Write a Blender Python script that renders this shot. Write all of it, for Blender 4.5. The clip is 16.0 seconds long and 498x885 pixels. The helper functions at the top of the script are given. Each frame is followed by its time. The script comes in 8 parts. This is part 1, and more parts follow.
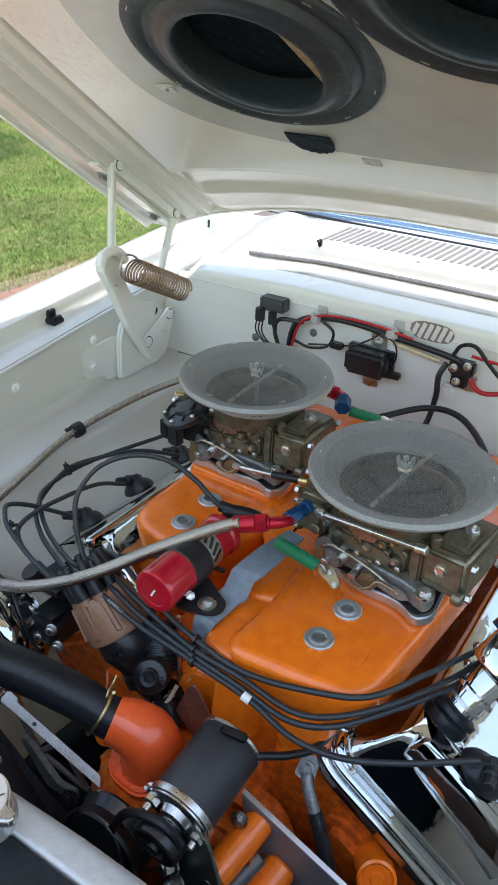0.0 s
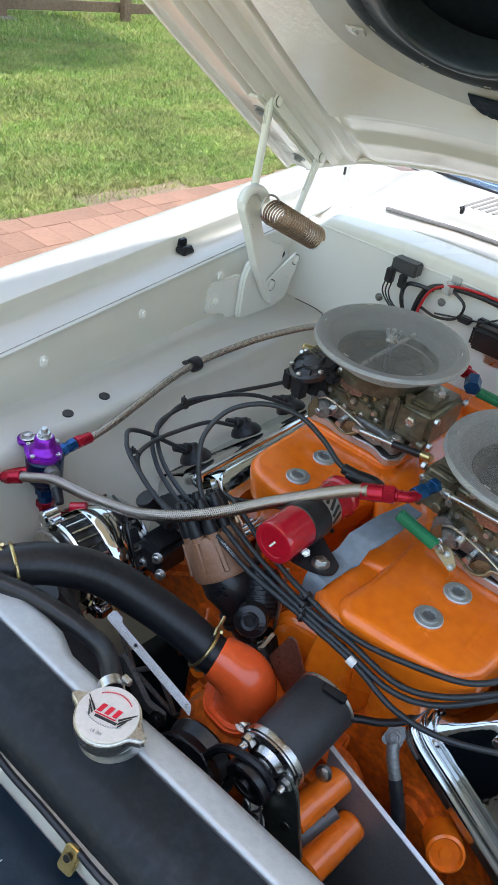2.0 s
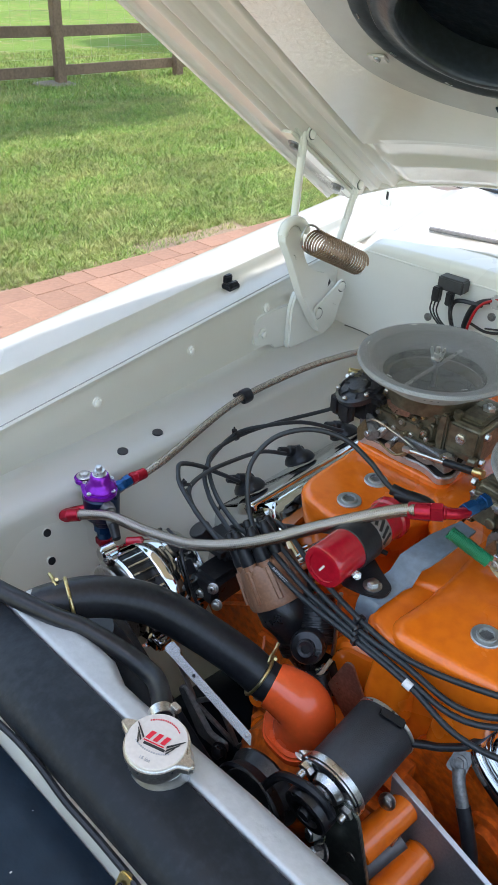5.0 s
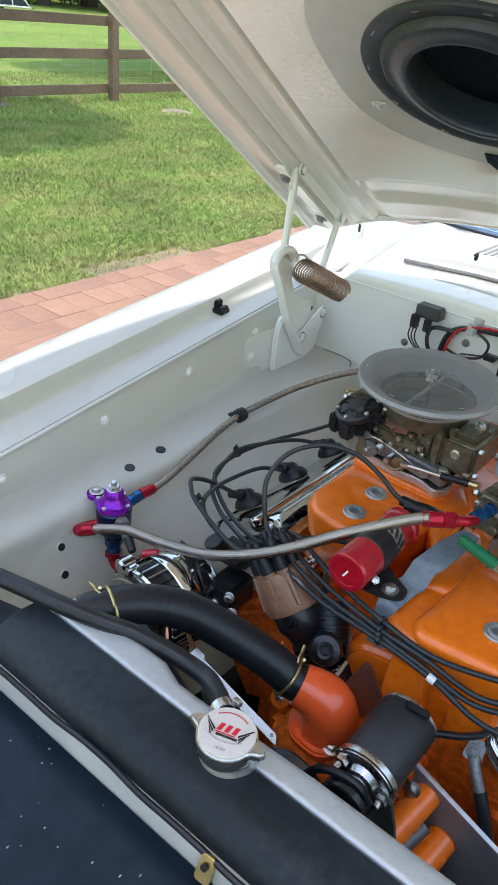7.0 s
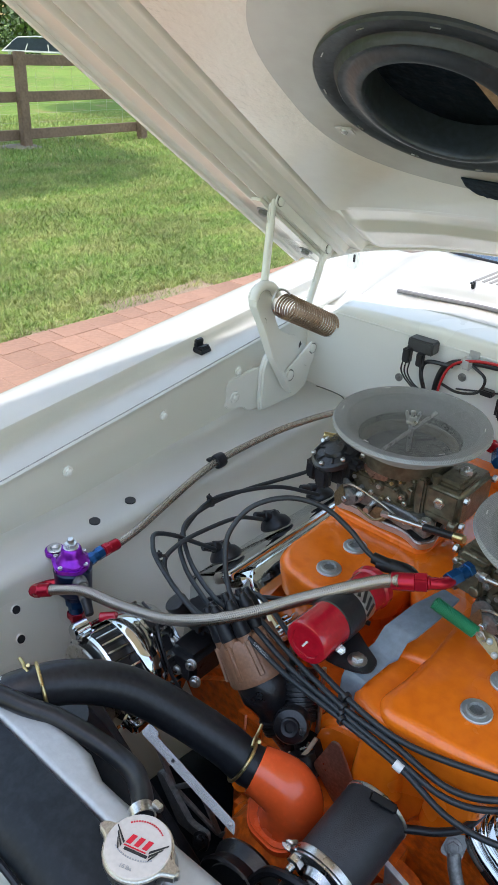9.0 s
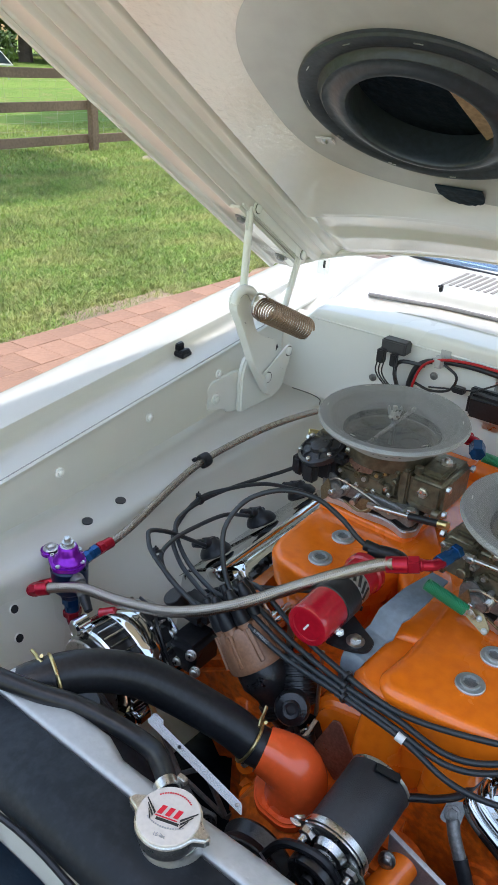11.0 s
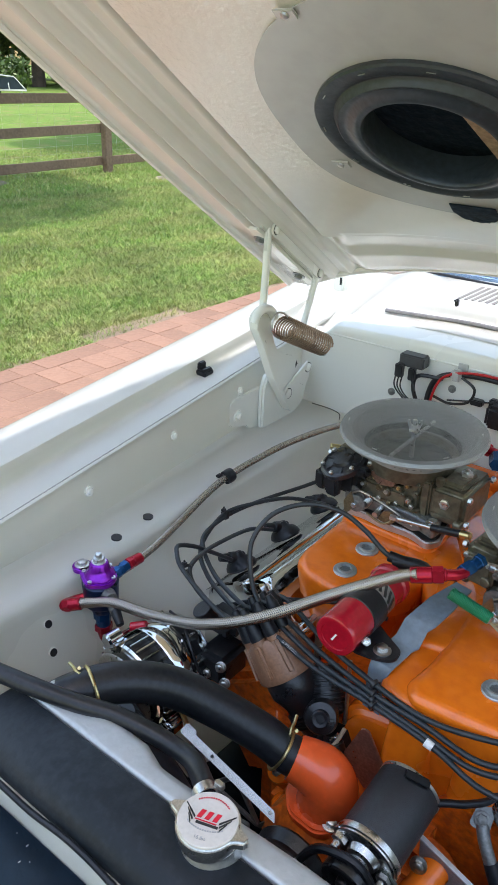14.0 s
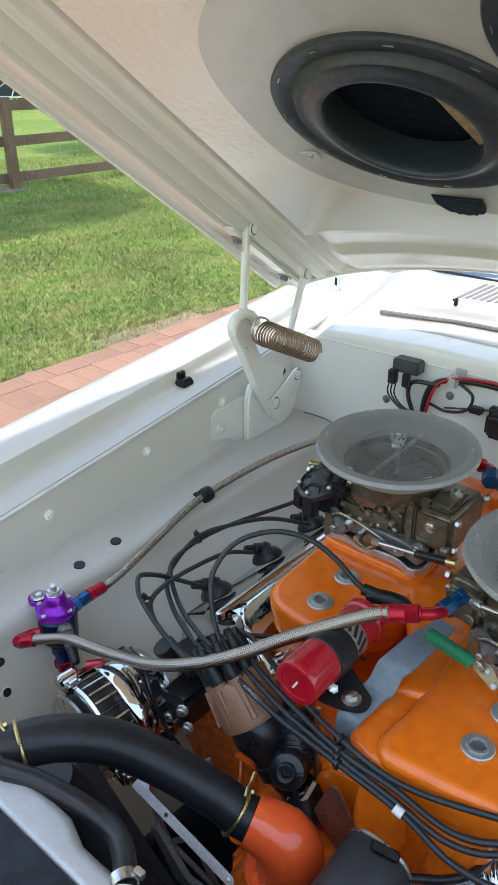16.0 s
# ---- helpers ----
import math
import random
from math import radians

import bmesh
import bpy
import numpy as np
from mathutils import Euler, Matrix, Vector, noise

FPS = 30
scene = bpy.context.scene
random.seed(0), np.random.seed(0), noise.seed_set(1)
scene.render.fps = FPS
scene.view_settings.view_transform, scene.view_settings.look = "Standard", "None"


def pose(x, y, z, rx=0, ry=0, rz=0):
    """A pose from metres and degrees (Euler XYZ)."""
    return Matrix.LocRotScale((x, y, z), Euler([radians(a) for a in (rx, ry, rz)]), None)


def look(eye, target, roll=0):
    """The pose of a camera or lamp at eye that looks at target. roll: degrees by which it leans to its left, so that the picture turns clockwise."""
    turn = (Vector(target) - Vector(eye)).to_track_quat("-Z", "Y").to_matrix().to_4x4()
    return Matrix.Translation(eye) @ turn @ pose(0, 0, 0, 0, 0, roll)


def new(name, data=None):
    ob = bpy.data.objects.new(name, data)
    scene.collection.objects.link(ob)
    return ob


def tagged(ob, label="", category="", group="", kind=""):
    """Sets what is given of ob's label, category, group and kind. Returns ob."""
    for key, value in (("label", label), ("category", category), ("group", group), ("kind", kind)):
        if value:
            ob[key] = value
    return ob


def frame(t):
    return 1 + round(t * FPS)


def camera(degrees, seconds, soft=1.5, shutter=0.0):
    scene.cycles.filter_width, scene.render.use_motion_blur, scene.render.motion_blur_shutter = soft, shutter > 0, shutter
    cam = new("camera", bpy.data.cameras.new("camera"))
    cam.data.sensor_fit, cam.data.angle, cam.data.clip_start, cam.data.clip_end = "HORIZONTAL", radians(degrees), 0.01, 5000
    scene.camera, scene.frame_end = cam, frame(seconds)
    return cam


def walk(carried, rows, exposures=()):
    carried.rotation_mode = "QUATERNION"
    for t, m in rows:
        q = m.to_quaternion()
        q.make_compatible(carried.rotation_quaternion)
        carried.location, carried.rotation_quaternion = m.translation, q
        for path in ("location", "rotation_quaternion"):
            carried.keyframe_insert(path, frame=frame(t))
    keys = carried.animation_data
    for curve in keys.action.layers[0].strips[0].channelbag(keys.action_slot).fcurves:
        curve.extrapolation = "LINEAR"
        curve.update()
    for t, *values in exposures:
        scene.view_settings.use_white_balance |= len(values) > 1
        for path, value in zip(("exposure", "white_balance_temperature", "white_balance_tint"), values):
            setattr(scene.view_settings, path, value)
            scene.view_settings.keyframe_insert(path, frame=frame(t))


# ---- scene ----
cam = camera(36.5, 16.0, soft=0.8)
METRES, EYE, TILT, LEAN, TURN = 1.45, 1.45, -29.5, -2.3, 33.0
ROWS = [
    (0.0, 0.0, 0.0, 0.0, -0.0, 0.0, 0.0),
    (0.5, -0.033, -0.0074, 0.006, 1.61, -2.46, -3.83),
    (1.0, -0.0648, -0.008, 0.0114, 2.53, -3.53, -8.03),
    (1.5, -0.0731, -0.0062, 0.0071, 3.95, -4.44, -9.84),
    (2.0, -0.0719, -0.0024, 0.0094, 4.22, -4.88, -9.23),
    (2.5, -0.0742, 0.0026, 0.0135, 4.11, -4.65, -8.79),
    (3.0, -0.0718, 0.0063, 0.0156, 5.24, -4.09, -7.8),
    (3.5, -0.0657, 0.0049, 0.016, 7.18, -3.47, -7.05),
    (3.7, -0.0688, 0.0022, 0.0139, 7.70, -3.33, -7.13),
    (5.8, -0.0269, -0.0007, 0.0088, 10.23, -2.98, -5.00),
    (6.0, -0.0246, 0.0045, 0.0075, 10.33, -2.99, -5.47),
    (6.5, -0.0567, -0.0168, -0.007, 7.65, -1.53, -5.48),
    (7.0, -0.1231, -0.0562, -0.0076, 4.16, -0.65, -5.61),
    (7.5, -0.168, -0.0803, -0.0069, 2.21, -0.96, -6.21),
    (8.0, -0.1405, -0.0591, -0.0057, 2.57, -0.25, -5.5),
    (8.5, -0.0739, -0.007, 0.0108, 6.02, 1.18, -4.31),
    (8.7, -0.0529, 0.0101, 0.0208, 7.44, 1.12, -4.51),
    (10.8, -0.1111, -0.0390, 0.0045, 3.37, 1.97, -3.34),
    (11.0, -0.0871, -0.023, 0.0046, 3.89, 2.19, -3.07),
    (11.5, -0.0277, 0.0145, 0.011, 7.12, 1.36, -2.13),
    (12.0, -0.0005, 0.0356, 0.0113, 9.47, -0.43, -1.54),
    (12.5, 0.012, 0.0347, 0.0108, 9.33, -0.85, -1.16),
    (13.0, -0.0027, 0.0249, 0.0098, 8.47, -0.08, -1.23),
    (13.5, -0.035, -0.0052, 0.0134, 7.21, 1.8, -0.7),
    (14.0, -0.0934, -0.0441, 0.0044, 5.19, 3.26, -2.06),
    (14.5, -0.1253, -0.0656, 0.0031, 3.88, 3.5, -3.93),
    (15.0, -0.1032, -0.0455, 0.0108, 4.25, 3.85, -3.53),
    (15.5, -0.0633, -0.0004, 0.0222, 5.74, 3.8, -2.29),
    (16.0, -0.0374, 0.0277, 0.0293, 7.64, 3.13, -1.27),
]
walk(cam, [(t, pose(0, 0, EYE, TILT, LEAN, TURN) @ pose(METRES * x, METRES * y, METRES * z, 90 + pitch, roll, yaw)) for t, x, y, z, yaw, pitch, roll in ROWS], exposures=[(0.0, 1.10, 6200, 16), (3.5, 1.18, 6200, 16), (6.0, 1.13, 6200, 16), (8.5, 1.05, 6200, 16), (11.0, 1.05, 6200, 16), (12.25, 1.11, 6200, 16), (13.5, 1.07, 6200, 16), (16.0, 1.05, 6200, 16)])

# ---- world and sun ----
world = bpy.data.worlds.new("sky")
scene.world = world
world.use_nodes = True
wn = world.node_tree
sky = wn.nodes.new("ShaderNodeTexSky")
sky.sky_type, sky.sun_disc = "NISHITA", False
SUN = Vector((0.060, -0.05, 1.0)).normalized()
sky.sun_elevation = math.asin(SUN.z)
sky.sun_rotation = math.atan2(SUN.x, SUN.y)
sky.air_density, sky.dust_density, sky.ozone_density = 2.2, 2.0, 0.3
wn.links.new(sky.outputs[0], wn.nodes["Background"].inputs[0])
wn.nodes["Background"].inputs[1].default_value = 0.170
sun_data = bpy.data.lights.new("sun", "SUN")
sun_data.energy, sun_data.angle, sun_data.color = 1.85, radians(0.9), (1.0, 0.93, 0.82)
sun_ob = new("sun", sun_data)
sun_ob.matrix_world = look(SUN * 30, (0, 0, 0))


# ---- materials ----
def material(name, color, rough=0.5, metal=0.0, vary=0.12, scale=30.0, bump=0.0, bump_scale=200.0, coat=0.0, spread=0.08, stain=None, coat_rough=0.05):
    """A surface with variation at two scales: large blotches and fine grain, in colour, roughness and relief."""
    m = bpy.data.materials.new(name)
    m.use_nodes = True
    nt = m.node_tree
    b = nt.nodes["Principled BSDF"]
    co = nt.nodes.new("ShaderNodeTexCoord").outputs["Object"]

    def grain(s, detail):
        n = nt.nodes.new("ShaderNodeTexNoise")
        n.inputs["Scale"].default_value, n.inputs["Detail"].default_value = s, detail
        nt.links.new(co, n.inputs["Vector"])
        return n.outputs["Fac"]

    big, fine = grain(scale * 0.25, 3), grain(scale * 6, 4)
    mix = nt.nodes.new("ShaderNodeMath")
    mix.operation = "ADD"
    nt.links.new(big, mix.inputs[0]), nt.links.new(fine, mix.inputs[1])
    ramp = nt.nodes.new("ShaderNodeValToRGB")
    dark = stain or [c * (1 - vary) for c in color]
    light = [min(1, c * (1 + vary * 0.7)) for c in color]
    ramp.color_ramp.interpolation = "EASE"
    ramp.color_ramp.elements[0].color, ramp.color_ramp.elements[1].color = (*dark, 1), (*light, 1)
    ramp.color_ramp.elements[0].position, ramp.color_ramp.elements[1].position = 0.38, 0.62
    half = nt.nodes.new("ShaderNodeMath")
    half.operation = "MULTIPLY"
    half.inputs[1].default_value = 0.5
    nt.links.new(mix.outputs[0], half.inputs[0])
    nt.links.new(half.outputs[0], ramp.inputs[0])
    nt.links.new(ramp.outputs[0], b.inputs["Base Color"])
    rr = nt.nodes.new("ShaderNodeMapRange")
    rr.inputs["To Min"].default_value, rr.inputs["To Max"].default_value = max(0.02, rough - spread), min(1, rough + spread)
    nt.links.new(grain(scale, 4), rr.inputs["Value"])
    nt.links.new(rr.outputs[0], b.inputs["Roughness"])
    b.inputs["Metallic"].default_value = metal
    b.inputs["Coat Weight"].default_value, b.inputs["Coat Roughness"].default_value = coat, coat_rough
    if bump:
        bp = nt.nodes.new("ShaderNodeBump")
        bp.inputs["Strength"].default_value, bp.inputs["Distance"].default_value = 1.0, bump
        nt.links.new(grain(bump_scale, 3), bp.inputs["Height"])
        nt.links.new(bp.outputs[0], b.inputs["Normal"])
    return m


WHITE = material("white_car_paint", (0.82, 0.825, 0.765), 0.27, vary=0.015, scale=2, coat=0.5, spread=0.02)
HOODWHITE = material("white_hood_underside", (0.77, 0.74, 0.69), 0.24, vary=0.015, scale=2, coat=0.6, spread=0.02)
SKIN = material("rippled_white_lacquer", (0.79, 0.745, 0.685), 0.16, vary=0.02, scale=8, coat=1.0, coat_rough=0.04)
ORANGE = material("orange_engine_enamel", (0.80, 0.168, 0.006), 0.26, vary=0.08, scale=10, bump=0.0008, bump_scale=45, coat=0.35, stain=(0.74, 0.14, 0.006))
BLOCKORANGE = material("rough_orange_cast_iron", (0.74, 0.145, 0.008), 0.36, vary=0.2, scale=14, bump=0.0016, bump_scale=90, stain=(0.40, 0.070, 0.008))
ELBOWRED = material("orange_red_enamel", (0.80, 0.105, 0.022), 0.25, coat=0.3, vary=0.10, scale=18, bump=0.0002, bump_scale=140)
RUBBER = material("black_rubber", (0.015, 0.016, 0.019), 0.34, vary=0.35, scale=30, bump=0.00012, bump_scale=300)
SEAL = material("black_moulded_seal", (0.017, 0.021, 0.026), 0.42, vary=0.3, scale=18, bump=0.001, bump_scale=60)
RINGSEAL = material("blue_black_moulded_seal", (0.030, 0.039, 0.050), 0.38, vary=0.25, scale=18, bump=0.001, bump_scale=60)
WIRE = material("dark_silicone_wire_jacket", (0.019, 0.023, 0.027), 0.42, vary=0.2, scale=60)
PLASTIC = material("black_plastic", (0.015, 0.015, 0.017), 0.30, vary=0.3, scale=40, bump=0.0004, bump_scale=300)
COATED = material("black_powder_coat", (0.023, 0.024, 0.027), 0.46, vary=0.25, scale=30, bump=0.0006, bump_scale=900)
CHROME = material("chrome", (0.60, 0.61, 0.60), 0.06, metal=1.0, vary=0.03, scale=8, spread=0.02, bump=0.0006, bump_scale=25)
GALV = material("dull_galvanised_steel", (0.46, 0.48, 0.47), 0.34, metal=0.65, vary=0.12, scale=60)
STEEL = material("zinc_plated_steel", (0.58, 0.58, 0.56), 0.30, metal=1.0, vary=0.2, scale=90, spread=0.12)
ALU = material("bare_aluminium", (0.62, 0.62, 0.62), 0.36, metal=1.0, vary=0.12, scale=30, bump=0.0004, bump_scale=250)
BARALU = material("milled_aluminium_bar", (0.40, 0.40, 0.385), 0.24, metal=0.85, vary=0.06, scale=20)
TANK = material("satin_silver_radiator_tank", (0.44, 0.455, 0.46), 0.48, metal=0.5, vary=0.06, scale=22, bump=0.0006, bump_scale=90)
PAN = material("satin_painted_sheet_metal", (0.55, 0.54, 0.515), 0.26, metal=0.35, vary=0.05, scale=5, spread=0.04)
ZINC = material("olive_dichromate_zinc", (0.215, 0.195, 0.135), 0.38, metal=0.75, vary=0.15, scale=16, bump=0.0005, bump_scale=320, stain=(0.145, 0.128, 0.090))
DULLZINC = material("dull_yellow_zinc", (0.26, 0.205, 0.12), 0.4, metal=0.85, vary=0.3, scale=60)
CAST = material("grey_cast_metal", (0.23, 0.23, 0.22), 0.46, metal=0.6, vary=0.25, scale=40, bump=0.0005, bump_scale=300)
BRASS = material("yellow_zinc_wire", (0.62, 0.50, 0.24), 0.30, metal=1.0, vary=0.15, scale=80)
BRONZE = material("copper_coloured_spring_steel", (0.33, 0.235, 0.165), 0.34, metal=1.0, vary=0.3, scale=70)
RED = material("red_anodised_aluminium", (0.44, 0.010, 0.030), 0.26, metal=0.55, vary=0.12, scale=40)
COILRED = material("glossy_red_plastic", (0.42, 0.007, 0.020), 0.22, vary=0.15, scale=30, coat=0.5)
BLUE = material("blue_anodised_aluminium", (0.010, 0.075, 0.22), 0.24, metal=0.6, vary=0.15, scale=40)
DARKBLUE = material("dark_blue_anodised_aluminium", (0.008, 0.02, 0.06), 0.3, metal=0.4, vary=0.2, scale=40)
PURPLE = material("purple_anodised_aluminium", (0.26, 0.018, 0.46), 0.22, metal=0.6, vary=0.15, scale=40)
BROWN = material("tan_brown_distributor_plastic", (0.27, 0.135, 0.075), 0.40, vary=0.15, scale=40, bump=0.0005, bump_scale=200)
COPPER = material("brown_copper_sheet", (0.42, 0.25, 0.18), 0.30, metal=0.8, vary=0.25, scale=40)
GREYPAINT = material("blue_grey_paint", (0.14, 0.17, 0.20), 0.36, vary=0.15, scale=20, bump=0.0008, bump_scale=80)
GREEN = material("green_painted_spring", (0.008, 0.20, 0.085), 0.35, vary=0.2, scale=60)
NAVY = material("dirty_black_paint_and_deep_shade", (0.006, 0.012, 0.020), 0.32, vary=0.18, scale=6, bump=0.001, bump_scale=60)
for dull, level in ((NAVY, 0.10), (SEAL, 0.2), (RUBBER, 0.35)):
    dull.node_tree.nodes["Principled BSDF"].inputs["Specular IOR Level"].default_value = level
CAPDISC = material("beige_white_printed_disc", (0.58, 0.53, 0.48), 0.38, vary=0.06, scale=40)
SOCKET = material("darkened_steel", (0.24, 0.25, 0.25), 0.32, metal=0.7, vary=0.2, scale=90)
TAN = material("bare_tan_fibreboard", (0.40, 0.27, 0.17), 0.8, vary=0.25, scale=20, bump=0.002, bump_scale=150)
LABELWHITE = material("white_printed_label", (0.78, 0.76, 0.73), 0.35, vary=0.05, scale=30)
LOGORED = material("red_print", (0.62, 0.01, 0.03), 0.4, vary=0.05)
INK = material("black_print", (0.02, 0.02, 0.02), 0.45, vary=0.1)
GREYINK = material("grey_print", (0.35, 0.35, 0.36), 0.45, vary=0.1)
WOOD = material("weathered_fence_wood", (0.19, 0.128, 0.088), 0.8, vary=0.25, scale=5, bump=0.002, bump_scale=60)
BRICKS = material("red_clay_paver", (0.285, 0.160, 0.104), 0.85, vary=0.10, scale=10, bump=0.003, bump_scale=80)
SAND = material("sandy_joint", (0.31, 0.185, 0.120), 0.95, vary=0.15, scale=18, bump=0.004, bump_scale=120)
DIRT = material("sandy_earth", (0.27, 0.20, 0.13), 0.95, vary=0.35, scale=14, bump=0.008, bump_scale=90)
PALESAND = material("pale_bare_sand", (0.25, 0.215, 0.155), 0.95, vary=0.25, scale=12, bump=0.006, bump_scale=80)
REDVINYL = material("red_vinyl", (0.50, 0.02, 0.03), 0.35, vary=0.1, scale=20)
BARK = material("bark", (0.06, 0.045, 0.035), 0.9, vary=0.4, scale=8, bump=0.02, bump_scale=14)
REDWIRE = material("red_wire_insulation", (0.45, 0.01, 0.012), 0.4, vary=0.1)
CREAM = material("cream_wire_insulation", (0.62, 0.50, 0.33), 0.45, vary=0.1)
COPPERWIRE = material("orange_wire_insulation", (0.50, 0.12, 0.04), 0.45, vary=0.1)


def random_tint(m, low, high):
    """Piece-to-piece brightness from the object's own random number."""
    nt = m.node_tree
    b = nt.nodes["Principled BSDF"]
    src = b.inputs["Base Color"].links[0].from_socket
    info = nt.nodes.new("ShaderNodeObjectInfo")
    mr = nt.nodes.new("ShaderNodeMapRange")
    mr.inputs["To Min"].default_value, mr.inputs["To Max"].default_value = low, high
    hsv = nt.nodes.new("ShaderNodeHueSaturation")
    nt.links.new(info.outputs["Random"], mr.inputs["Value"])
    nt.links.new(mr.outputs[0], hsv.inputs["Value"])
    nt.links.new(src, hsv.inputs["Color"])
    nt.links.new(hsv.outputs[0], b.inputs["Base Color"])


random_tint(BRICKS, 0.86, 1.10)


def orange_peel(m, height, size):
    """A rippled lacquer film: relief in the clear coat alone, patchy in strength."""
    nt = m.node_tree
    co = nt.nodes.new("ShaderNodeTexCoord").outputs["Object"]
    fine, patch = nt.nodes.new("ShaderNodeTexNoise"), nt.nodes.new("ShaderNodeTexNoise")
    fine.inputs["Scale"].default_value, fine.inputs["Detail"].default_value = size, 2
    patch.inputs["Scale"].default_value, patch.inputs["Detail"].default_value = size * 0.06, 2
    mul = nt.nodes.new("ShaderNodeMath")
    mul.operation = "MULTIPLY"
    for n in (fine, patch):
        nt.links.new(co, n.inputs["Vector"])
    nt.links.new(fine.outputs["Fac"], mul.inputs[0]), nt.links.new(patch.outputs["Fac"], mul.inputs[1])
    sep = nt.nodes.new("ShaderNodeSeparateXYZ")
    nt.links.new(co, sep.inputs[0])
    run = nt.nodes.new("ShaderNodeMapRange")        # the film is smooth towards the rear beam
    run.inputs["From Min"].default_value, run.inputs["From Max"].default_value = 0.99, 0.90
    nt.links.new(sep.outputs[1], run.inputs["Value"])
    fade = nt.nodes.new("ShaderNodeMath")
    fade.operation = "MULTIPLY"
    nt.links.new(mul.outputs[0], fade.inputs[0]), nt.links.new(run.outputs[0], fade.inputs[1])
    bp = nt.nodes.new("ShaderNodeBump")
    bp.inputs["Distance"].default_value = height
    nt.links.new(fade.outputs[0], bp.inputs["Height"])
    nt.links.new(bp.outputs[0], nt.nodes["Principled BSDF"].inputs["Coat Normal"])


orange_peel(SKIN, 0.0060, 95)
SKIN.node_tree.nodes["Principled BSDF"].inputs["Coat IOR"].default_value = 2.2


def braid_material():
    """Woven stainless braid: two crossing sets of strands laid out along the hose."""
    m = material("woven_stainless_braid", (0.40, 0.38, 0.35), 0.24, metal=1.0, vary=0.1, scale=60)
    nt = m.node_tree
    b = nt.nodes["Principled BSDF"]
    uv = nt.nodes.new("ShaderNodeUVMap")
    sep = nt.nodes.new("ShaderNodeSeparateXYZ")
    nt.links.new(uv.outputs[0], sep.inputs[0])

    def op(kind, a, c):
        n = nt.nodes.new("ShaderNodeMath")
        n.operation = kind
        for i, v in enumerate((a, c)):
            if isinstance(v, (int, float)):
                n.inputs[i].default_value = v
            elif v is not None:
                nt.links.new(v, n.inputs[i])
        return n.outputs[0]

    along, around = op("MULTIPLY", sep.outputs[1], 2200), op("MULTIPLY", sep.outputs[0], 16 * math.pi)
    one = op("SINE", op("ADD", along, around), None)
    two = op("SINE", op("SUBTRACT", along, around), None)
    weave = op("MAXIMUM", one, two)
    mr = nt.nodes.new("ShaderNodeMapRange")
    mr.inputs["From Min"].default_value, mr.inputs["From Max"].default_value = -0.7, 0.9
    nt.links.new(weave, mr.inputs["Value"])
    ramp = nt.nodes.new("ShaderNodeValToRGB")
    ramp.color_ramp.elements[0].color, ramp.color_ramp.elements[1].color = (0.07, 0.062, 0.052, 1), (0.52, 0.465, 0.40, 1)
    nt.links.new(mr.outputs[0], ramp.inputs[0])
    nt.links.new(ramp.outputs[0], b.inputs["Base Color"])
    bp = nt.nodes.new("ShaderNodeBump")
    bp.inputs["Distance"].default_value = 0.0004
    nt.links.new(mr.outputs[0], bp.inputs["Height"])
    nt.links.new(bp.outputs[0], b.inputs["Normal"])
    return m


BRAID = braid_material()


def screen_material():
    """Fine wire gauze: a grid of wires with open holes between them."""
    m = material("wire_gauze", (0.37, 0.375, 0.37), 0.42, metal=0.6, vary=0.08, scale=20)
    nt = m.node_tree
    b = nt.nodes["Principled BSDF"]
    sep = nt.nodes.new("ShaderNodeSeparateXYZ")
    nt.links.new(nt.nodes.new("ShaderNodeTexCoord").outputs["Object"], sep.inputs[0])

    def wires(axis):
        a = nt.nodes.new("ShaderNodeMath")
        a.operation = "PINGPONG"
        a.inputs[1].default_value = 0.0010
        nt.links.new(sep.outputs[axis], a.inputs[0])
        c = nt.nodes.new("ShaderNodeMath")
        c.operation = "LESS_THAN"
        c.inputs[1].default_value = 0.00021
        nt.links.new(a.outputs[0], c.inputs[0])
        return c.outputs[0]

    union = nt.nodes.new("ShaderNodeMath")
    union.operation = "MAXIMUM"
    nt.links.new(wires(0), union.inputs[0]), nt.links.new(wires(1), union.inputs[1])
    cover = nt.nodes.new("ShaderNodeMapRange")
    cover.inputs["To Min"].default_value, cover.inputs["To Max"].default_value = 0.05, 0.62
    nt.links.new(union.outputs[0], cover.inputs["Value"])
    nt.links.new(cover.outputs[0], b.inputs["Alpha"])
    return m


GAUZE = screen_material()


def glass_material():
    m = bpy.data.materials.new("windscreen_glass")
    m.use_nodes = True
    b = m.node_tree.nodes["Principled BSDF"]
    b.inputs["Base Color"].default_value = (0.75, 0.85, 0.85, 1)
    b.inputs["Roughness"].default_value, b.inputs["Transmission Weight"].default_value, b.inputs["IOR"].default_value = 0.02, 1.0, 1.5
    return m


GLASS = glass_material()


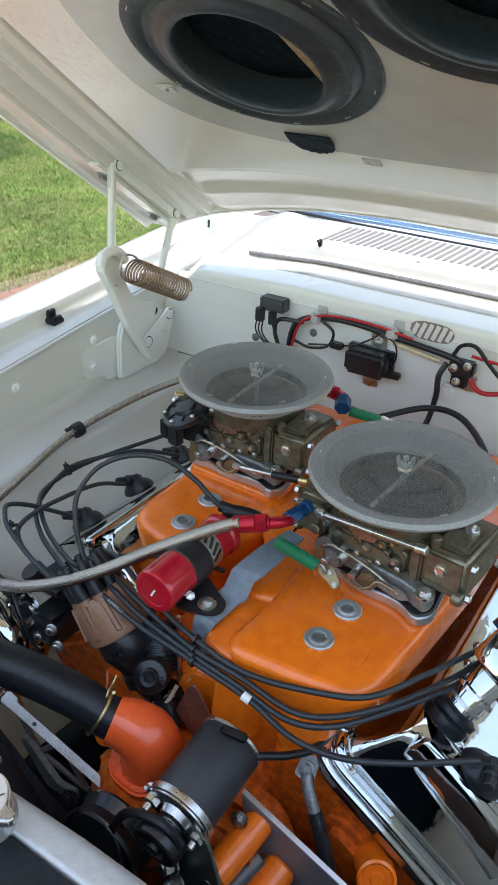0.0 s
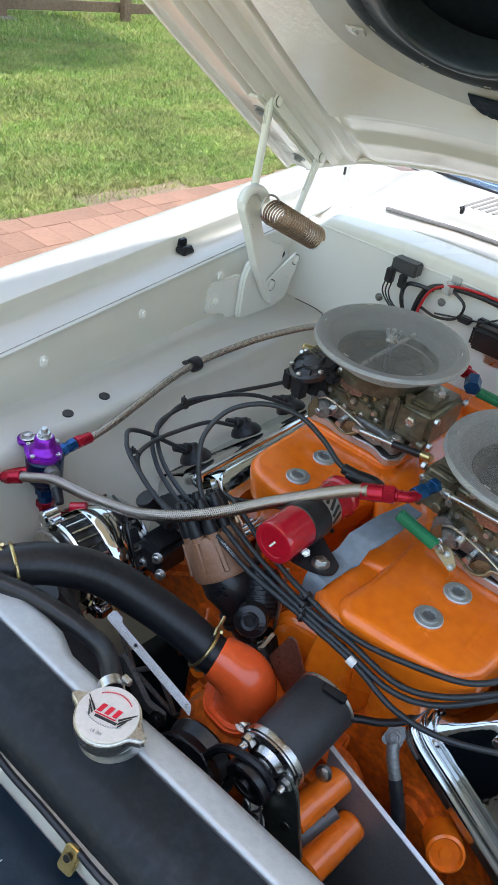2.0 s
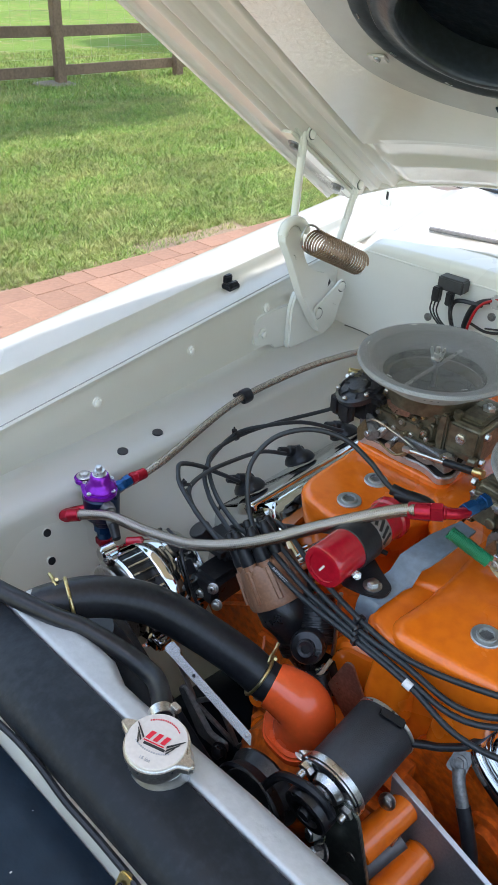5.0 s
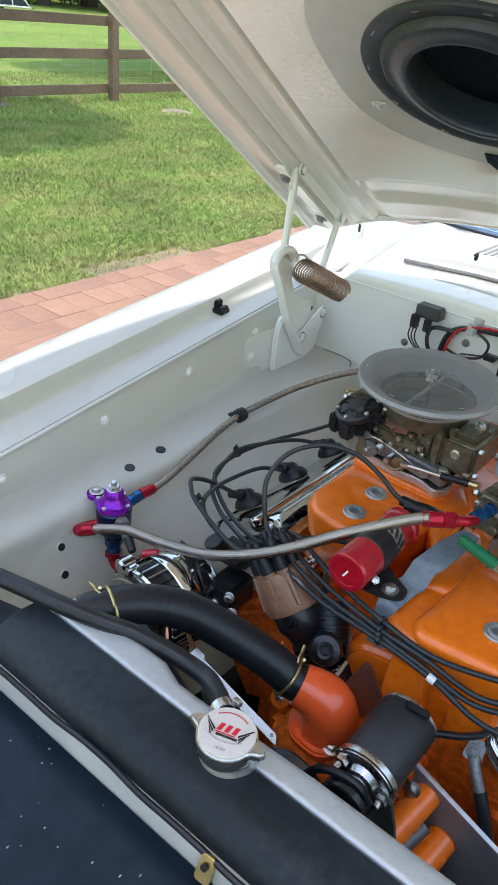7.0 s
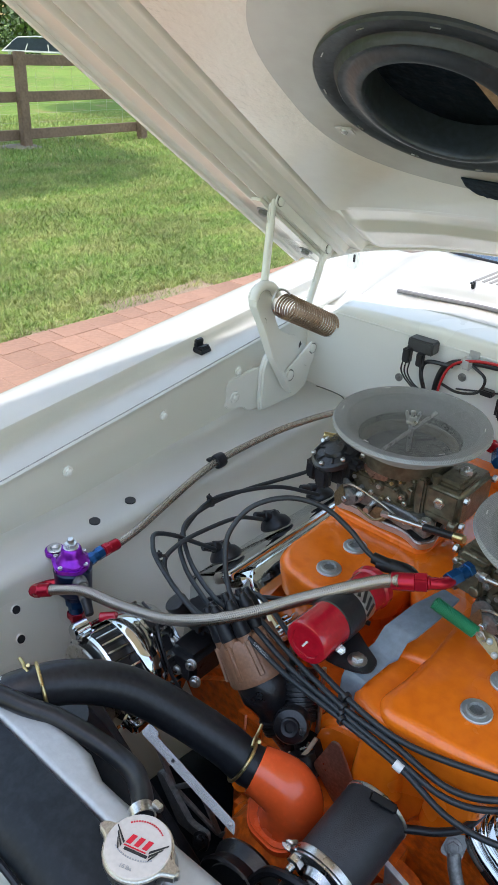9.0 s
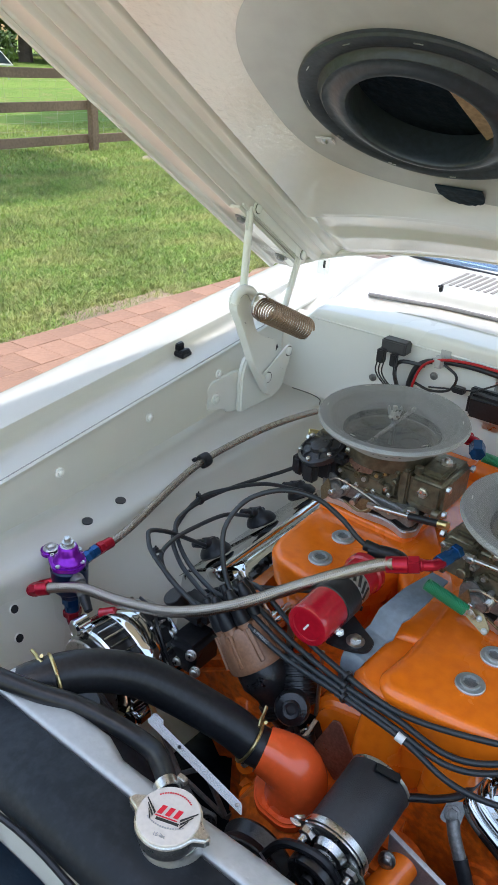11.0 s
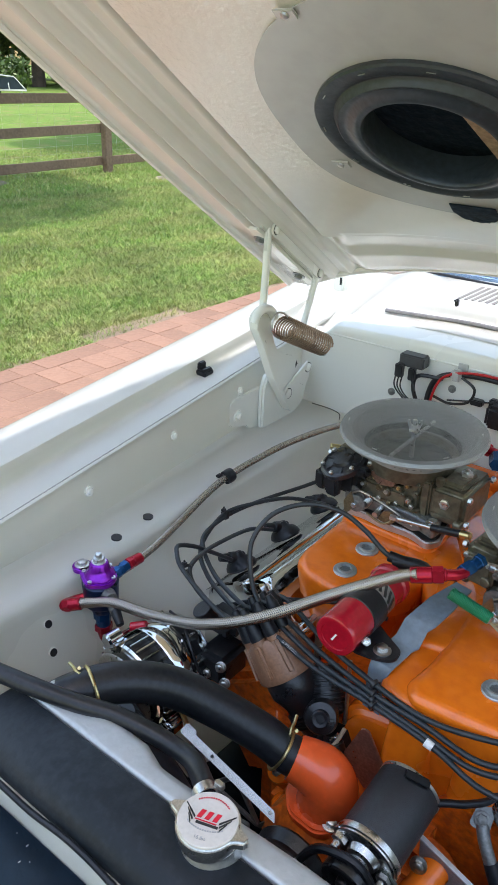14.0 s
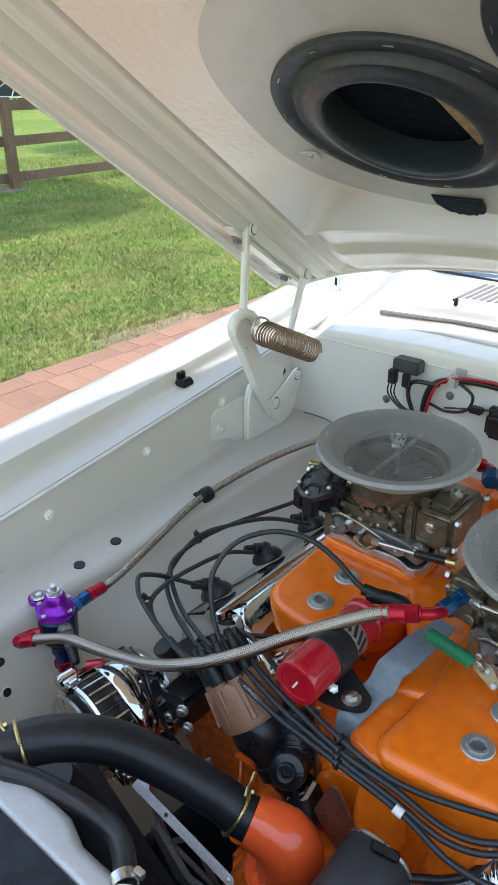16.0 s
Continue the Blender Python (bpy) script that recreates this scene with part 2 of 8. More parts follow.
def lawn_material(name, near, far, dry):
    m = material(name, near, 0.9, vary=0.3, scale=3, bump=0.02, bump_scale=60)
    nt = m.node_tree
    b = nt.nodes["Principled BSDF"]
    co = nt.nodes.new("ShaderNodeTexCoord").outputs["Object"]
    cols = []
    for s, lo, hi, c0, c1 in ((0.35, 0.4, 0.62, near, far), (2.2, 0.52, 0.70, None, dry)):
        n = nt.nodes.new("ShaderNodeTexNoise")
        n.inputs["Scale"].default_value, n.inputs["Detail"].default_value = s, 5
        nt.links.new(co, n.inputs["Vector"])
        mr = nt.nodes.new("ShaderNodeMapRange")
        mr.inputs["From Min"].default_value, mr.inputs["From Max"].default_value = lo, hi
        nt.links.new(n.outputs["Fac"], mr.inputs["Value"])
        mx = nt.nodes.new("ShaderNodeMix")
        mx.data_type = "RGBA"
        nt.links.new(mr.outputs[0], mx.inputs["Factor"])
        if cols:
            nt.links.new(cols[-1], mx.inputs["A"])
        else:
            mx.inputs["A"].default_value = (*c0, 1)
        mx.inputs["B"].default_value = (*c1, 1)
        cols.append(mx.outputs["Result"])
    nt.links.new(cols[-1], b.inputs["Base Color"])
    b.inputs["Specular IOR Level"].default_value = 0.2
    return m


LAWN = lawn_material("lawn", (0.125, 0.205, 0.036), (0.160, 0.245, 0.044), (0.25, 0.23, 0.090))


def blade_material(name, greens, dry=0.0):
    m = bpy.data.materials.new(name)
    m.use_nodes = True
    nt = m.node_tree
    b = nt.nodes["Principled BSDF"]
    g = nt.nodes.new("ShaderNodeNewGeometry")
    ramp = nt.nodes.new("ShaderNodeValToRGB")
    while len(ramp.color_ramp.elements) < len(greens):
        ramp.color_ramp.elements.new(0.5)
    for i, (e, c) in enumerate(zip(ramp.color_ramp.elements, greens)):
        e.position, e.color = i / (len(greens) - 1), (*c, 1)
    nt.links.new(g.outputs["Random Per Island"], ramp.inputs[0])
    co = nt.nodes.new("ShaderNodeTexCoord").outputs["Object"]
    n = nt.nodes.new("ShaderNodeTexNoise")
    n.inputs["Scale"].default_value, n.inputs["Detail"].default_value = 1.3, 4
    nt.links.new(co, n.inputs["Vector"])
    mr = nt.nodes.new("ShaderNodeMapRange")
    mr.inputs["From Min"].default_value, mr.inputs["From Max"].default_value = 0.3, 0.7
    mr.inputs["To Min"].default_value, mr.inputs["To Max"].default_value = 0.7, 1.25
    nt.links.new(n.outputs["Fac"], mr.inputs["Value"])
    tuft = nt.nodes.new("ShaderNodeTexNoise")
    tuft.inputs["Scale"].default_value, tuft.inputs["Detail"].default_value = 19, 3
    nt.links.new(co, tuft.inputs["Vector"])
    mt = nt.nodes.new("ShaderNodeMapRange")
    mt.inputs["From Min"].default_value, mt.inputs["From Max"].default_value = 0.32, 0.68
    mt.inputs["To Min"].default_value, mt.inputs["To Max"].default_value = 0.66, 1.42
    nt.links.new(tuft.outputs["Fac"], mt.inputs["Value"])
    val = nt.nodes.new("ShaderNodeMath")
    val.operation = "MULTIPLY"
    nt.links.new(mr.outputs[0], val.inputs[0]), nt.links.new(mt.outputs[0], val.inputs[1])
    hsv = nt.nodes.new("ShaderNodeHueSaturation")
    nt.links.new(val.outputs[0], hsv.inputs["Value"])
    n2 = nt.nodes.new("ShaderNodeTexNoise")
    n2.inputs["Scale"].default_value, n2.inputs["Detail"].default_value = 1.0, 6
    swath = nt.nodes.new("ShaderNodeMapping")       # mowing rows run along the drive
    swath.inputs["Scale"].default_value = (3.4, 1.3, 1.0)
    nt.links.new(co, swath.inputs["Vector"])
    nt.links.new(swath.outputs[0], n2.inputs["Vector"])
    mr2 = nt.nodes.new("ShaderNodeMapRange")
    mr2.inputs["From Min"].default_value, mr2.inputs["From Max"].default_value = 0.42, 0.66
    mr2.inputs["To Max"].default_value = dry
    nt.links.new(n2.outputs["Fac"], mr2.inputs["Value"])
    mx = nt.nodes.new("ShaderNodeMix")
    mx.data_type = "RGBA"
    mx.inputs["B"].default_value = (0.36, 0.315, 0.12, 1)
    nt.links.new(mr2.outputs[0], mx.inputs["Factor"])
    nt.links.new(ramp.outputs[0], mx.inputs["A"])
    nt.links.new(mx.outputs["Result"], hsv.inputs["Color"])
    nt.links.new(hsv.outputs[0], b.inputs["Base Color"])
    b.inputs["Roughness"].default_value = 0.55
    b.inputs["Subsurface Weight"].default_value = 0.0
    return m


BLADES = blade_material("grass_blades", [(0.065, 0.135, 0.018), (0.140, 0.250, 0.036), (0.24, 0.355, 0.064), (0.19, 0.300, 0.048), (0.44, 0.39, 0.17)], 0.62)
LEAVES = blade_material("tree_leaves", [(0.035, 0.060, 0.018), (0.055, 0.095, 0.022), (0.080, 0.13, 0.030), (0.12, 0.18, 0.045)])


# ---- mesh helpers ----
def part(name, bm, mat, parent=None, label="", smooth=38):
    """Links a bmesh as one mesh object, under a thing or a part if one is given."""
    me = bpy.data.meshes.new(name)
    bm.normal_update()
    bm.to_mesh(me)
    bm.free()
    if smooth:
        me.shade_smooth()
        me.set_sharp_from_angle(angle=radians(smooth))
    me.materials.append(mat)
    ob = new(name, me)
    if parent:
        ob.parent = parent
        ob.matrix_parent_inverse = base_of(parent).inverted()
    if label:
        ob["label"] = label
    return ob


def base_of(ob):
    m = ob.matrix_basis.copy()
    return base_of(ob.parent) @ ob.matrix_parent_inverse @ m if ob.parent else m


def thing(name, at, label, category, group="", kind=""):
    """An Empty at a thing's base, to carry its parts."""
    ob = new(name)
    ob.empty_display_size = 0.02
    ob.location = at
    return tagged(ob, label, category, group, kind)


def frame_to(origin, axis, side=(1, 0, 0)):
    """A pose with its z along axis."""
    z = Vector(axis).normalized()
    x = Vector(side) - z * z.dot(Vector(side))
    if x.length < 1e-4:
        x = Vector((0, 1, 0)) - z * z.y
    x.normalize()
    y = z.cross(x)
    m = Matrix((x, y, z)).transposed().to_4x4()
    m.translation = origin
    return m


def from_lists(verts, faces):
    bm = bmesh.new()
    vs = [bm.verts.new(v) for v in verts]
    for f in faces:
        bm.faces.new([vs[i] for i in f])
    return bm


def joined(*bms):
    out = bms[0]
    for other in bms[1:]:
        me = bpy.data.meshes.new("tmp")
        other.to_mesh(me)
        other.free()
        out.from_mesh(me)
        bpy.data.meshes.remove(me)
    return out


def moved(bm, m):
    bmesh.ops.transform(bm, matrix=m, verts=bm.verts)
    return bm


def rounded(bm, w, seg=2, angle=30):
    edges = [e for e in bm.edges if len(e.link_faces) == 2 and e.calc_face_angle(0) > radians(angle)]
    if w > 0 and edges:
        bmesh.ops.bevel(bm, geom=edges, offset=w, segments=seg, affect="EDGES", clamp_overlap=True)
    return bm


def box(cx, cy, cz, sx, sy, sz, bevel=0.0, m=None, seg=2):
    bm = bmesh.new()
    bmesh.ops.create_cube(bm, size=1)
    bmesh.ops.transform(bm, matrix=Matrix.Translation((cx, cy, cz)) @ Matrix.Diagonal((sx, sy, sz, 1)), verts=bm.verts)
    rounded(bm, bevel, seg)
    return moved(bm, m) if m else bm


def lathe(profile, m=None, segs=32):
    """Turns a profile of (radius, height) about z."""
    verts, faces = [], []
    for r, h in profile:
        for i in range(segs):
            a = 2 * math.pi * i / segs
            verts.append((r * math.cos(a), r * math.sin(a), h))
    n = len(profile)
    for j in range(n - 1):
        for i in range(segs):
            k = (i + 1) % segs
            faces.append((j * segs + i, j * segs + k, (j + 1) * segs + k, (j + 1) * segs + i))
    if profile[0][0] > 1e-6:
        faces.append(tuple(reversed(range(segs))))
    if profile[-1][0] > 1e-6:
        faces.append(tuple((n - 1) * segs + i for i in range(segs)))
    bm = from_lists(verts, faces)
    bmesh.ops.remove_doubles(bm, verts=bm.verts, dist=1e-6)
    bmesh.ops.recalc_face_normals(bm, faces=bm.faces)
    return moved(bm, m) if m else bm


def ring_lathe(profile, m=None, segs=48):
    """Turns a closed profile, so that the middle stays open."""
    verts, faces, n = [], [], len(profile)
    for r, h in profile:
        for i in range(segs):
            a = 2 * math.pi * i / segs
            verts.append((r * math.cos(a), r * math.sin(a), h))
    for j in range(n):
        for i in range(segs):
            k, l = (i + 1) % segs, (j + 1) % n
            faces.append((j * segs + i, j * segs + k, l * segs + k, l * segs + i))
    bm = from_lists(verts, faces)
    bmesh.ops.recalc_face_normals(bm, faces=bm.faces)
    return moved(bm, m) if m else bm


def rod(p0, p1, r0, r1=None, segs=20, bevel=0.001):
    """A round bar from p0 to p1."""
    p0, p1 = Vector(p0), Vector(p1)
    r1 = r0 if r1 is None else r1
    h = (p1 - p0).length
    e = min(bevel, r0 * 0.4, r1 * 0.4, h * 0.3)
    return lathe([(r0 - e, 0), (r0, e), (r1, h - e), (r1 - e, h)], frame_to(p0, p1 - p0), segs)


def hexbar(p0, p1, r, bevel=0.0006):
    p0, p1 = Vector(p0), Vector(p1)
    h = (p1 - p0).length
    return lathe([(r - bevel, 0), (r, bevel), (r, h - bevel), (r - bevel, h)], frame_to(p0, p1 - p0), 6)


def smooth_path(points, per=8):
    """Catmull-Rom through the points."""
    p = [Vector(q) for q in points]
    p = [p[0] * 2 - p[1]] + p + [p[-1] * 2 - p[-2]]
    out = []
    for i in range(1, len(p) - 2):
        for s in range(per):
            t = s / per
            a, b, c, d = p[i - 1], p[i], p[i + 1], p[i + 2]
            out.append(0.5 * (2 * b + (c - a) * t + (2 * a - 5 * b + 4 * c - d) * t * t + (3 * b - a - 3 * c + d) * t ** 3))
    out.append(p[-2])
    return out


def tube(points, r, segs=12, per=8, raw=False):
    """A round hose or wire along a path; r is one radius or a function of 0..1. UVs run round and, in metres, along it."""
    path = [Vector(q) for q in points] if raw else smooth_path(points, per)
    n = len(path)
    verts, faces, runs = [], [], [0.0]
    for a, b in zip(path, path[1:]):
        runs.append(runs[-1] + (b - a).length)
    tangent = (path[1] - path[0]).normalized()
    side = tangent.orthogonal().normalized()
    for i, q in enumerate(path):
        t = (path[min(i + 1, n - 1)] - path[max(i - 1, 0)]).normalized()
        side = (side - t * side.dot(t)).normalized()
        up = t.cross(side)
        rad = r(runs[i] / runs[-1]) if callable(r) else r
        for k in range(segs):
            a = 2 * math.pi * k / segs
            verts.append(q + (side * math.cos(a) + up * math.sin(a)) * rad)
    for i in range(n - 1):
        for k in range(segs):
            l = (k + 1) % segs
            faces.append((i * segs + k, i * segs + l, (i + 1) * segs + l, (i + 1) * segs + k))
    bm = from_lists(verts, faces)
    uv = bm.loops.layers.uv.new("UVMap")
    bm.faces.ensure_lookup_table()
    for f, face in enumerate(bm.faces):
        i, k = divmod(f, segs)
        for loop, (du, dv) in zip(face.loops, ((0, 0), (1, 0), (1, 1), (0, 1))):
            loop[uv].uv = ((k + du) / segs, runs[i + dv])
    bm.verts.ensure_lookup_table()
    bm.faces.new([bm.verts[k] for k in reversed(range(segs))])
    bm.faces.new([bm.verts[(n - 1) * segs + k] for k in range(segs)])
    return bm


def helix(p0, p1, radius, wire, turns, segs=8, per=18):
    """A coil spring from p0 to p1."""
    m = frame_to(p0, Vector(p1) - Vector(p0))
    h = (Vector(p1) - Vector(p0)).length
    n = int(turns * per)
    pts = [m @ Vector((radius * math.cos(2 * math.pi * i / per), radius * math.sin(2 * math.pi * i / per), h * i / n)) for i in range(n + 1)]
    return tube(pts, wire, segs, raw=True)


def prism(outline, h0, h1, bevel=0.0, m=None, seg=2):
    """A plate: a flat outline (x, y) from height h0 to h1."""
    n = len(outline)
    verts = [(x, y, h0) for x, y in outline] + [(x, y, h1) for x, y in outline]
    faces = [tuple(reversed(range(n))), tuple(range(n, 2 * n))] + [(i, (i + 1) % n, n + (i + 1) % n, n + i) for i in range(n)]
    bm = from_lists(verts, faces)
    bmesh.ops.recalc_face_normals(bm, faces=bm.faces)
    rounded(bm, bevel, seg, 40)
    return moved(bm, m) if m else bm


def soft_outline(points, r=0.01, seg=4):
    """Rounds the corners of a flat outline."""
    out, n = [], len(points)
    for i in range(n):
        a, b, c = (Vector(points[(i + d) % n]) for d in (-1, 0, 1))
        u, v = (a - b), (c - b)
        k = min(r, u.length * 0.45, v.length * 0.45)
        s, e = b + u.normalized() * k, b + v.normalized() * k
        for j in range(seg + 1):
            t = j / seg
            out.append(tuple((1 - t) ** 2 * s + 2 * t * (1 - t) * b + t * t * e))
    return out


def inset(points, d):
    """Moves a flat outline inwards by d."""
    n = len(points)
    area = sum(points[i][0] * points[(i + 1) % n][1] - points[(i + 1) % n][0] * points[i][1] for i in range(n))
    s = 1 if area > 0 else -1
    out = []
    for i in range(n):
        a, b, c = Vector(points[i - 1]), Vector(points[i]), Vector(points[(i + 1) % n])
        u, v = (b - a).normalized(), (c - b).normalized()
        k = Vector((-(u.y + v.y), u.x + v.x)) * s
        if k.length > 1e-6:
            k = k.normalized() * d / max(0.5, k.length / 2)
        out.append((b.x + k.x, b.y + k.y))
    return out


def pillow(outline, z0, z1, r, m=None, draft=0.0, seg=5):
    """A cast block: upright sides with a little draft and a rolled top edge of radius r."""
    rings = [(inset(outline, -draft), z0)]
    for j in range(seg + 1):
        a = math.pi / 2 * j / seg
        rings.append((inset(outline, r * (1 - math.cos(a))), z1 - r + r * math.sin(a)))
    k = len(outline)
    verts = [(x, y, z) for ring, z in rings for x, y in ring]
    faces = [(j * k + i, j * k + (i + 1) % k, (j + 1) * k + (i + 1) % k, (j + 1) * k + i) for j in range(len(rings) - 1) for i in range(k)]
    faces.append(tuple((len(rings) - 1) * k + i for i in range(k)))
    faces.append(tuple(reversed(range(k))))
    bm = from_lists(verts, faces)
    bmesh.ops.recalc_face_normals(bm, faces=bm.faces)
    return moved(bm, m) if m else bm


def sweep(section, stations, thick=0.0):
    """A sheet: section(y) gives its (x, z) points at each station."""
    rows = [section(y) for y in stations]
    k = len(rows[0])
    verts = [(x, y, z) for y, row in zip(stations, rows) for x, z in row]
    faces = [(j * k + i, j * k + i + 1, (j + 1) * k + i + 1, (j + 1) * k + i) for j in range(len(stations) - 1) for i in range(k - 1)]
    bm = from_lists(verts, faces)
    if thick:
        bmesh.ops.solidify(bm, geom=bm.faces[:], thickness=thick)
    bmesh.ops.recalc_face_normals(bm, faces=bm.faces)
    return bm


def bolt(parent, at, axis, r=0.006, washer=0.0, mat=None, name="bolt", h=None):
    """A hex head on a washer, standing along axis at a surface point."""
    a = Vector(axis).normalized()
    at = Vector(at)
    h = h or r * 0.8
    bm = hexbar(at + a * 0.001, at + a * (h + 0.001), r)
    bm = joined(bm, lathe([(r * 0.75, 0), (r * 0.6, h * 0.12), (0, h * 0.14)], frame_to(at + a * (h + 0.001), a), 16))
    if washer:
        bm = joined(bm, lathe([(washer, -0.001), (washer, 0.0015), (washer * 0.9, 0.002), (r * 0.8, 0.002)], frame_to(at, a), 24))
    return part(name, bm, mat or STEEL, parent)


# ---- the ground ----
MID = -0.39          # the car's centre line
EDGE = -3.43         # where the paving ends and the lawn begins


def ground():
    bm = from_lists([(-400, -300, -0.03), (300, -300, -0.03), (300, 400, -0.03), (-400, 400, -0.03)], [(0, 1, 2, 3)])
    part_ob = part("ground", bm, LAWN, smooth=0)
    tagged(part_ob, "sunlit mown green lawn running out to the trees", "lawn", kind="structure")
    bm = box((EDGE + 3.75) / 2, 2.5, -0.0285, 3.75 - EDGE, 13.2, 0.068)
    bed = part("pavement", bm, SAND, smooth=0)
    tagged(bed, "red clay brick driveway with dark sandy joints", "paving", kind="structure")
    # pieces near the lawn, one object each on shared meshes
    shapes = []
    for lx, ly in ((0.225, 0.150), (0.150, 0.150), (0.150, 0.225)):
        shapes.append(rounded_brick(lx - 0.003, ly - 0.003))
    count, rest = 0, []
    row = 0
    x = EDGE + 0.006
    while x < 3.6:
        wide = (0.150, 0.225)[row % 3 == 1]
        y = -4.0 - 0.11 * (row % 2)
        k = 0
        while y < 9.0:
            long_ = 0.225 if wide == 0.150 and (k + row) % 3 else 0.150
            kind = 2 if wide == 0.150 and long_ == 0.225 else 1 if wide == 0.150 else 0
            jig, z, turn = random.uniform(-0.002, 0.002), random.uniform(-0.002, 0.002), random.uniform(-0.6, 0.6)
            if count < 290 and -3.5 < x < -2.3 and 1.2 < y < 4.9:
                ob = new("brick", shapes[kind])
                ob.parent = bed
                ob.matrix_basis = pose(x + wide / 2, y + long_ / 2 + jig, z, 0, 0, turn)
                count += 1
            else:
                rest.append((kind, x + wide / 2, y + long_ / 2 + jig, z, turn))
            y += long_ + 0.002
            k += 1
        x += wide + 0.002
        row += 1
    verts, faces = [], []
    flat = [([tuple(v.co) for v in me.vertices], [tuple(f.vertices) for f in me.polygons]) for me in shapes]
    for kind, px, py, pz, turn in rest:
        c, s, n = math.cos(radians(turn)), math.sin(radians(turn)), len(verts)
        verts += [(px + c * a - s * b, py + s * a + c * b, pz + h) for a, b, h in flat[kind][0]]
        faces += [tuple(n + q for q in f) for f in flat[kind][1]]
    me = bpy.data.meshes.new("brick_field")
    me.from_pydata(verts, [], faces)
    me.materials.append(BRICKS)
    ob = new("brick_field", me)
    ob.parent = bed
    ob["kind"] = "stuff"
    return bed


def rounded_brick(lx, ly):
    bm = box(0, 0, -0.022, lx, ly, 0.06)
    top = [e for e in bm.edges if all(v.co.z > 0 for v in e.verts)]
    bmesh.ops.bevel(bm, geom=top, offset=0.0022, segments=1, affect="EDGES")
    bad = [f for f in bm.faces if all(v.co.z < -0.04 for v in f.verts)]
    bmesh.ops.delete(bm, geom=bad, context="FACES")
    me = bpy.data.meshes.new("paver")
    bm.to_mesh(me)
    bm.free()
    me.materials.append(BRICKS)
    return me


def grass():
    """Blades of the lawn, thick beside the paving and thinner farther out."""
    rng = np.random.default_rng(5)
    pts = []
    for n, far0, far1, size in ((150000, 3.43, 5.2, 0.75), (140000, 5.2, 8.0, 0.95), (70000, 8.0, 13.0, 1.5)):
        x = -rng.uniform(far0, far1, n)
        y = rng.uniform(0.40 * -x - 0.2, 1.35 * -x + 0.4)
        pts.append(np.c_[x, y, np.full(n, size)])
    p = np.concatenate(pts)
    # ragged border and a few bare, sandy spots along it
    border = EDGE - 0.04 + 0.07 * np.sin(p[:, 1] * 3.1) * np.sin(p[:, 1] * 7.7 + 1)
    bare = (np.sin(p[:, 1] * 2.3 + 0.6) > 0.55) & (p[:, 0] > EDGE - 0.22) & (rng.random(len(p)) < 0.8)
    p = p[(p[:, 0] < border) & ~bare]
    n = len(p)
    tuft = np.sin(p[:, 0] * 47 + 2 * np.sin(p[:, 1] * 13)) * np.sin(p[:, 1] * 41 + 2 * np.sin(p[:, 0] * 17))
    h = rng.uniform(0.020, 0.044, n) * (0.8 + 0.25 * p[:, 2]) * (1 + 0.45 * tuft)
    w = rng.uniform(0.0016, 0.0030, n) * p[:, 2]
    a, lean, b = rng.uniform(0, 2 * np.pi, n), rng.uniform(0.4, 1.5, n) * h, rng.uniform(0, 2 * np.pi, n)
    base = np.c_[p[:, 0], p[:, 1], np.full(n, -0.032)]
    sx = np.c_[np.cos(a) * w, np.sin(a) * w, np.zeros(n)]
    bend = np.c_[np.cos(b) * lean, np.sin(b) * lean, h]
    midp = base + np.c_[np.cos(b) * lean * 0.3, np.sin(b) * lean * 0.3, h * 0.6]
    v = np.stack([base - sx, base + sx, midp + sx * 0.8, midp - sx * 0.8, base + bend], 1).reshape(-1, 3)
    i = np.arange(n) * 5
    quads = np.stack([i, i + 1, i + 2, i + 3], 1).tolist()
    tris = np.stack([i + 3, i + 2, i + 4], 1).tolist()
    me = bpy.data.meshes.new("grass")
    me.from_pydata(v.tolist(), [], quads + tris)
    me.materials.append(BLADES)
    ob = new("grass", me)
    tagged(ob, "sunlit green lawn grass with dry straw-coloured blades", "grass", kind="stuff")


def soil():
    """Bare, ragged strip of earth between the paving and the grass."""
    rng = np.random.default_rng(8)
    ys = np.arange(-2.0, 8.0, 0.03)
    out = EDGE - 0.19 - 0.06 * np.sin(ys * 2.3 + 0.6) - 0.04 * np.sin(ys * 7.1) - rng.uniform(0, 0.03, len(ys))
    verts = [(EDGE - 0.001, y, -0.020) for y in ys] + [(x, y, -0.0285) for x, y in zip(out, ys)]
    n = len(ys)
    ob = part("soil_border", from_lists(verts, [(i, i + 1, n + i + 1, n + i) for i in range(n - 1)]), DIRT, smooth=0)
    tagged(ob, "bare sandy earth between lawn and brick paving", "soil", kind="structure")


def sandy_spot(x, y, rx, ry, turn):
    """A low heap of pale sand on the lawn."""
    rr = random.Random(int(x * 100))
    rings = []
    for f, h in ((1.0, -0.031), (0.85, -0.018), (0.6, 0.004), (0.3, 0.014)):
        rings.append([(f * rx * math.cos(2 * math.pi * k / 18) * rr.uniform(0.82, 1.1), f * ry * math.sin(2 * math.pi * k / 18) * rr.uniform(0.82, 1.1), h + rr.uniform(-0.003, 0.003)) for k in range(18)])
    verts = [v for ring in rings for v in ring]
    faces = [(j * 18 + k, j * 18 + (k + 1) % 18, (j + 1) * 18 + (k + 1) % 18, (j + 1) * 18 + k) for j in range(3) for k in range(18)] + [tuple(54 + k for k in range(18))]
    ob = part("sand_heap", moved(from_lists(verts, faces), pose(x, y, 0, 0, 0, turn)), PALESAND)
    tagged(ob, "low pale heap of bare sand on the lawn", "sand heap", "sand heaps on the lawn")


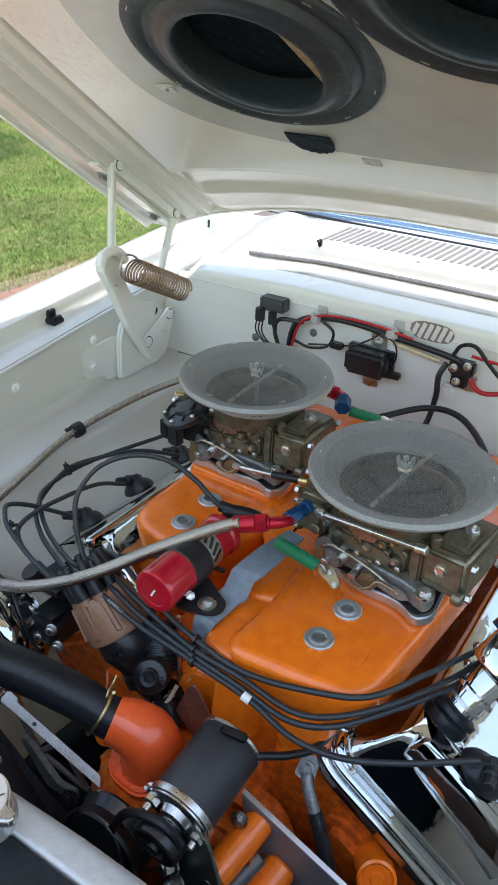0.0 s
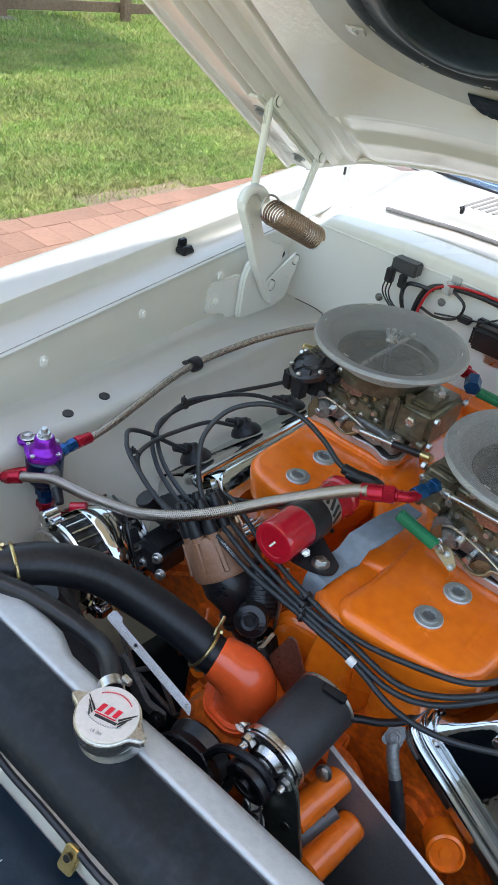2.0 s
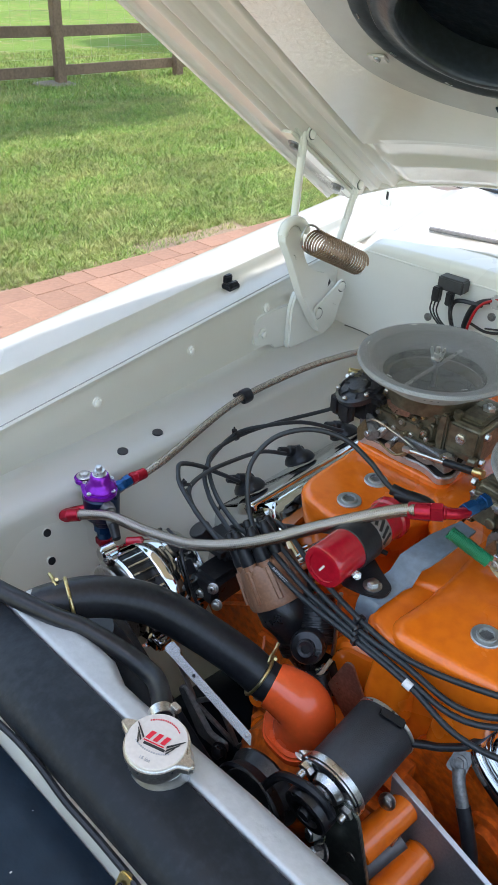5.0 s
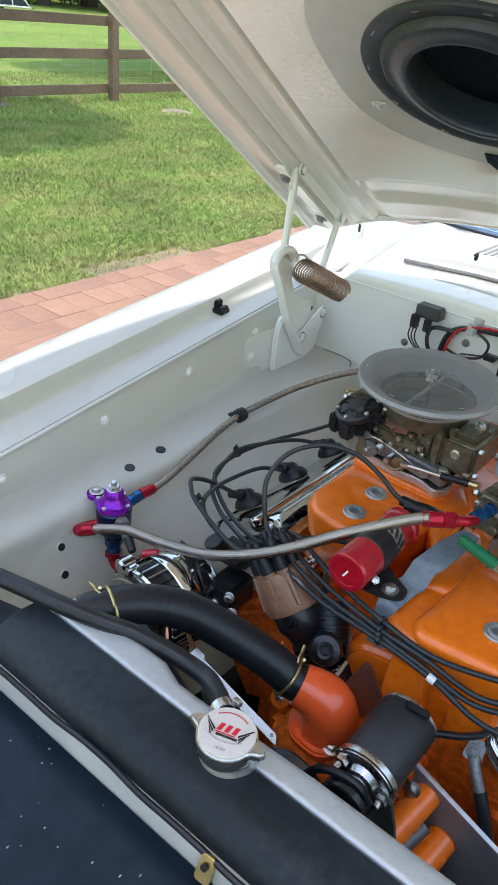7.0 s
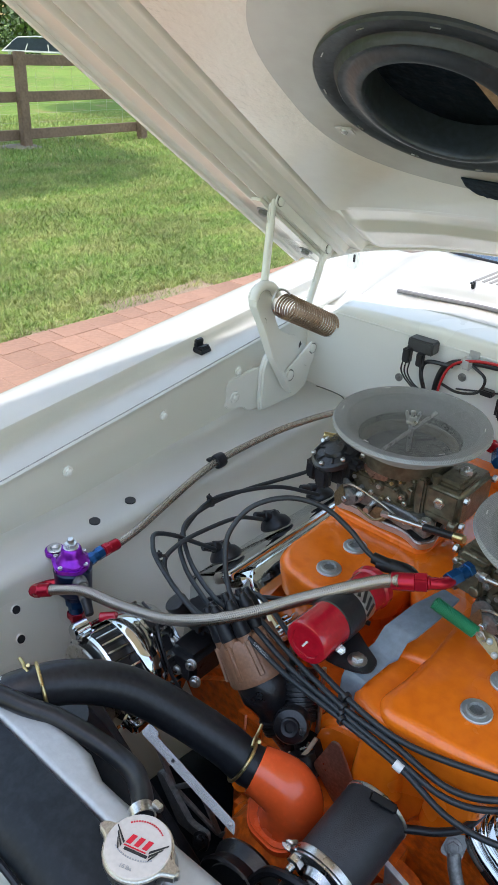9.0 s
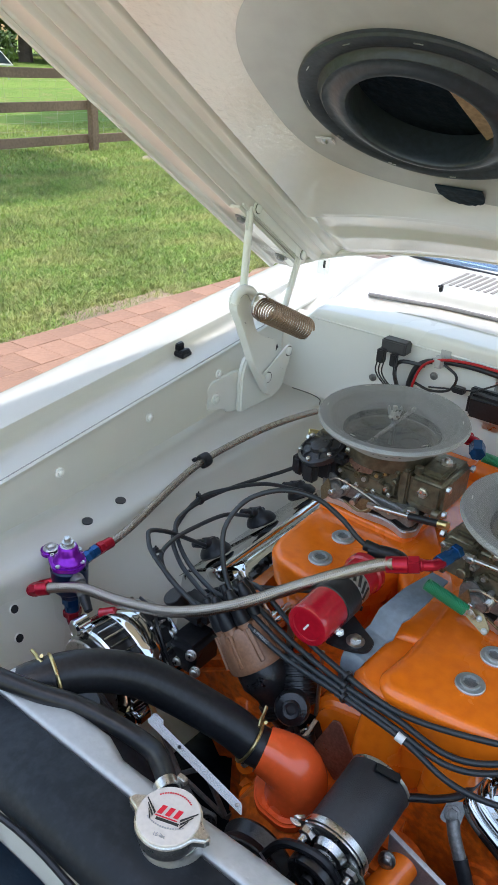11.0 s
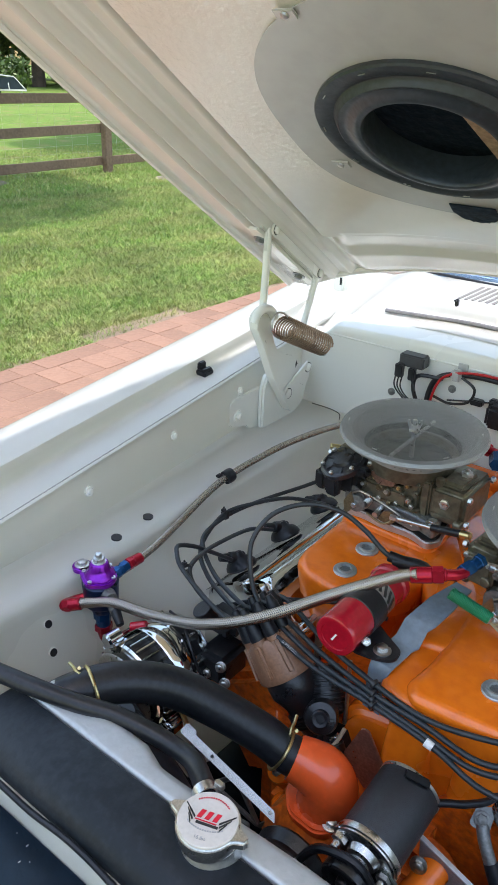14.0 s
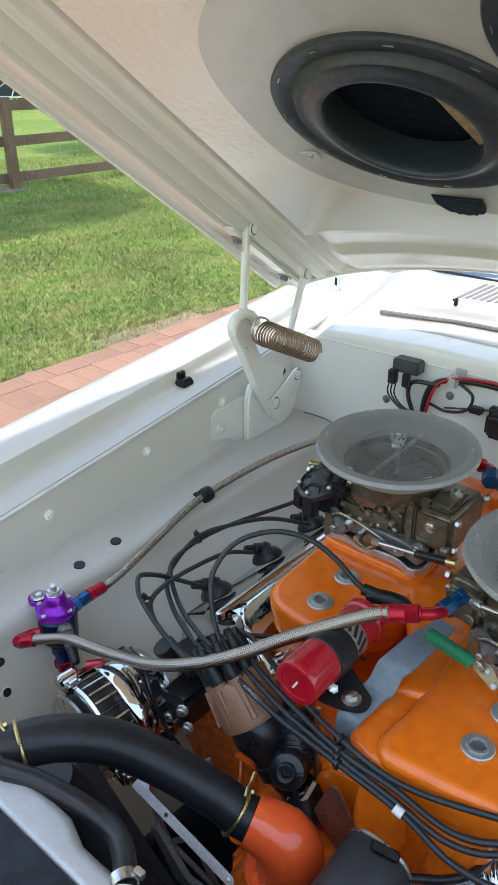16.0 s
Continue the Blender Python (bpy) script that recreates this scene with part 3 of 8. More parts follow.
def board(p0, p1, wide, thick, up=(0, 0, 1)):
    p0, p1 = Vector(p0), Vector(p1)
    m = frame_to(p0, p1 - p0, up)
    return box(0, 0, (p1 - p0).length / 2, wide, thick, (p1 - p0).length, 0.006, m, 1)


def fence():
    """Three-rail timber fence with wire netting, and its posts."""
    fx = lambda y: -9.56 - 0.02 * (y - 8.3)
    f = thing("fence", (fx(8.3), 8.3, -0.03), "weathered brown three-rail timber fence with wire netting", "fence")
    ys = [1.9, 4.05, 6.2, 8.3, 10.0, 11.9, 14.0]
    for y in ys:
        part("post", box(fx(y), y, 0.55, 0.11, 0.13, 1.18, 0.008), WOOD, f)
    for y0, y1 in zip(ys, ys[1:]):
        for z, wd in ((1.04, 0.13), (0.60, 0.13), (0.135, 0.13)):
            part("rail", board((fx(y0) - 0.075, y0 - 0.05, z + random.uniform(-0.012, 0.012)), (fx(y1) - 0.075, y1 + 0.05, z + random.uniform(-0.012, 0.012)), wd, 0.035), WOOD, f)
    bm = bmesh.new()
    for k in range(9):
        bm = joined(bm, tube([(fx(y) - 0.1, y, 0.06 + k * 0.11) for y in (1.9, 8, 14)], 0.0014, 4, 2))
    for k in range(40):
        y = 2 + k * 0.3
        bm = joined(bm, tube([(fx(y) - 0.1, y, -0.02), (fx(y) - 0.1, y, 0.95)], 0.0014, 4, 1))
    part("wire_netting", bm, STEEL, f)


def far_tree(at, height, spread, rng, leaves=7500):
    """A broad live oak: forked trunk, limbs and a loose crown of small leaf clumps."""
    t = thing("tree", at, "broad dark green oak tree at the far side of the field", "tree", "trees beyond the field")
    base = Vector(at)
    bm = tube([base + Vector((0, 0, -0.1)), base + Vector((0.1, 0, height * 0.2)), base + Vector((0.3, 0.2, height * 0.5))], lambda s: 0.45 * (1.2 - s) * height / 12, 8, 4)
    tips = []
    for k in range(7):
        a = k * 2.4 + rng.uniform(0, 1)
        s = base + Vector((0.15, 0.1, height * (0.22 + 0.03 * k)))
        e = base + Vector((math.cos(a) * spread * 0.6, math.sin(a) * spread * 0.6, height * rng.uniform(0.45, 0.8)))
        bm = joined(bm, tube([s, (s + e) / 2 + Vector((0, 0, 0.6)), e], lambda q: 0.17 * (1.15 - q) * height / 12, 6, 4))
        tips.append(e)
    part("trunk", bm, BARK, t)
    verts, faces = [], []
    for k in range(leaves):
        c = tips[rng.integers(len(tips))] if k % 3 else base + Vector((0, 0, height * 0.7))
        d = Vector(rng.normal(0, 1, 3)).normalized() * rng.uniform(0.2, 1) ** 0.6
        q = c + Vector((d.x * spread * 0.55, d.y * spread * 0.55, d.z * height * 0.32))
        if q.z < height * 0.02 + 1.3 * rng.random():
            continue
        sz = rng.uniform(0.14, 0.34)
        u = Vector(rng.normal(0, 1, 3)).normalized() * sz
        w = u.orthogonal().normalized() * sz * 0.6
        i = len(verts)
        verts += [q - u, q + w, q + u, q - w]
        faces.append((i, i + 1, i + 2, i + 3))
    me = bpy.data.meshes.new("crown")
    me.from_pydata(verts, [], faces)
    me.materials.append(LEAVES)
    ob = new("crown", me)
    ob.parent = t
    ob.matrix_parent_inverse = t.matrix_basis.inverted()


def shrub(at, r, rng):
    t = thing("shrub", at, "light green leafy shrub in the far field", "shrub", "shrubs in the field")
    verts, faces = [], []
    for k in range(900):
        d = Vector(rng.normal(0, 1, 3)).normalized() * rng.uniform(0.3, 1)
        q = Vector(at) + Vector((d.x * r, d.y * r, max(0.05, (d.z + 0.9) * r)))
        sz = rng.uniform(0.08, 0.18)
        u = Vector(rng.normal(0, 1, 3)).normalized() * sz
        w = u.orthogonal().normalized() * sz * 0.6
        i = len(verts)
        verts += [q - u, q + w, q + u, q - w]
        faces.append((i, i + 1, i + 2, i + 3))
    me = bpy.data.meshes.new("foliage")
    me.from_pydata(verts, [], faces)
    me.materials.append(LEAVES)
    ob = new("foliage", me)
    ob.parent = t
    ob.matrix_parent_inverse = t.matrix_basis.inverted()
    part("stem", rod((at[0], at[1], -0.05), (at[0], at[1], r), 0.05), BARK, t)


def play_frame():
    """A low garden play frame: pale tubes, dark netting between them, four legs."""
    at = Vector((-28.3, 19.5, -0.03))
    f = thing("play_frame", at, "pale tubular garden play frame with dark blue netting", "play frame")
    pale = material("pale_painted_tube", (0.42, 0.45, 0.40), 0.5)
    net = material("dark_blue_netting", (0.06, 0.085, 0.11), 0.7)
    side, depth = Vector((0.58, 0.81, 0)), Vector((-0.81, 0.58, 0))
    up = Vector((0, 0, 1))
    low, high = (-1.35, -0.5, 0.4, 1.05), (-0.75, -0.3, 0.35, 0.6)
    for d in (-0.6, 0.6):
        for a, b in zip(low, high):
            part("upright", rod(at + side * a + depth * d + up * 0.5, at + side * b + depth * d * 0.6 + up * 0.98, 0.022, None, 10), pale, f)
        part("rail", rod(at + side * low[0] + depth * d + up * 0.5, at + side * low[-1] + depth * d + up * 0.5, 0.026, None, 10), pale, f)
        part("top_rail", tube([at + side * high[0] + depth * d * 0.6 + up * 0.98, at + depth * d * 0.6 + up * 1.03, at + side * high[-1] + depth * d * 0.6 + up * 0.98], 0.022, 8, 4), pale, f)
        for a in (-1.1, 0.85):
            part("leg", rod(at + side * a + depth * d, at + side * a + depth * d + up * 0.52, 0.022, None, 10), pale, f)
    for a0, a1, b0, b1 in zip(low, low[1:], high, high[1:]):
        q = [at + side * a0 + up * 0.55, at + side * a1 + up * 0.55, at + side * b1 + up * 0.97, at + side * b0 + up * 0.97]
        bm = from_lists([v - depth * 0.48 for v in q], [(0, 1, 2, 3)])
        bmesh.ops.solidify(bm, geom=bm.faces[:], thickness=0.02)
        part("netting", bm, net, f)


def shade_tree(trunk_at, height, clumps, label, seed):
    """A spreading oak beside the lawn: trunk, one limb for each clump, and loose foliage that throws broken shade."""
    r = np.random.default_rng(seed)
    t = thing("tree", trunk_at, label, "tree", "oaks beside the lawn")
    base = Vector(trunk_at)
    fork = base + Vector((0.1, 0.1, height * 0.42))
    bm = tube([base + Vector((0, 0, -0.1)), base + Vector((0.05, 0, height * 0.2)), fork], lambda s: 0.26 * (1.25 - 0.6 * s), 10, 4)
    verts, faces = [], []
    for cx, cy, cz, rad in clumps:
        # each clump hangs up-sun of the ground spot it has to shade
        c = Vector((cx, cy, 0)) + SUN * (cz / SUN.z)
        bm = joined(bm, tube([fork, (fork + c) / 2 + Vector((0, 0, 0.4)), c], lambda q: 0.13 * (1.1 - q), 7, 4))
        for k in range(int(3000 * rad * rad)):
            d = Vector(r.normal(0, 1, 3)).normalized() * r.uniform(0.1, 1) ** 0.6 * rad
            q = c + Vector((d.x, d.y, d.z * 0.45))
            sz = r.uniform(0.05, 0.13)
            u = Vector(r.normal(0, 1, 3)).normalized() * sz
            w = u.orthogonal().normalized() * sz * 0.55
            i = len(verts)
            verts += [q - u, q + w, q + u, q - w]
            faces.append((i, i + 1, i + 2, i + 3))
    part("trunk", bm, BARK, t)
    me = bpy.data.meshes.new("crown")
    me.from_pydata(verts, [], faces)
    me.materials.append(LEAVES)
    ob = new("crown", me)
    ob.parent = t
    ob.matrix_parent_inverse = t.matrix_basis.inverted()


ground()
grass()
soil()
fence()
sandy_spot(-8.38, 8.46, 0.30, 0.15, 20)
sandy_spot(-9.60, 6.15, 0.34, 0.22, 70)
# unseen tree added for the shade patches on the lawn
shade_tree((-6.1, 1.9, -0.03), 8.0, ((-9.7, 6.6, 3.6, 0.85), (-8.9, 6.5, 3.5, 0.8), (-8.1, 6.4, 3.5, 0.65), (-7.5, 5.8, 3.5, 0.7), (-7.2, 5.1, 3.5, 0.65), (-8.3, 5.5, 3.6, 0.8), (-9.3, 5.7, 3.7, 0.9), (-7.3, 4.4, 3.6, 0.7), (-6.2, 0.4, 6.8, 1.3)), "spreading oak out of view, placed to shade the lawn", 11)
shade_tree((-12.4, 12.7, -0.03), 9.0, ((-13.1, 11.2, 5.4, 1.8), (-12.9, 12.8, 5.8, 2.0), (-12.5, 14.6, 6.2, 2.0), (-14.4, 13.4, 6.0, 1.9)), "tall oak tree behind the rail fence", 12)
rng = np.random.default_rng(3)
for k in range(17):
    a = 0.50 + k * 0.050
    d = 58 + 16 * rng.random()
    far_tree((-math.cos(a) * d, math.sin(a) * d, -0.05), 11 + 5 * rng.random(), 7.5, rng)
for k in range(20):
    a = 0.46 + k * 0.044
    d = 80 + 10 * rng.random()
    far_tree((-math.cos(a) * d, math.sin(a) * d, -0.05), 9 + 4 * rng.random(), 8.5, rng, 5500)
for sx, sy, r in ((-38, 25.5, 1.3), (-41, 29.5, 1.0), (-50, 31, 1.7), (-54, 37, 1.9), (-52, 42, 1.6), (-49, 46, 1.8), (-58, 33, 2.0), (-56, 48, 2.1), (-60, 41, 2.2)):
    shrub((sx, sy, -0.03), r, rng)
play_frame()


# ---- the car's body ----
body = thing("car_body", (MID, 0.6, 0.0), "white painted vintage car body with an open engine bay", "car")


def lerp(a, b, t):
    return a + (b - a) * t


def step(t, a, b):
    s = min(1, max(0, (t - a) / (b - a)))
    return s * s * (3 - 2 * s)


def fender_section(y):
    """Across the wing: flank, crown, inner lip, upright and ledge, down to the bolted flange."""
    xo = -1.070 - 0.090 * y
    zt = 0.930 + 0.058 * (y - 0.5)
    xf = -0.945 - 0.060 * (y - 0.5)
    zf = 0.888 + 0.095 * (y - 0.5)
    pts = [(xo - 0.07, 0.24), (xo - 0.085, 0.50), (xo - 0.07, 0.72), (xo - 0.035, 0.86), (xo - 0.012, zt - 0.018)]
    pts += [(xo, zt - 0.004), (xo + 0.014, zt + 0.003), (xo + 0.032, zt + 0.0075), (xo + 0.040, zt + 0.0080), (xo + 0.048, zt + 0.0070), (xo + 0.096, zt), (xo + 0.1015, zt - 0.0025)]
    pts += [(xo + 0.1035, zt - 0.007), (xo + 0.1040, zt - 0.015)]
    zl = lerp(zt - 0.040, zf + 0.006, 0.35)
    pts += [(xo + 0.1045, zl + 0.010), (xo + 0.1070, zl + 0.004), (xo + 0.1120, zl + 0.001), (xo + 0.1200, zl)]
    pts += [(xf - 0.004, zf + 0.001), (xf, zf - 0.001), (xf + 0.001, zf - 0.006)]
    return pts


def apron_section(y):
    """Across the inner wing: upright with its bolts, shelf, rolled edge and the inner wall down to the rail."""
    xf = -0.945 - 0.060 * (y - 0.5)
    zf = 0.888 + 0.095 * (y - 0.5)
    xs = -0.932 - 0.085 * max(0, y - 0.55)
    zs = 0.795 + 0.016 * (y - 0.5)
    xe = -0.859 + 0.022 * (y - 0.4)
    ze = 0.785 + 0.018 * (y - 0.4)
    pts = [(xf - 0.003, zf - 0.004), (xf + 0.006, zf - 0.03), (lerp(xf, xs, 0.5) + 0.006, lerp(zf, zs, 0.55))]
    pts += [(xs - 0.004, zs + 0.012), (xs + 0.002, zs + 0.004), (xs + 0.010, zs)]
    pts += [(lerp(xs, xe, 0.5), lerp(zs, ze, 0.45)), (xe - 0.018, ze + 0.003), (xe - 0.007, ze - 0.002), (xe - 0.001, ze - 0.010), (xe, ze - 0.022)]
    k = step(y, 0.50, 0.66) * (1 - step(y, 1.05, 1.18))     # the wheelhouse bulges out behind the alternator
    pts += [(xe + lerp(0.004, 0.012, k), ze - lerp(0.045, 0.040, k)), (xe + lerp(0.015, 0.040, k), ze - lerp(0.08, 0.072, k)), (xe + lerp(0.05, 0.095, k), ze - lerp(0.16, 0.125, k)), (xe + lerp(0.10, 0.130, k), ze - lerp(0.26, 0.22, k)), (xe + lerp(0.13, 0.14, k), ze - 0.42)]
    return pts


SLOT = material("grey_slot", (0.20, 0.19, 0.165), 0.6, vary=0.1)


def shell():
    ys = [-0.25 + 0.0625 * i for i in range(31)]
    part("fender", sweep(fender_section, ys, 0.0015), WHITE, body)
    mirror = lambda sec: lambda y: [(2 * MID - x, z) for x, z in sec(y)]
    part("fender", sweep(mirror(fender_section), ys, 0.0015), WHITE, body)
    seam = [(-0.945 - 0.060 * (y - 0.5) - 0.006, y, 0.888 + 0.095 * (y - 0.5) + 0.0012) for y in (-0.1, 0.2, 0.5, 0.8, 1.1, 1.2)]
    part("lip_seam", tube(seam, 0.0012, 6, 4), material("grey_seam_sealer", (0.40, 0.40, 0.37), 0.6, vary=0.2), body)
    ya = [0.10 + 0.04 * i for i in range(29)]
    part("inner_fender", sweep(apron_section, ya, 0.0015), WHITE, body, "white inner wing with a rolled shelf")
    part("inner_fender", sweep(mirror(apron_section), ya, 0.0015), WHITE, body)

    # firewall with its rounded shoulder, and the cowl behind it
    def wall_section(x):
        d = abs(x - MID)
        top = 1.003 - 0.012 * min(1, max(0, (d - 0.30) / 0.24)) - 0.042 * min(1, max(0, (d - 0.520) / 0.050))
        back = 1.232 + 0.0 * d
        pts = [(back + 0.03, 0.30), (back + 0.012, 0.55), (back + 0.002, 0.80), (back, top - 0.014), (back + 0.0015, top - 0.007), (back + 0.005, top - 0.002), (back + 0.011, top)]
        pts += [(back + 0.055, top + 0.004), (back + 0.062, top + 0.010)]
        return [(p, z) for p, z in pts]

    xs = [MID - 0.68 + 0.02 * i for i in range(69)]
    rows = [wall_section(x) for x in xs]
    k = len(rows[0])
    verts = [(x, p, z) for x, row in zip(xs, rows) for p, z in row]
    faces = [(j * k + i, j * k + i + 1, (j + 1) * k + i + 1, (j + 1) * k + i) for j in range(len(xs) - 1) for i in range(k - 1)]
    bm = from_lists(verts, faces)
    bmesh.ops.recalc_face_normals(bm, faces=bm.faces)
    part("firewall", bm, WHITE, body, "white painted firewall")
    part("pressed_bead", tube([(MID - 0.53 + 0.053 * i, 1.2318, 0.972) for i in range(21)], 0.0022, 8, 2), WHITE, body)

    def cowl_z(x, y):
        d = abs(x - MID)
        side = 0.24 * min(1, max(0, (d - 0.30) / 0.24)) + 0.76 * min(1, max(0, (d - 0.520) / 0.06))
        z = 1.013 - 0.050 * side * min(1, max(0, 1 - (y - 1.29) / 0.22)) - 0.025 * side
        z += 0.017 * step(y, 1.364, 1.380) * (1 - step(d, 0.40, 0.47))     # the rear part stands a step higher
        return z + lerp(0.045, 0.11, step(d, 0.40, 0.50)) * (y - 1.29) + 0.012 * (1 - (d / 0.7) ** 2) * min(1, (y - 1.29) / 0.1)

    xs = [MID - 0.74 + 0.02 * i for i in range(75)]
    ys = [1.288, 1.292, 1.30, 1.32, 1.34, 1.360, 1.364, 1.367, 1.370, 1.372, 1.374, 1.377, 1.380, 1.384, 1.40, 1.44, 1.48, 1.52, 1.55, 1.58, 1.60]
    verts = [(x, y, cowl_z(x, y) - (0.008 if y < 1.29 else 0)) for y in ys for x in xs]
    n = len(xs)
    bm = from_lists(verts, [(j * n + i, j * n + i + 1, (j + 1) * n + i + 1, (j + 1) * n + i) for j in range(len(ys) - 1) for i in range(n - 1)])
    bmesh.ops.solidify(bm, geom=bm.faces[:], thickness=0.0015)
    bmesh.ops.recalc_face_normals(bm, faces=bm.faces)
    cowl = part("cowl_panel", bm, WHITE, body, "sunlit white cowl panel with louvres")
    # louvres: dark slots between raised white ribs
    for i in range(44):
        x = MID - 0.335 + i * 0.0155
        z0, z1 = cowl_z(x, 1.432), cowl_z(x + 0.012, 1.545)
        part("louvre_slot", board((x, 1.436, z0 + 0.0010), (x + 0.010, 1.545, z1 + 0.0010), 0.002, 0.0080, (0, 0, 1)), SLOT, cowl)
    bm = tube([(x, 1.346 - 0.010 * ((x - MID) / 0.46) ** 2, cowl_z(x, 1.346) + 0.004) for x in [MID - 0.455 + 0.091 * i for i in range(11)]], 0.0044, 8, 4)
    part("weatherstrip", bm, material("grey_rubber_strip", (0.19, 0.185, 0.19), 0.6, vary=0.2), cowl)
    part("washer_nozzle", joined(box(-0.706, 1.385, cowl_z(-0.706, 1.385) + 0.008, 0.007, 0.010, 0.016, 0.002), rod((-0.706, 1.378, cowl_z(-0.706, 1.385) + 0.012), (-0.706, 1.372, cowl_z(-0.706, 1.385) + 0.015), 0.0025)), PLASTIC, cowl)
    part("trim_screw", rod((-0.50, 1.40, cowl_z(-0.5, 1.40)), (-0.50, 1.40, cowl_z(-0.5, 1.40) + 0.002), 0.006), STEEL, cowl)
    # hood stop: a rubber screw on a small block
    z = cowl_z(-1.045, 1.47)
    stop = part("hood_stop_block", box(-1.046, 1.475, z + 0.016, 0.034, 0.030, 0.050, 0.006), WHITE, body)
    part("stop_screw", joined(rod((-1.046, 1.475, z + 0.03), (-1.046, 1.475, z + 0.058), 0.006), rod((-1.046, 1.475, z + 0.050), (-1.046, 1.475, z + 0.062), 0.009), box(-1.040, 1.4596, z + 0.022, 0.006, 0.002, 0.018, 0.0006)), PLASTIC, stop)
    # windscreen, red dash and scuttle
    bm = from_lists([(MID - 0.66, 1.64, 1.036), (MID + 0.66, 1.64, 1.036), (MID + 0.56, 2.15, 1.48), (MID - 0.56, 2.15, 1.48)], [(0, 1, 2, 3)])
    bmesh.ops.subdivide_edges(bm, edges=bm.edges, cuts=6, use_grid_fill=True)
    for v in bm.verts:
        v.co.y -= 0.075 * (1 - ((v.co.x - MID) / 0.68) ** 2) * (1 - (v.co.z - 1.04) / 0.9)
    bmesh.ops.solidify(bm, geom=bm.faces[:], thickness=0.005)
    glass = part("windscreen", bm, GLASS, body, "curved clear windscreen")
    glass.visible_shadow = False
    part("windscreen_gasket", tube([(MID + s * 0.068, 1.637 - 0.075 * (1 - (s / 10) ** 2), 1.046 + 0.008 * (1 - (s / 10) ** 2)) for s in range(-10, 11, 2)], 0.0035, 8, 4), RUBBER, body)
    # pale blue strip coloured as the sky's reflection low in the glass
    part("dash_pad", box(MID, 1.655, 1.047, 1.06, 0.06, 0.026, 0.008), material("pale_blue_sky_reflection", (0.22, 0.32, 0.52), 0.4, vary=0.1), body, "pale blue strip painted as the sky's reflection in the windscreen")
    part("dashboard", box(MID, 2.00, 1.048, 1.02, 0.60, 0.115, 0.03), REDVINYL, body, "red vinyl dashboard")
    part("roof", sweep(lambda y: [(MID - 0.56, 1.49), (MID - 0.3, 1.52), (MID, 1.53), (MID + 0.3, 1.52), (MID + 0.56, 1.49)], [2.15, 2.6, 3.1], 0.02), WHITE, body)
    side = Matrix(((0, 0, 1, 0), (1, 0, 0, 0), (0, 1, 0, 0), (0, 0, 0, 1)))
    for s in (-1, 1):
        flank = soft_outline([(1.56, 0.24), (1.56, 0.985), (3.70, 0.965), (4.42, 0.90), (4.46, 0.62), (4.40, 0.24)], 0.05)
        part("flank", prism(flank, -0.025, 0.025, 0.012, Matrix.Translation((MID + s * 0.775, 0, 0)) @ side), WHITE, body)
        pillar = soft_outline([(2.98, 1.47), (3.18, 1.47), (3.78, 0.95), (3.10, 0.95)], 0.03)
        part("rear_pillar", prism(pillar, -0.02, 0.02, 0.008, Matrix.Translation((MID + s * 0.60, 0, 0)) @ side), WHITE, body)
        part("rear_tyre", lathe([(0.18, -0.09), (0.30, -0.09), (0.325, -0.07), (0.33, 0), (0.325, 0.07), (0.30, 0.09), (0.18, 0.09)], frame_to((MID + s * 0.66, 3.25, 0.32), (1, 0, 0)), 32), RUBBER, body)
        part("tyre", lathe([(0.18, -0.09), (0.30, -0.09), (0.325, -0.07), (0.33, 0), (0.325, 0.07), (0.30, 0.09), (0.18, 0.09)], frame_to((MID + s * 0.66, 0.45, 0.32), (1, 0, 0)), 32), RUBBER, body)


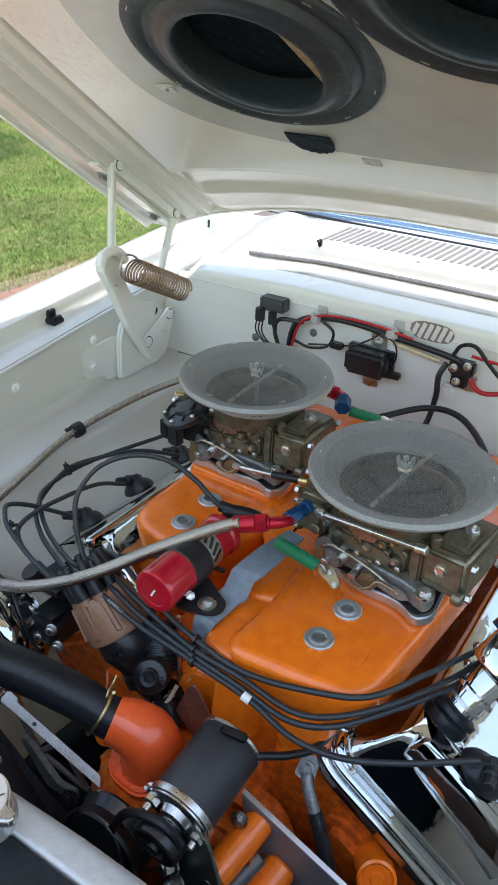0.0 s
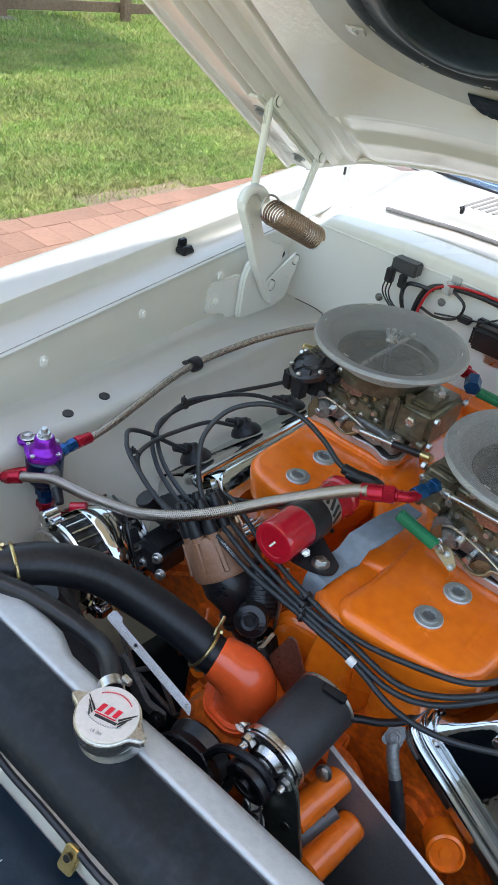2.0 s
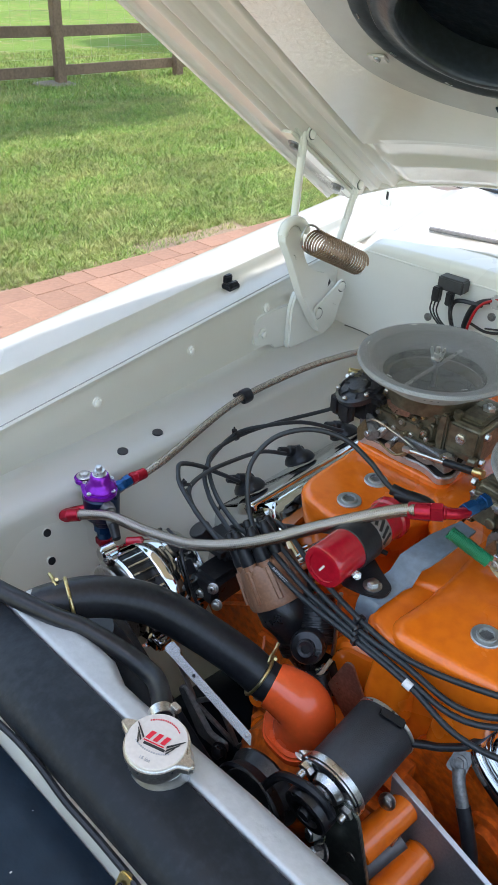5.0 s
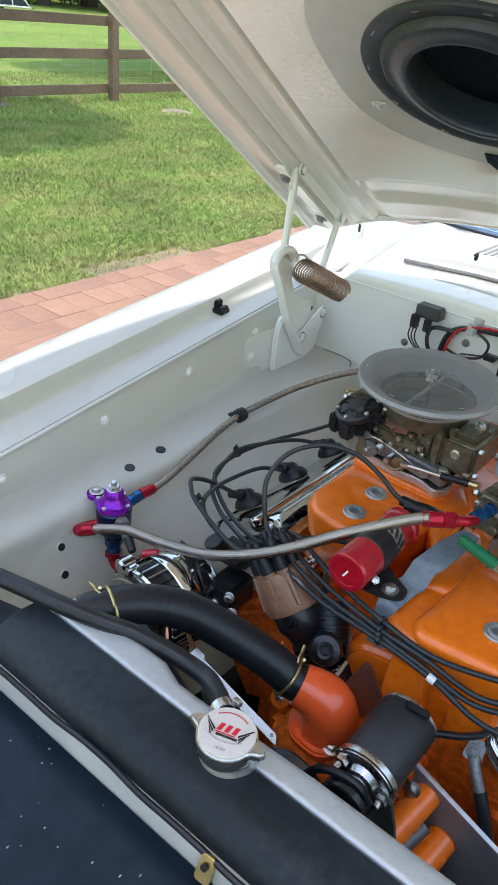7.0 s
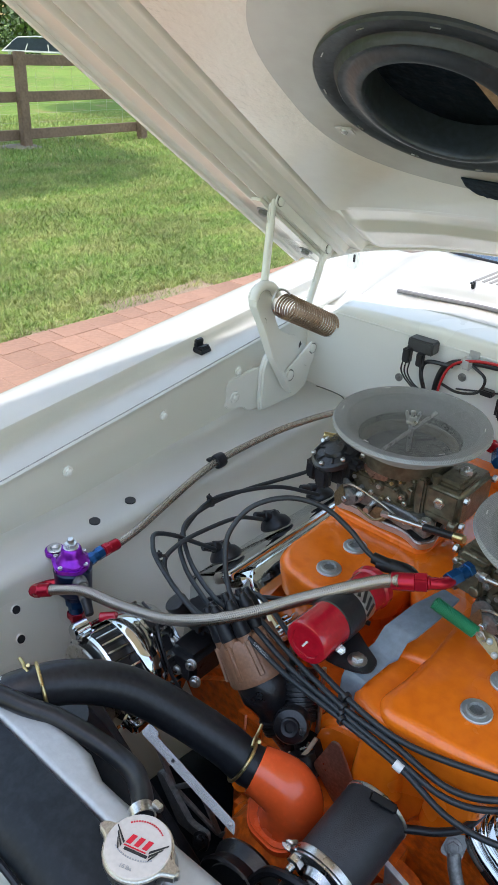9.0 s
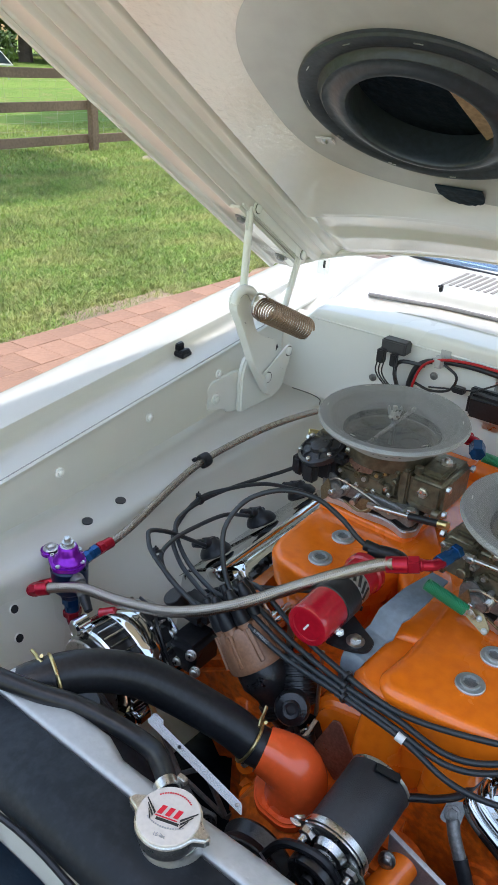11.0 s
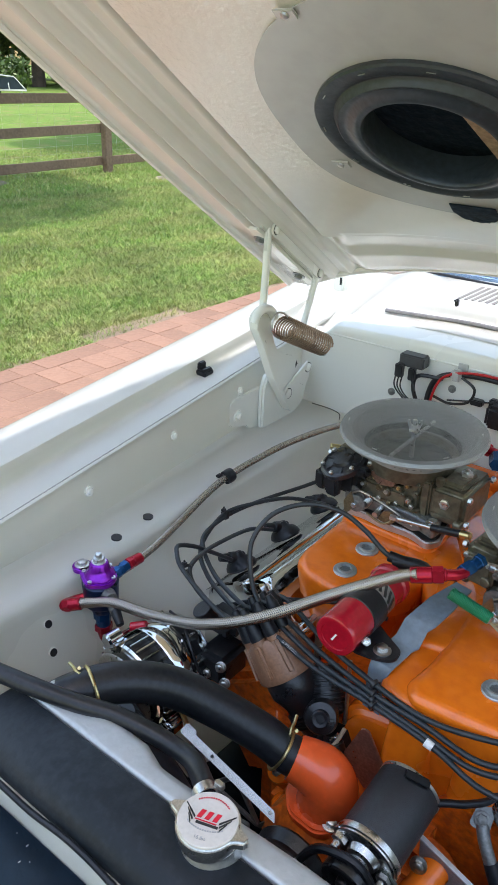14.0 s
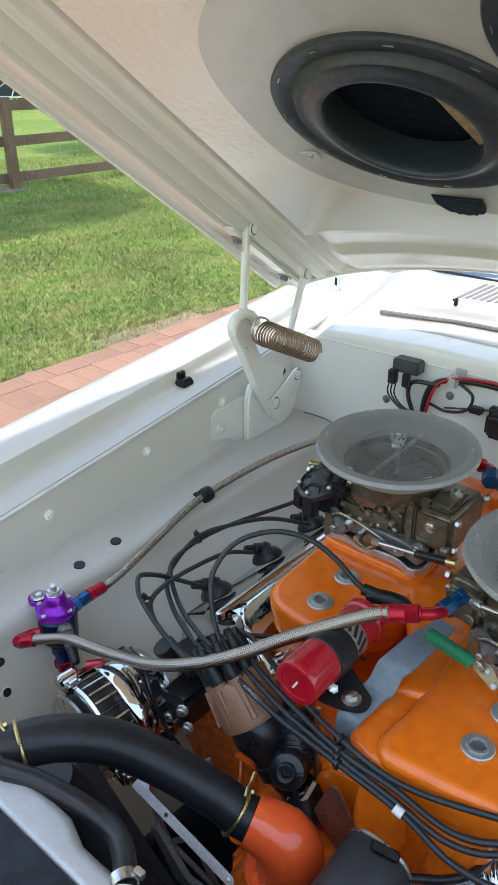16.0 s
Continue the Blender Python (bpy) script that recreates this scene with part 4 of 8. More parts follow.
def front_end():
    """Radiator support, the black seal over it, the lip, and the black panels ahead."""
    x0, x1 = MID - 0.52, MID + 0.52
    # black moulded cover: flat behind, rolled down at the front
    prof = [(0.222, 0.8645), (0.205, 0.8660), (0.188, 0.8655), (0.174, 0.8620), (0.164, 0.8560), (0.157, 0.8475), (0.154, 0.838), (0.153, 0.82), (0.153, 0.60), (0.215, 0.60), (0.221, 0.855)]
    n = len(prof)
    xs = [-0.668, -0.664, -0.40, -0.10, x1 - 0.004, x1]
    verts = []
    for i, x in enumerate(xs):
        s = 0.002 if i in (0, len(xs) - 1) else 0
        verts += [(x, p[0], p[1] - s) for p in prof]
    faces = [tuple(reversed(range(n))), tuple((len(xs) - 1) * n + i for i in range(n))]
    faces += [(j * n + i, j * n + (i + 1) % n, (j + 1) * n + (i + 1) % n, (j + 1) * n + i) for j in range(len(xs) - 1) for i in range(n)]
    bm = from_lists(verts, faces)
    bmesh.ops.recalc_face_normals(bm, faces=bm.faces)
    part("radiator_cover", bm, SEAL, body, "satin black rolled cover panel above the radiator")
    # the cover's dark wing towards the fender
    bm = prism([(-0.668, 0.221), (-0.668, 0.153), (-0.90, 0.136), (-0.90, 0.160), (-0.80, 0.185)], 0.800, 0.848, 0.006)
    part("side_cover", bm, SEAL, body)
    # white lip with a wavy black rubber edge
    pts = []
    bm = bmesh.new()
    xs = [-0.90 + 0.02 * i for i in range(52)]
    rows = []
    for x in xs:
        wv = 0.0022 * math.sin(x * 23) + 0.0016 * math.sin(x * 51 + 1)
        rows.append([(0.1528, 0.835), (0.150 + wv * 0.5, 0.8375), (0.1475 + wv * 0.5, 0.8365), (0.1455 + wv * 0.6, 0.832), (0.1435, 0.812), (0.143, 0.70)])
    k = 6
    verts = [(x, p, z) for x, row in zip(xs, rows) for p, z in row]
    bm = from_lists(verts, [(j * k + i, j * k + i + 1, (j + 1) * k + i + 1, (j + 1) * k + i) for j in range(len(xs) - 1) for i in range(k - 1)])
    bmesh.ops.solidify(bm, geom=bm.faces[:], thickness=0.002)
    bmesh.ops.recalc_face_normals(bm, faces=bm.faces)
    part("radiator_support_lip", bm, WHITE, body, "white painted lip of the radiator support")
    wave = [(x, 0.1465 + 0.0016 * math.sin(x * 23) + 0.0012 * math.sin(x * 51 + 1), 0.8395) for x in xs[::2]]
    part("rubber_edge", tube(wave, 0.0034, 8, 3), RUBBER, body)
    # dark panel ahead of the radiator and the white nose
    bm = prism([(-0.95, 0.1425), (0.20, 0.1425), (0.20, -0.20), (-0.95, -0.20)], 0.70, 0.812)
    part("splash_panel", bm, NAVY, body, "dirty black painted splash panel with white specks")
    bm = prism(soft_outline([(-0.98, 0.03), (-0.90, 0.028), (-0.62, 0.022), (-0.53, 0.010), (-0.40, -0.004), (0.20, -0.02), (0.20, -0.22), (-0.98, -0.20)], 0.02), 0.50, 0.828, 0.01)
    part("nose_panel", bm, WHITE, body)
    specks = bmesh.new()
    r = random.Random(4)
    for _ in range(60):
        x, y = r.uniform(-0.80, -0.15), r.uniform(0.035, 0.138)
        specks = joined(specks, box(x, y, 0.8125, r.uniform(0.0004, 0.0011), r.uniform(0.0005, 0.0030), 0.0006, 0, None))
    part("paint_specks", specks, GREYINK, body, "specks of pale overspray")["kind"] = "stuff"
    # hood latch striker tab at the lip
    tab = part("latch_tab", prism(soft_outline([(-0.008, -0.014), (0.008, -0.014), (0.0075, 0.012), (-0.0075, 0.012)], 0.005), -0.003, 0.003, 0.001, frame_to((-0.330, 0.1405, 0.832), (0.1, -0.9, 0.45), (1, 0, 0))), BRASS, body, "yellow zinc latch tab")
    part("tab_hole", lathe([(0.0034, 0), (0.0034, 0.0012), (0, 0.0012)], frame_to((-0.330, 0.137, 0.836), (0.1, -0.9, 0.45)), 16), PLASTIC, tab)


shell()
front_end()
part("boot_lid", prism(soft_outline([(MID - 0.78, 3.62), (MID + 0.78, 3.62), (MID + 0.76, 4.42), (MID - 0.76, 4.42)], 0.06), 0.925, 0.945, 0.006), WHITE, body)
part("tail_panel", box(MID, 4.42, 0.58, 1.56, 0.04, 0.68, 0.015), WHITE, body)
part("rear_glass", board((MID, 3.16, 1.47), (MID, 3.74, 0.95), 0.006, 1.18, (0, 0.67, 0.74)), GLASS, body)
part("seat_bench", box(MID, 2.75, 0.70, 1.2, 0.7, 0.35, 0.06), REDVINYL, body)


def body_fittings():
    # bolts along the inner wing's upright
    for y, z in ((0.356, 0.842), (0.564, 0.859), (0.778, 0.878), (0.984, 0.899)):
        x = apron_section(y)[1][0] - 0.002
        bolt(body, (x + 0.004, y, z), (1, 0, 0.12), 0.0060, 0.0090, WHITE, "fender_bolt", 0.0045)
    # the sealed joint to the firewall
    part("joint_sealer", tube([(-0.936, 1.205, 0.8105), (-0.915, 1.210, 0.8085), (-0.885, 1.212, 0.8065), (-0.862, 1.205, 0.8050), (-0.853, 1.190, 0.800)], 0.0011, 6, 5), material("dark_joint_line", (0.10, 0.10, 0.09), 0.7), body)
    # drain holes in shelf and wall
    for y, s in ((0.566, 0.80), (0.642, 0.72)):
        (xa, za), (xb, zb) = apron_section(y)[5], apron_section(y)[7]
        n = Vector((za - zb, 0, xb - xa)).normalized()
        q = Vector((lerp(xa, xb, s), y, lerp(za, zb, s)))
        part("drain_hole", lathe([(0.0088, -0.003), (0.0088, 0.0022), (0, 0.0022)], frame_to(q, n), 24), INK, body)
    for x, y, z in ((-0.853, 0.399, 0.737), (-0.839, 0.393, 0.695)):
        rim = part("hole_rim", ring_lathe([(0.0060, -0.003), (0.0078, -0.003), (0.0078, 0.0006), (0.0068, 0.0012), (0.0060, 0.0006)], frame_to((x, y, z), (1, 0, 0.36)), 24), WHITE, body)
        part("hole", lathe([(0.0062, -0.004), (0.0062, 0.0010), (0, 0.0010)], frame_to((x, y, z), (1, 0, 0.36)), 20), PLASTIC, rim)
    # black rubber bump stop on the ledge
    m = pose(-1.036, 0.954, 0.927, 0, 4, 4) @ Matrix.Diagonal((0.72, 0.62, 0.95, 1))
    part("bump_stop", joined(box(0, 0, 0.004, 0.034, 0.046, 0.012, 0.003, m), box(-0.012, 0.0, 0.016, 0.014, 0.030, 0.018, 0.003, m), box(0.006, 0, 0.011, 0.012, 0.040, 0.006, 0.002, m)), RUBBER, body, "black rubber hood bump stop")
    # black plate added under the bay: shuts out light from the ground
    part("underbody", prism([(-0.86, 0.16), (0.08, 0.16), (0.08, 1.24), (-0.86, 1.24)], 0.335, 0.350), NAVY, body, "black plate added below the engine to keep the bay dark")
    # firewall bolts
    for x, z in ((-0.626, 0.922), (-0.757, 0.880), (-0.23, 0.93)):
        bolt(body, (x, 1.232, z), (0, -1, 0), 0.0045, 0.0080, CAST, name="firewall_bolt")


body_fittings()


# ---- the raised hood ----
HO = Vector((MID, 1.224, 1.059))
HS, HN = Vector((0, -0.828, 0.561)), Vector((0, 0.561, 0.828))


def hood_point(xr, v, w):
    narrow = 1 - 0.19 * max(0, v - 0.83)        # the hood narrows towards its unseen nose, set by its shadow on the wing
    return HO + Vector((xr * narrow, 0, 0)) + HS * v + HN * w


def bump(t, c, wd):
    return math.exp(-((t - c) / wd) ** 2)


def crown(xr):
    return 0.092 * (1 - abs(xr / 0.66) ** 3)


def under(xr, v):
    """Height of the hood's inner frame: flange, channelled side rail, rear beam."""
    d = 0.64 - abs(xr)
    rail = 0.010 * step(d, 0.0, 0.012) + 0.014 * step(d, 0.048, 0.057) - 0.009 * bump(d, 0.066, 0.006) + 0.016 * step(d, 0.074, 0.082) - 0.007 * bump(d, 0.093, 0.006) + 0.012 * step(d, 0.104, 0.113) + 0.014 * step(d, 0.136, 0.150)
    mid = crown(xr) - 0.004
    w = rail + (mid - 0.066) * step(d, 0.15, 0.20)
    rise = 0.024 * (1 - step(v, 0.0, 0.22)) * (1 - (xr / 0.64) ** 2)
    rear = 0.012 * (1 - step(v, 0.105, 0.125)) - 0.010 * (1 - step(v, 0.012, 0.03))
    w += (rise - rear) * step(d, 0.13, 0.20)
    return w


# dark colour for the shade inside the scoop and the half-moon opening
DARKDEPTH = material("dark_blue_black_depth", (0.012, 0.022, 0.036), 0.7, vary=0.4, scale=16, bump=0.004, bump_scale=50)
DARKDEPTH.node_tree.nodes["Principled BSDF"].inputs["Specular IOR Level"].default_value = 0.12
RINGS = ((-0.165, 0.506), (0.155, 0.640))


def hood():
    h = thing("hood", (MID, 1.224, 1.059), "raised white car hood seen from below, with two black air seals", "hood")
    # the rows run on unseen so that the front end shades the radiator lip
    vs = [0.0, 0.01, 0.02] + [0.03 + 0.013 * i for i in range(26)] + [0.38 + 0.03 * i for i in range(37)]
    xs = [-0.64 + 0.0025 * i for i in range(97)] + [-0.39 + 0.02 * i for i in range(39)] + [0.40 + 0.0025 * i for i in range(97)]
    n = len(xs)

    def inside(xr, v, r):
        return any(math.hypot(xr - a, v - b) < r for a, b in RINGS)

    def sheet(fn, keep, flip):
        verts = [hood_point(x, v, fn(x, v)) for v in vs for x in xs]
        faces = []
        for j in range(len(vs) - 1):
            for i in range(n - 1):
                if keep((xs[i] + xs[i + 1]) / 2, (vs[j] + vs[j + 1]) / 2):
                    f = (j * n + i, j * n + i + 1, (j + 1) * n + i + 1, (j + 1) * n + i)
                    faces.append(f if flip else tuple(reversed(f)))
        bm = from_lists(verts, faces)
        bmesh.ops.delete(bm, geom=[v for v in bm.verts if not v.link_faces], context="VERTS")
        return bm

    is_skin = lambda x, v: 0.64 - abs(x) > 0.165 and v > 0.185
    bm = sheet(under, lambda x, v: not is_skin(x, v), False)
    part("inner_frame", bm, HOODWHITE, h, "white stamped inner frame")
    bm = sheet(lambda x, v: crown(x) - 0.0025, lambda x, v: 0.64 - abs(x) > 0.155 and v > 0.178 and not inside(x, v, 0.152), False)
    part("skin_underside", bm, SKIN, h, "glossy rippled white lacquer")
    bm = sheet(lambda x, v: max(crown(x) + 0.024 * (1 - step(v, 0.0, 0.22)) * (1 - (x / 0.64) ** 2), 0.004) + 0.008, lambda x, v: not inside(x, v, 0.152), True)
    part("outer_skin", bm, WHITE, h)
    edge = [hood_point(-0.64, v, 0.004) for v in (0, 0.3, 0.6, 0.9, 1.2, 1.46)]
    part("hem", tube(edge, 0.006, 8, 4), HOODWHITE, h)
    part("hem", tube([hood_point(x / 20, -0.004, max(under(x / 20, 0), 0) + 0.005) for x in range(-12, 13)], 0.007, 8, 3), HOODWHITE, h)
    # grey air pan with rounded ends, and the seals on it
    out = []
    for i in range(72):
        a = 2 * math.pi * i / 72
        c, s = math.cos(a), math.sin(a)
        sx = -1 if c < 0 else 1
        out.append((sx * abs(c) ** 0.75 * 0.385, 0.505 + (1 if s > 0 else -1) * abs(s) ** 0.72 * (0.275 if s > 0 else 0.232)))

    def on_pan(x, v):
        e = 1 / 0.75, 1 / 0.72
        dv = (v - 0.505) / (0.275 if v > 0.505 else 0.232)
        return (abs(x) / 0.385) ** (2 * e[0]) + abs(dv) ** (2 * e[1]) < 1 and not any(((x - a) / 0.150) ** 2 + ((v - b) / 0.134) ** 2 < 1 for a, b in RINGS)

    step_ = 0.0065
    cols, rows = 120, 82

    def on_rim(x, v):
        """Slide a point out of or onto the pan's outline along the ray from its middle."""
        lo, hi = 0.5, 1.5
        for _ in range(24):
            k = (lo + hi) / 2
            dv = k * (v - 0.505) / (0.275 if v > 0.505 else 0.232)
            if (abs(k * x) / 0.385) ** (2 / 0.75) + abs(dv) ** (2 / 0.72) < 1:
                lo = k
            else:
                hi = k
        return (x * lo, 0.505 + (v - 0.505) * lo) if abs(lo - 1) < 0.07 else (x, v)

    def pan_vert(x, v):
        whole = all(on_pan(x + a * step_ * 0.5, v + b * step_ * 0.5) for a in (-1, 1) for b in (-1, 1))
        x, v = (x, v) if whole else on_rim(x, v)
        return hood_point(x, v, crown(x) - 0.0075)

    verts = [pan_vert(-0.39 + step_ * i, 0.262 + step_ * j) for j in range(rows) for i in range(cols)]
    faces = [(j * cols + i, (j + 1) * cols + i, (j + 1) * cols + i + 1, j * cols + i + 1) for j in range(rows - 1) for i in range(cols - 1) if on_pan(-0.39 + step_ * (i + 0.5), 0.262 + step_ * (j + 0.5))]
    bm = from_lists(verts, faces)
    bmesh.ops.delete(bm, geom=[v for v in bm.verts if not v.link_faces], context="VERTS")
    rim = [hood_point(x * 0.995, 0.505 + (v - 0.505) * 0.995, crown(x) - 0.0055) for x, v in out]
    bm = joined(bm, tube(rim + rim[:1], 0.0018, 8, raw=True))
    pan = part("air_pan", bm, PAN, h, "grey sheet-metal air pan", smooth=30)
    for xr, v in ((-0.333, 0.428), (-0.263, 0.739), (-0.075, 0.262)):
        m = frame_to(hood_point(xr, v, crown(xr) - 0.0085), -HN)
        part("pan_tab", box(0, 0, 0.001, 0.030, 0.016, 0.003, 0.0012, m), PAN, pan)
        part("pan_screw", lathe([(0.0055, 0.002), (0.005, 0.005), (0.0025, 0.006), (0, 0.006)], m, 14), STEEL, pan)
    for cx, cv in RINGS:
        tilt = (crown(cx + 0.15) - crown(cx - 0.15)) / 0.30
        m = frame_to(hood_point(cx + (0.007 if cx < 0 else -0.007), cv, (crown(cx + 0.15) + crown(cx - 0.15)) / 2 - 0.006), -HN + Vector((tilt, 0, 0))) @ Matrix.Diagonal((1.0, 0.895, 1.0, 1.0))
        prof = [(0.168, -0.004), (0.1685, 0.003), (0.166, 0.0055), (0.150, 0.0055), (0.146, 0.003), (0.141, 0.002), (0.138, 0.004), (0.135, 0.009), (0.131, 0.012), (0.125, 0.011), (0.119, 0.011), (0.112, 0.014), (0.106, 0.017), (0.100, 0.018), (0.096, 0.017), (0.094, 0.013), (0.096, 0.002), (0.104, -0.034), (0.150, -0.034)]
        bm = ring_lathe(prof, Matrix.Identity(4), 64)
        for v in bm.verts:      # the mouth is rounder than the flange
            v.co.y *= 1 + 0.12 * min(max((0.137 - math.hypot(v.co.x, v.co.y)) / 0.035, 0), 1)
        bm.transform(m)
        ring = part("air_seal", bm, RINGSEAL, h, "black moulded rubber air seal")
        for i in range(11):
            a = 2 * math.pi * (i + 0.3) / 11
            q = m @ Matrix.Rotation(a, 4, "Z") @ Matrix.Translation((0.1585, 0, 0.0058))
            part("staple", box(0, 0, 0.0006, 0.0014, 0.0115, 0.0014, 0.0004, q), STEEL, ring)
    # scoop above both openings: dark sheet for its shaded depth, bare fibreboard wall
    mm = Matrix((Vector((1, 0, 0)), HS, HN)).transposed().to_4x4()
    mm.translation = hood_point(0, 0.57, 0)
    part("scoop_inside", box(0, 0, 0.134, 0.70, 0.56, 0.006, 0.002, mm), DARKDEPTH, h, "flat dark blue-black sheet for the scoop's shaded depth")
    bm = box(0, 0, 0.185, 0.72, 0.56, 0.15, 0.05, mm, 3)
    low = [f for f in bm.faces if (f.calc_center_median() - hood_point(0, 0.57, 0)).dot(HN) < 0.115]
    bmesh.ops.delete(bm, geom=low, context="FACES")
    part("scoop_skin", bm, WHITE, h)
    for cx, cv in RINGS:
        m3 = mm @ Matrix.Translation((cx + 0.064, cv - 0.57 - 0.024, 0.113)) @ Matrix.Rotation(radians(14), 4, "Z")
        part("fibre_wall", box(0.0, 0.0, 0.0, 0.030, 0.18, 0.026, 0.003, m3), TAN, h, "bare tan fibreboard baffle")
    # dark patch laid flush in place of the half-moon opening under the pan's edge
    hx, hv = -0.158, 0.300
    out = [((0.036 + 0.0015 * math.sin(5.1 * i)) * math.cos(math.pi * i / 20), -(0.028 + 0.0022 * math.sin(3.7 * i + 1)) * math.sin(math.pi * i / 20)) for i in range(21)] + [(-0.037, 0.022), (0.037, 0.022)]
    m2 = Matrix((Vector((1, 0, 0)), HS, HN)).transposed().to_4x4()
    m2.translation = hood_point(hx, hv, crown(hx) - 0.0100)
    part("rubber_flap", prism(out, -0.0008, 0.0012, 0.0003, m2), DARKDEPTH, h, "dark half-moon patch for the opening below the pan")


hood()


def hood_hinge():
    """Spring-loaded hinge: bracket, plates, two arms, strap on the hood, coil spring."""
    g = thing("hood_lift_mechanism", (-0.955, 1.10, 0.80), "white painted hood lift linkage with a copper-coloured coil spring", "hood mechanism")
    yz = lambda x: Matrix(((0, 0, 1, x), (1, 0, 0, 0), (0, 1, 0, 0), (0, 0, 0, 1)))
    # bracket: tab bolted to the upright, and the web standing on the shelf
    out = soft_outline([(0.946, 0.880), (0.960, 0.888), (1.030, 0.892), (1.060, 0.890), (1.090, 0.850), (1.080, 0.800), (1.035, 0.797), (1.011, 0.806), (0.999, 0.818), (0.947, 0.830)], 0.012)
    part("bracket", prism(out, -0.003, 0.003, 0.002, yz(-0.966)), WHITE, g)
    out = soft_outline([(1.036, 0.884), (1.046, 0.912), (1.054, 0.921), (1.068, 0.906), (1.100, 0.870), (1.140, 0.930), (1.180, 0.907), (1.205, 0.880), (1.185, 0.815), (1.150, 0.800), (1.086, 0.795), (1.035, 0.797)], 0.014)
    part("bracket_web", prism(out, -0.007, 0.007, 0.006, yz(-0.955), 3), WHITE, g)
    bolt(g, (-0.962, 0.972, 0.849), (1, 0, 0), 0.007, 0.012, WHITE, "bracket_bolt")
    # front plate with its turned edge and domed head
    out = soft_outline([(0.974, 1.055), (0.984, 1.071), (1.004, 1.075), (1.024, 1.068), (1.044, 1.040), (1.054, 0.996), (1.072, 0.966), (1.098, 0.953), (1.133, 0.942), (1.139, 0.910), (1.112, 0.850), (1.104, 0.830), (1.094, 0.836), (1.036, 0.925), (1.000, 1.002), (0.982, 1.033)], 0.010)
    part("hinge_plate", prism(out, -0.002, 0.002, 0.001, yz(-0.942)), WHITE, g)
    out = soft_outline([(0.974, 1.052), (0.982, 1.050), (0.990, 1.034), (1.006, 1.004), (1.042, 0.929), (1.108, 0.832), (1.102, 0.828), (1.036, 0.922), (0.998, 1.000), (0.976, 1.038)], 0.003)
    part("plate_flange", prism(out, -0.010, 0.010, 0.002, yz(-0.932)), WHITE, g)
    part("plate_head", tube([(-0.930, 0.976, 1.050), (-0.930, 0.984, 1.066), (-0.930, 1.004, 1.072), (-0.930, 1.026, 1.064), (-0.930, 1.040, 1.048)], 0.0095, 12, 5), WHITE, g)
    out = [(1.103 + 0.0155 * math.cos(a), 0.866 + 0.0155 * math.sin(a)) for a in [radians(120 + 18 * k) for k in range(11)]] + [(1.174 + 0.0135 * math.cos(a), 0.906 + 0.0135 * math.sin(a)) for a in [radians(-60 + 18 * k) for k in range(11)]]
    part("link", prism(out, -0.0025, 0.0025, 0.001, yz(-0.935)), WHITE, g)
    # black patches laid on the web for the dark of its cutouts
    for gap in ([(1.082, 0.880), (1.103, 0.846), (1.098, 0.872)], [(1.152, 0.872), (1.160, 0.890), (1.164, 0.874)], [(1.143, 0.905), (1.150, 0.924), (1.154, 0.916)]):
        part("cutout", prism(gap, -0.0005, 0.0005, 0.0, yz(-0.9470)), INK, g)
    part("link_clip", prism(soft_outline([(1.165, 0.868), (1.178, 0.894), (1.200, 0.890), (1.196, 0.868), (1.182, 0.858)], 0.004), -0.002, 0.002, 0.0006, yz(-0.946)), WHITE, g)
    for y, z, x, r in ((1.103, 0.866, -0.9324, 0.0105), (1.174, 0.906, -0.9324, 0.0095), (1.019, 0.995, -0.940, 0.0075)):
        # black disc below each rivet paints the shade round its head
        part("rivet_gap", lathe([(r * 1.2, -0.001), (r * 1.2, 0.0006), (0, 0.0006)], frame_to((x, y, z), (1, -0.1, 0.05)), 18), INK, g)
        part("rivet", lathe([(r, 0), (r, 0.0025), (r * 0.6, 0.004), (0, 0.0042)], frame_to((x, y, z), (1, 0, 0)), 18), WHITE, g)
    # arms up to the hood
    for path, rr in (([(-0.948, 1.022, 1.020), (-0.950, 1.028, 1.068), (-0.953, 1.037, 1.140), (-0.956, 1.044, 1.185), (-0.958, 1.048, 1.215)], 0.0075), ([(-0.944, 1.150, 0.970), (-0.945, 1.169, 1.012), (-0.946, 1.190, 1.060), (-0.947, 1.209, 1.105)], 0.0070)):
        arm = part("arm", tube(path, rr, 12, 5), WHITE, g)
        a, b = Vector(path[-2]), Vector(path[-1])
        part("arm_eye", box(0, 0, 0.012, 0.006, 0.022, (b - a).length + 0.024, 0.0028, frame_to(a, b - a, (1, 0, 0)), 3), WHITE, arm)
    # plate joining the arms' upper ends, with a riveted pivot at each
    p, q = Vector((1.048, 1.213)), Vector((1.207, 1.104))
    u = (q - p).normalized()
    n2 = Vector((-u.y, u.x))
    out = [p + (n2 * math.cos(k) - u * math.sin(k)) * 0.0135 for k in [math.pi * i / 8 for i in range(9)]] + [q + (-n2 * math.cos(k) + u * math.sin(k)) * 0.0115 for k in [math.pi * i / 8 for i in range(9)]]
    part("pivot_plate", prism([(v.x, v.y) for v in out], -0.0016, 0.0016, 0.0008, yz(-0.9405)), WHITE, g)
    for c in (p, q):
        at = frame_to((-0.9388, c.x, c.y), (1, 0, 0))
        # likewise a black disc for the dark groove round the pivot
        part("pivot_gap", lathe([(0.0102, 0), (0.0102, 0.0005), (0, 0.0005)], at, 20), INK, g)
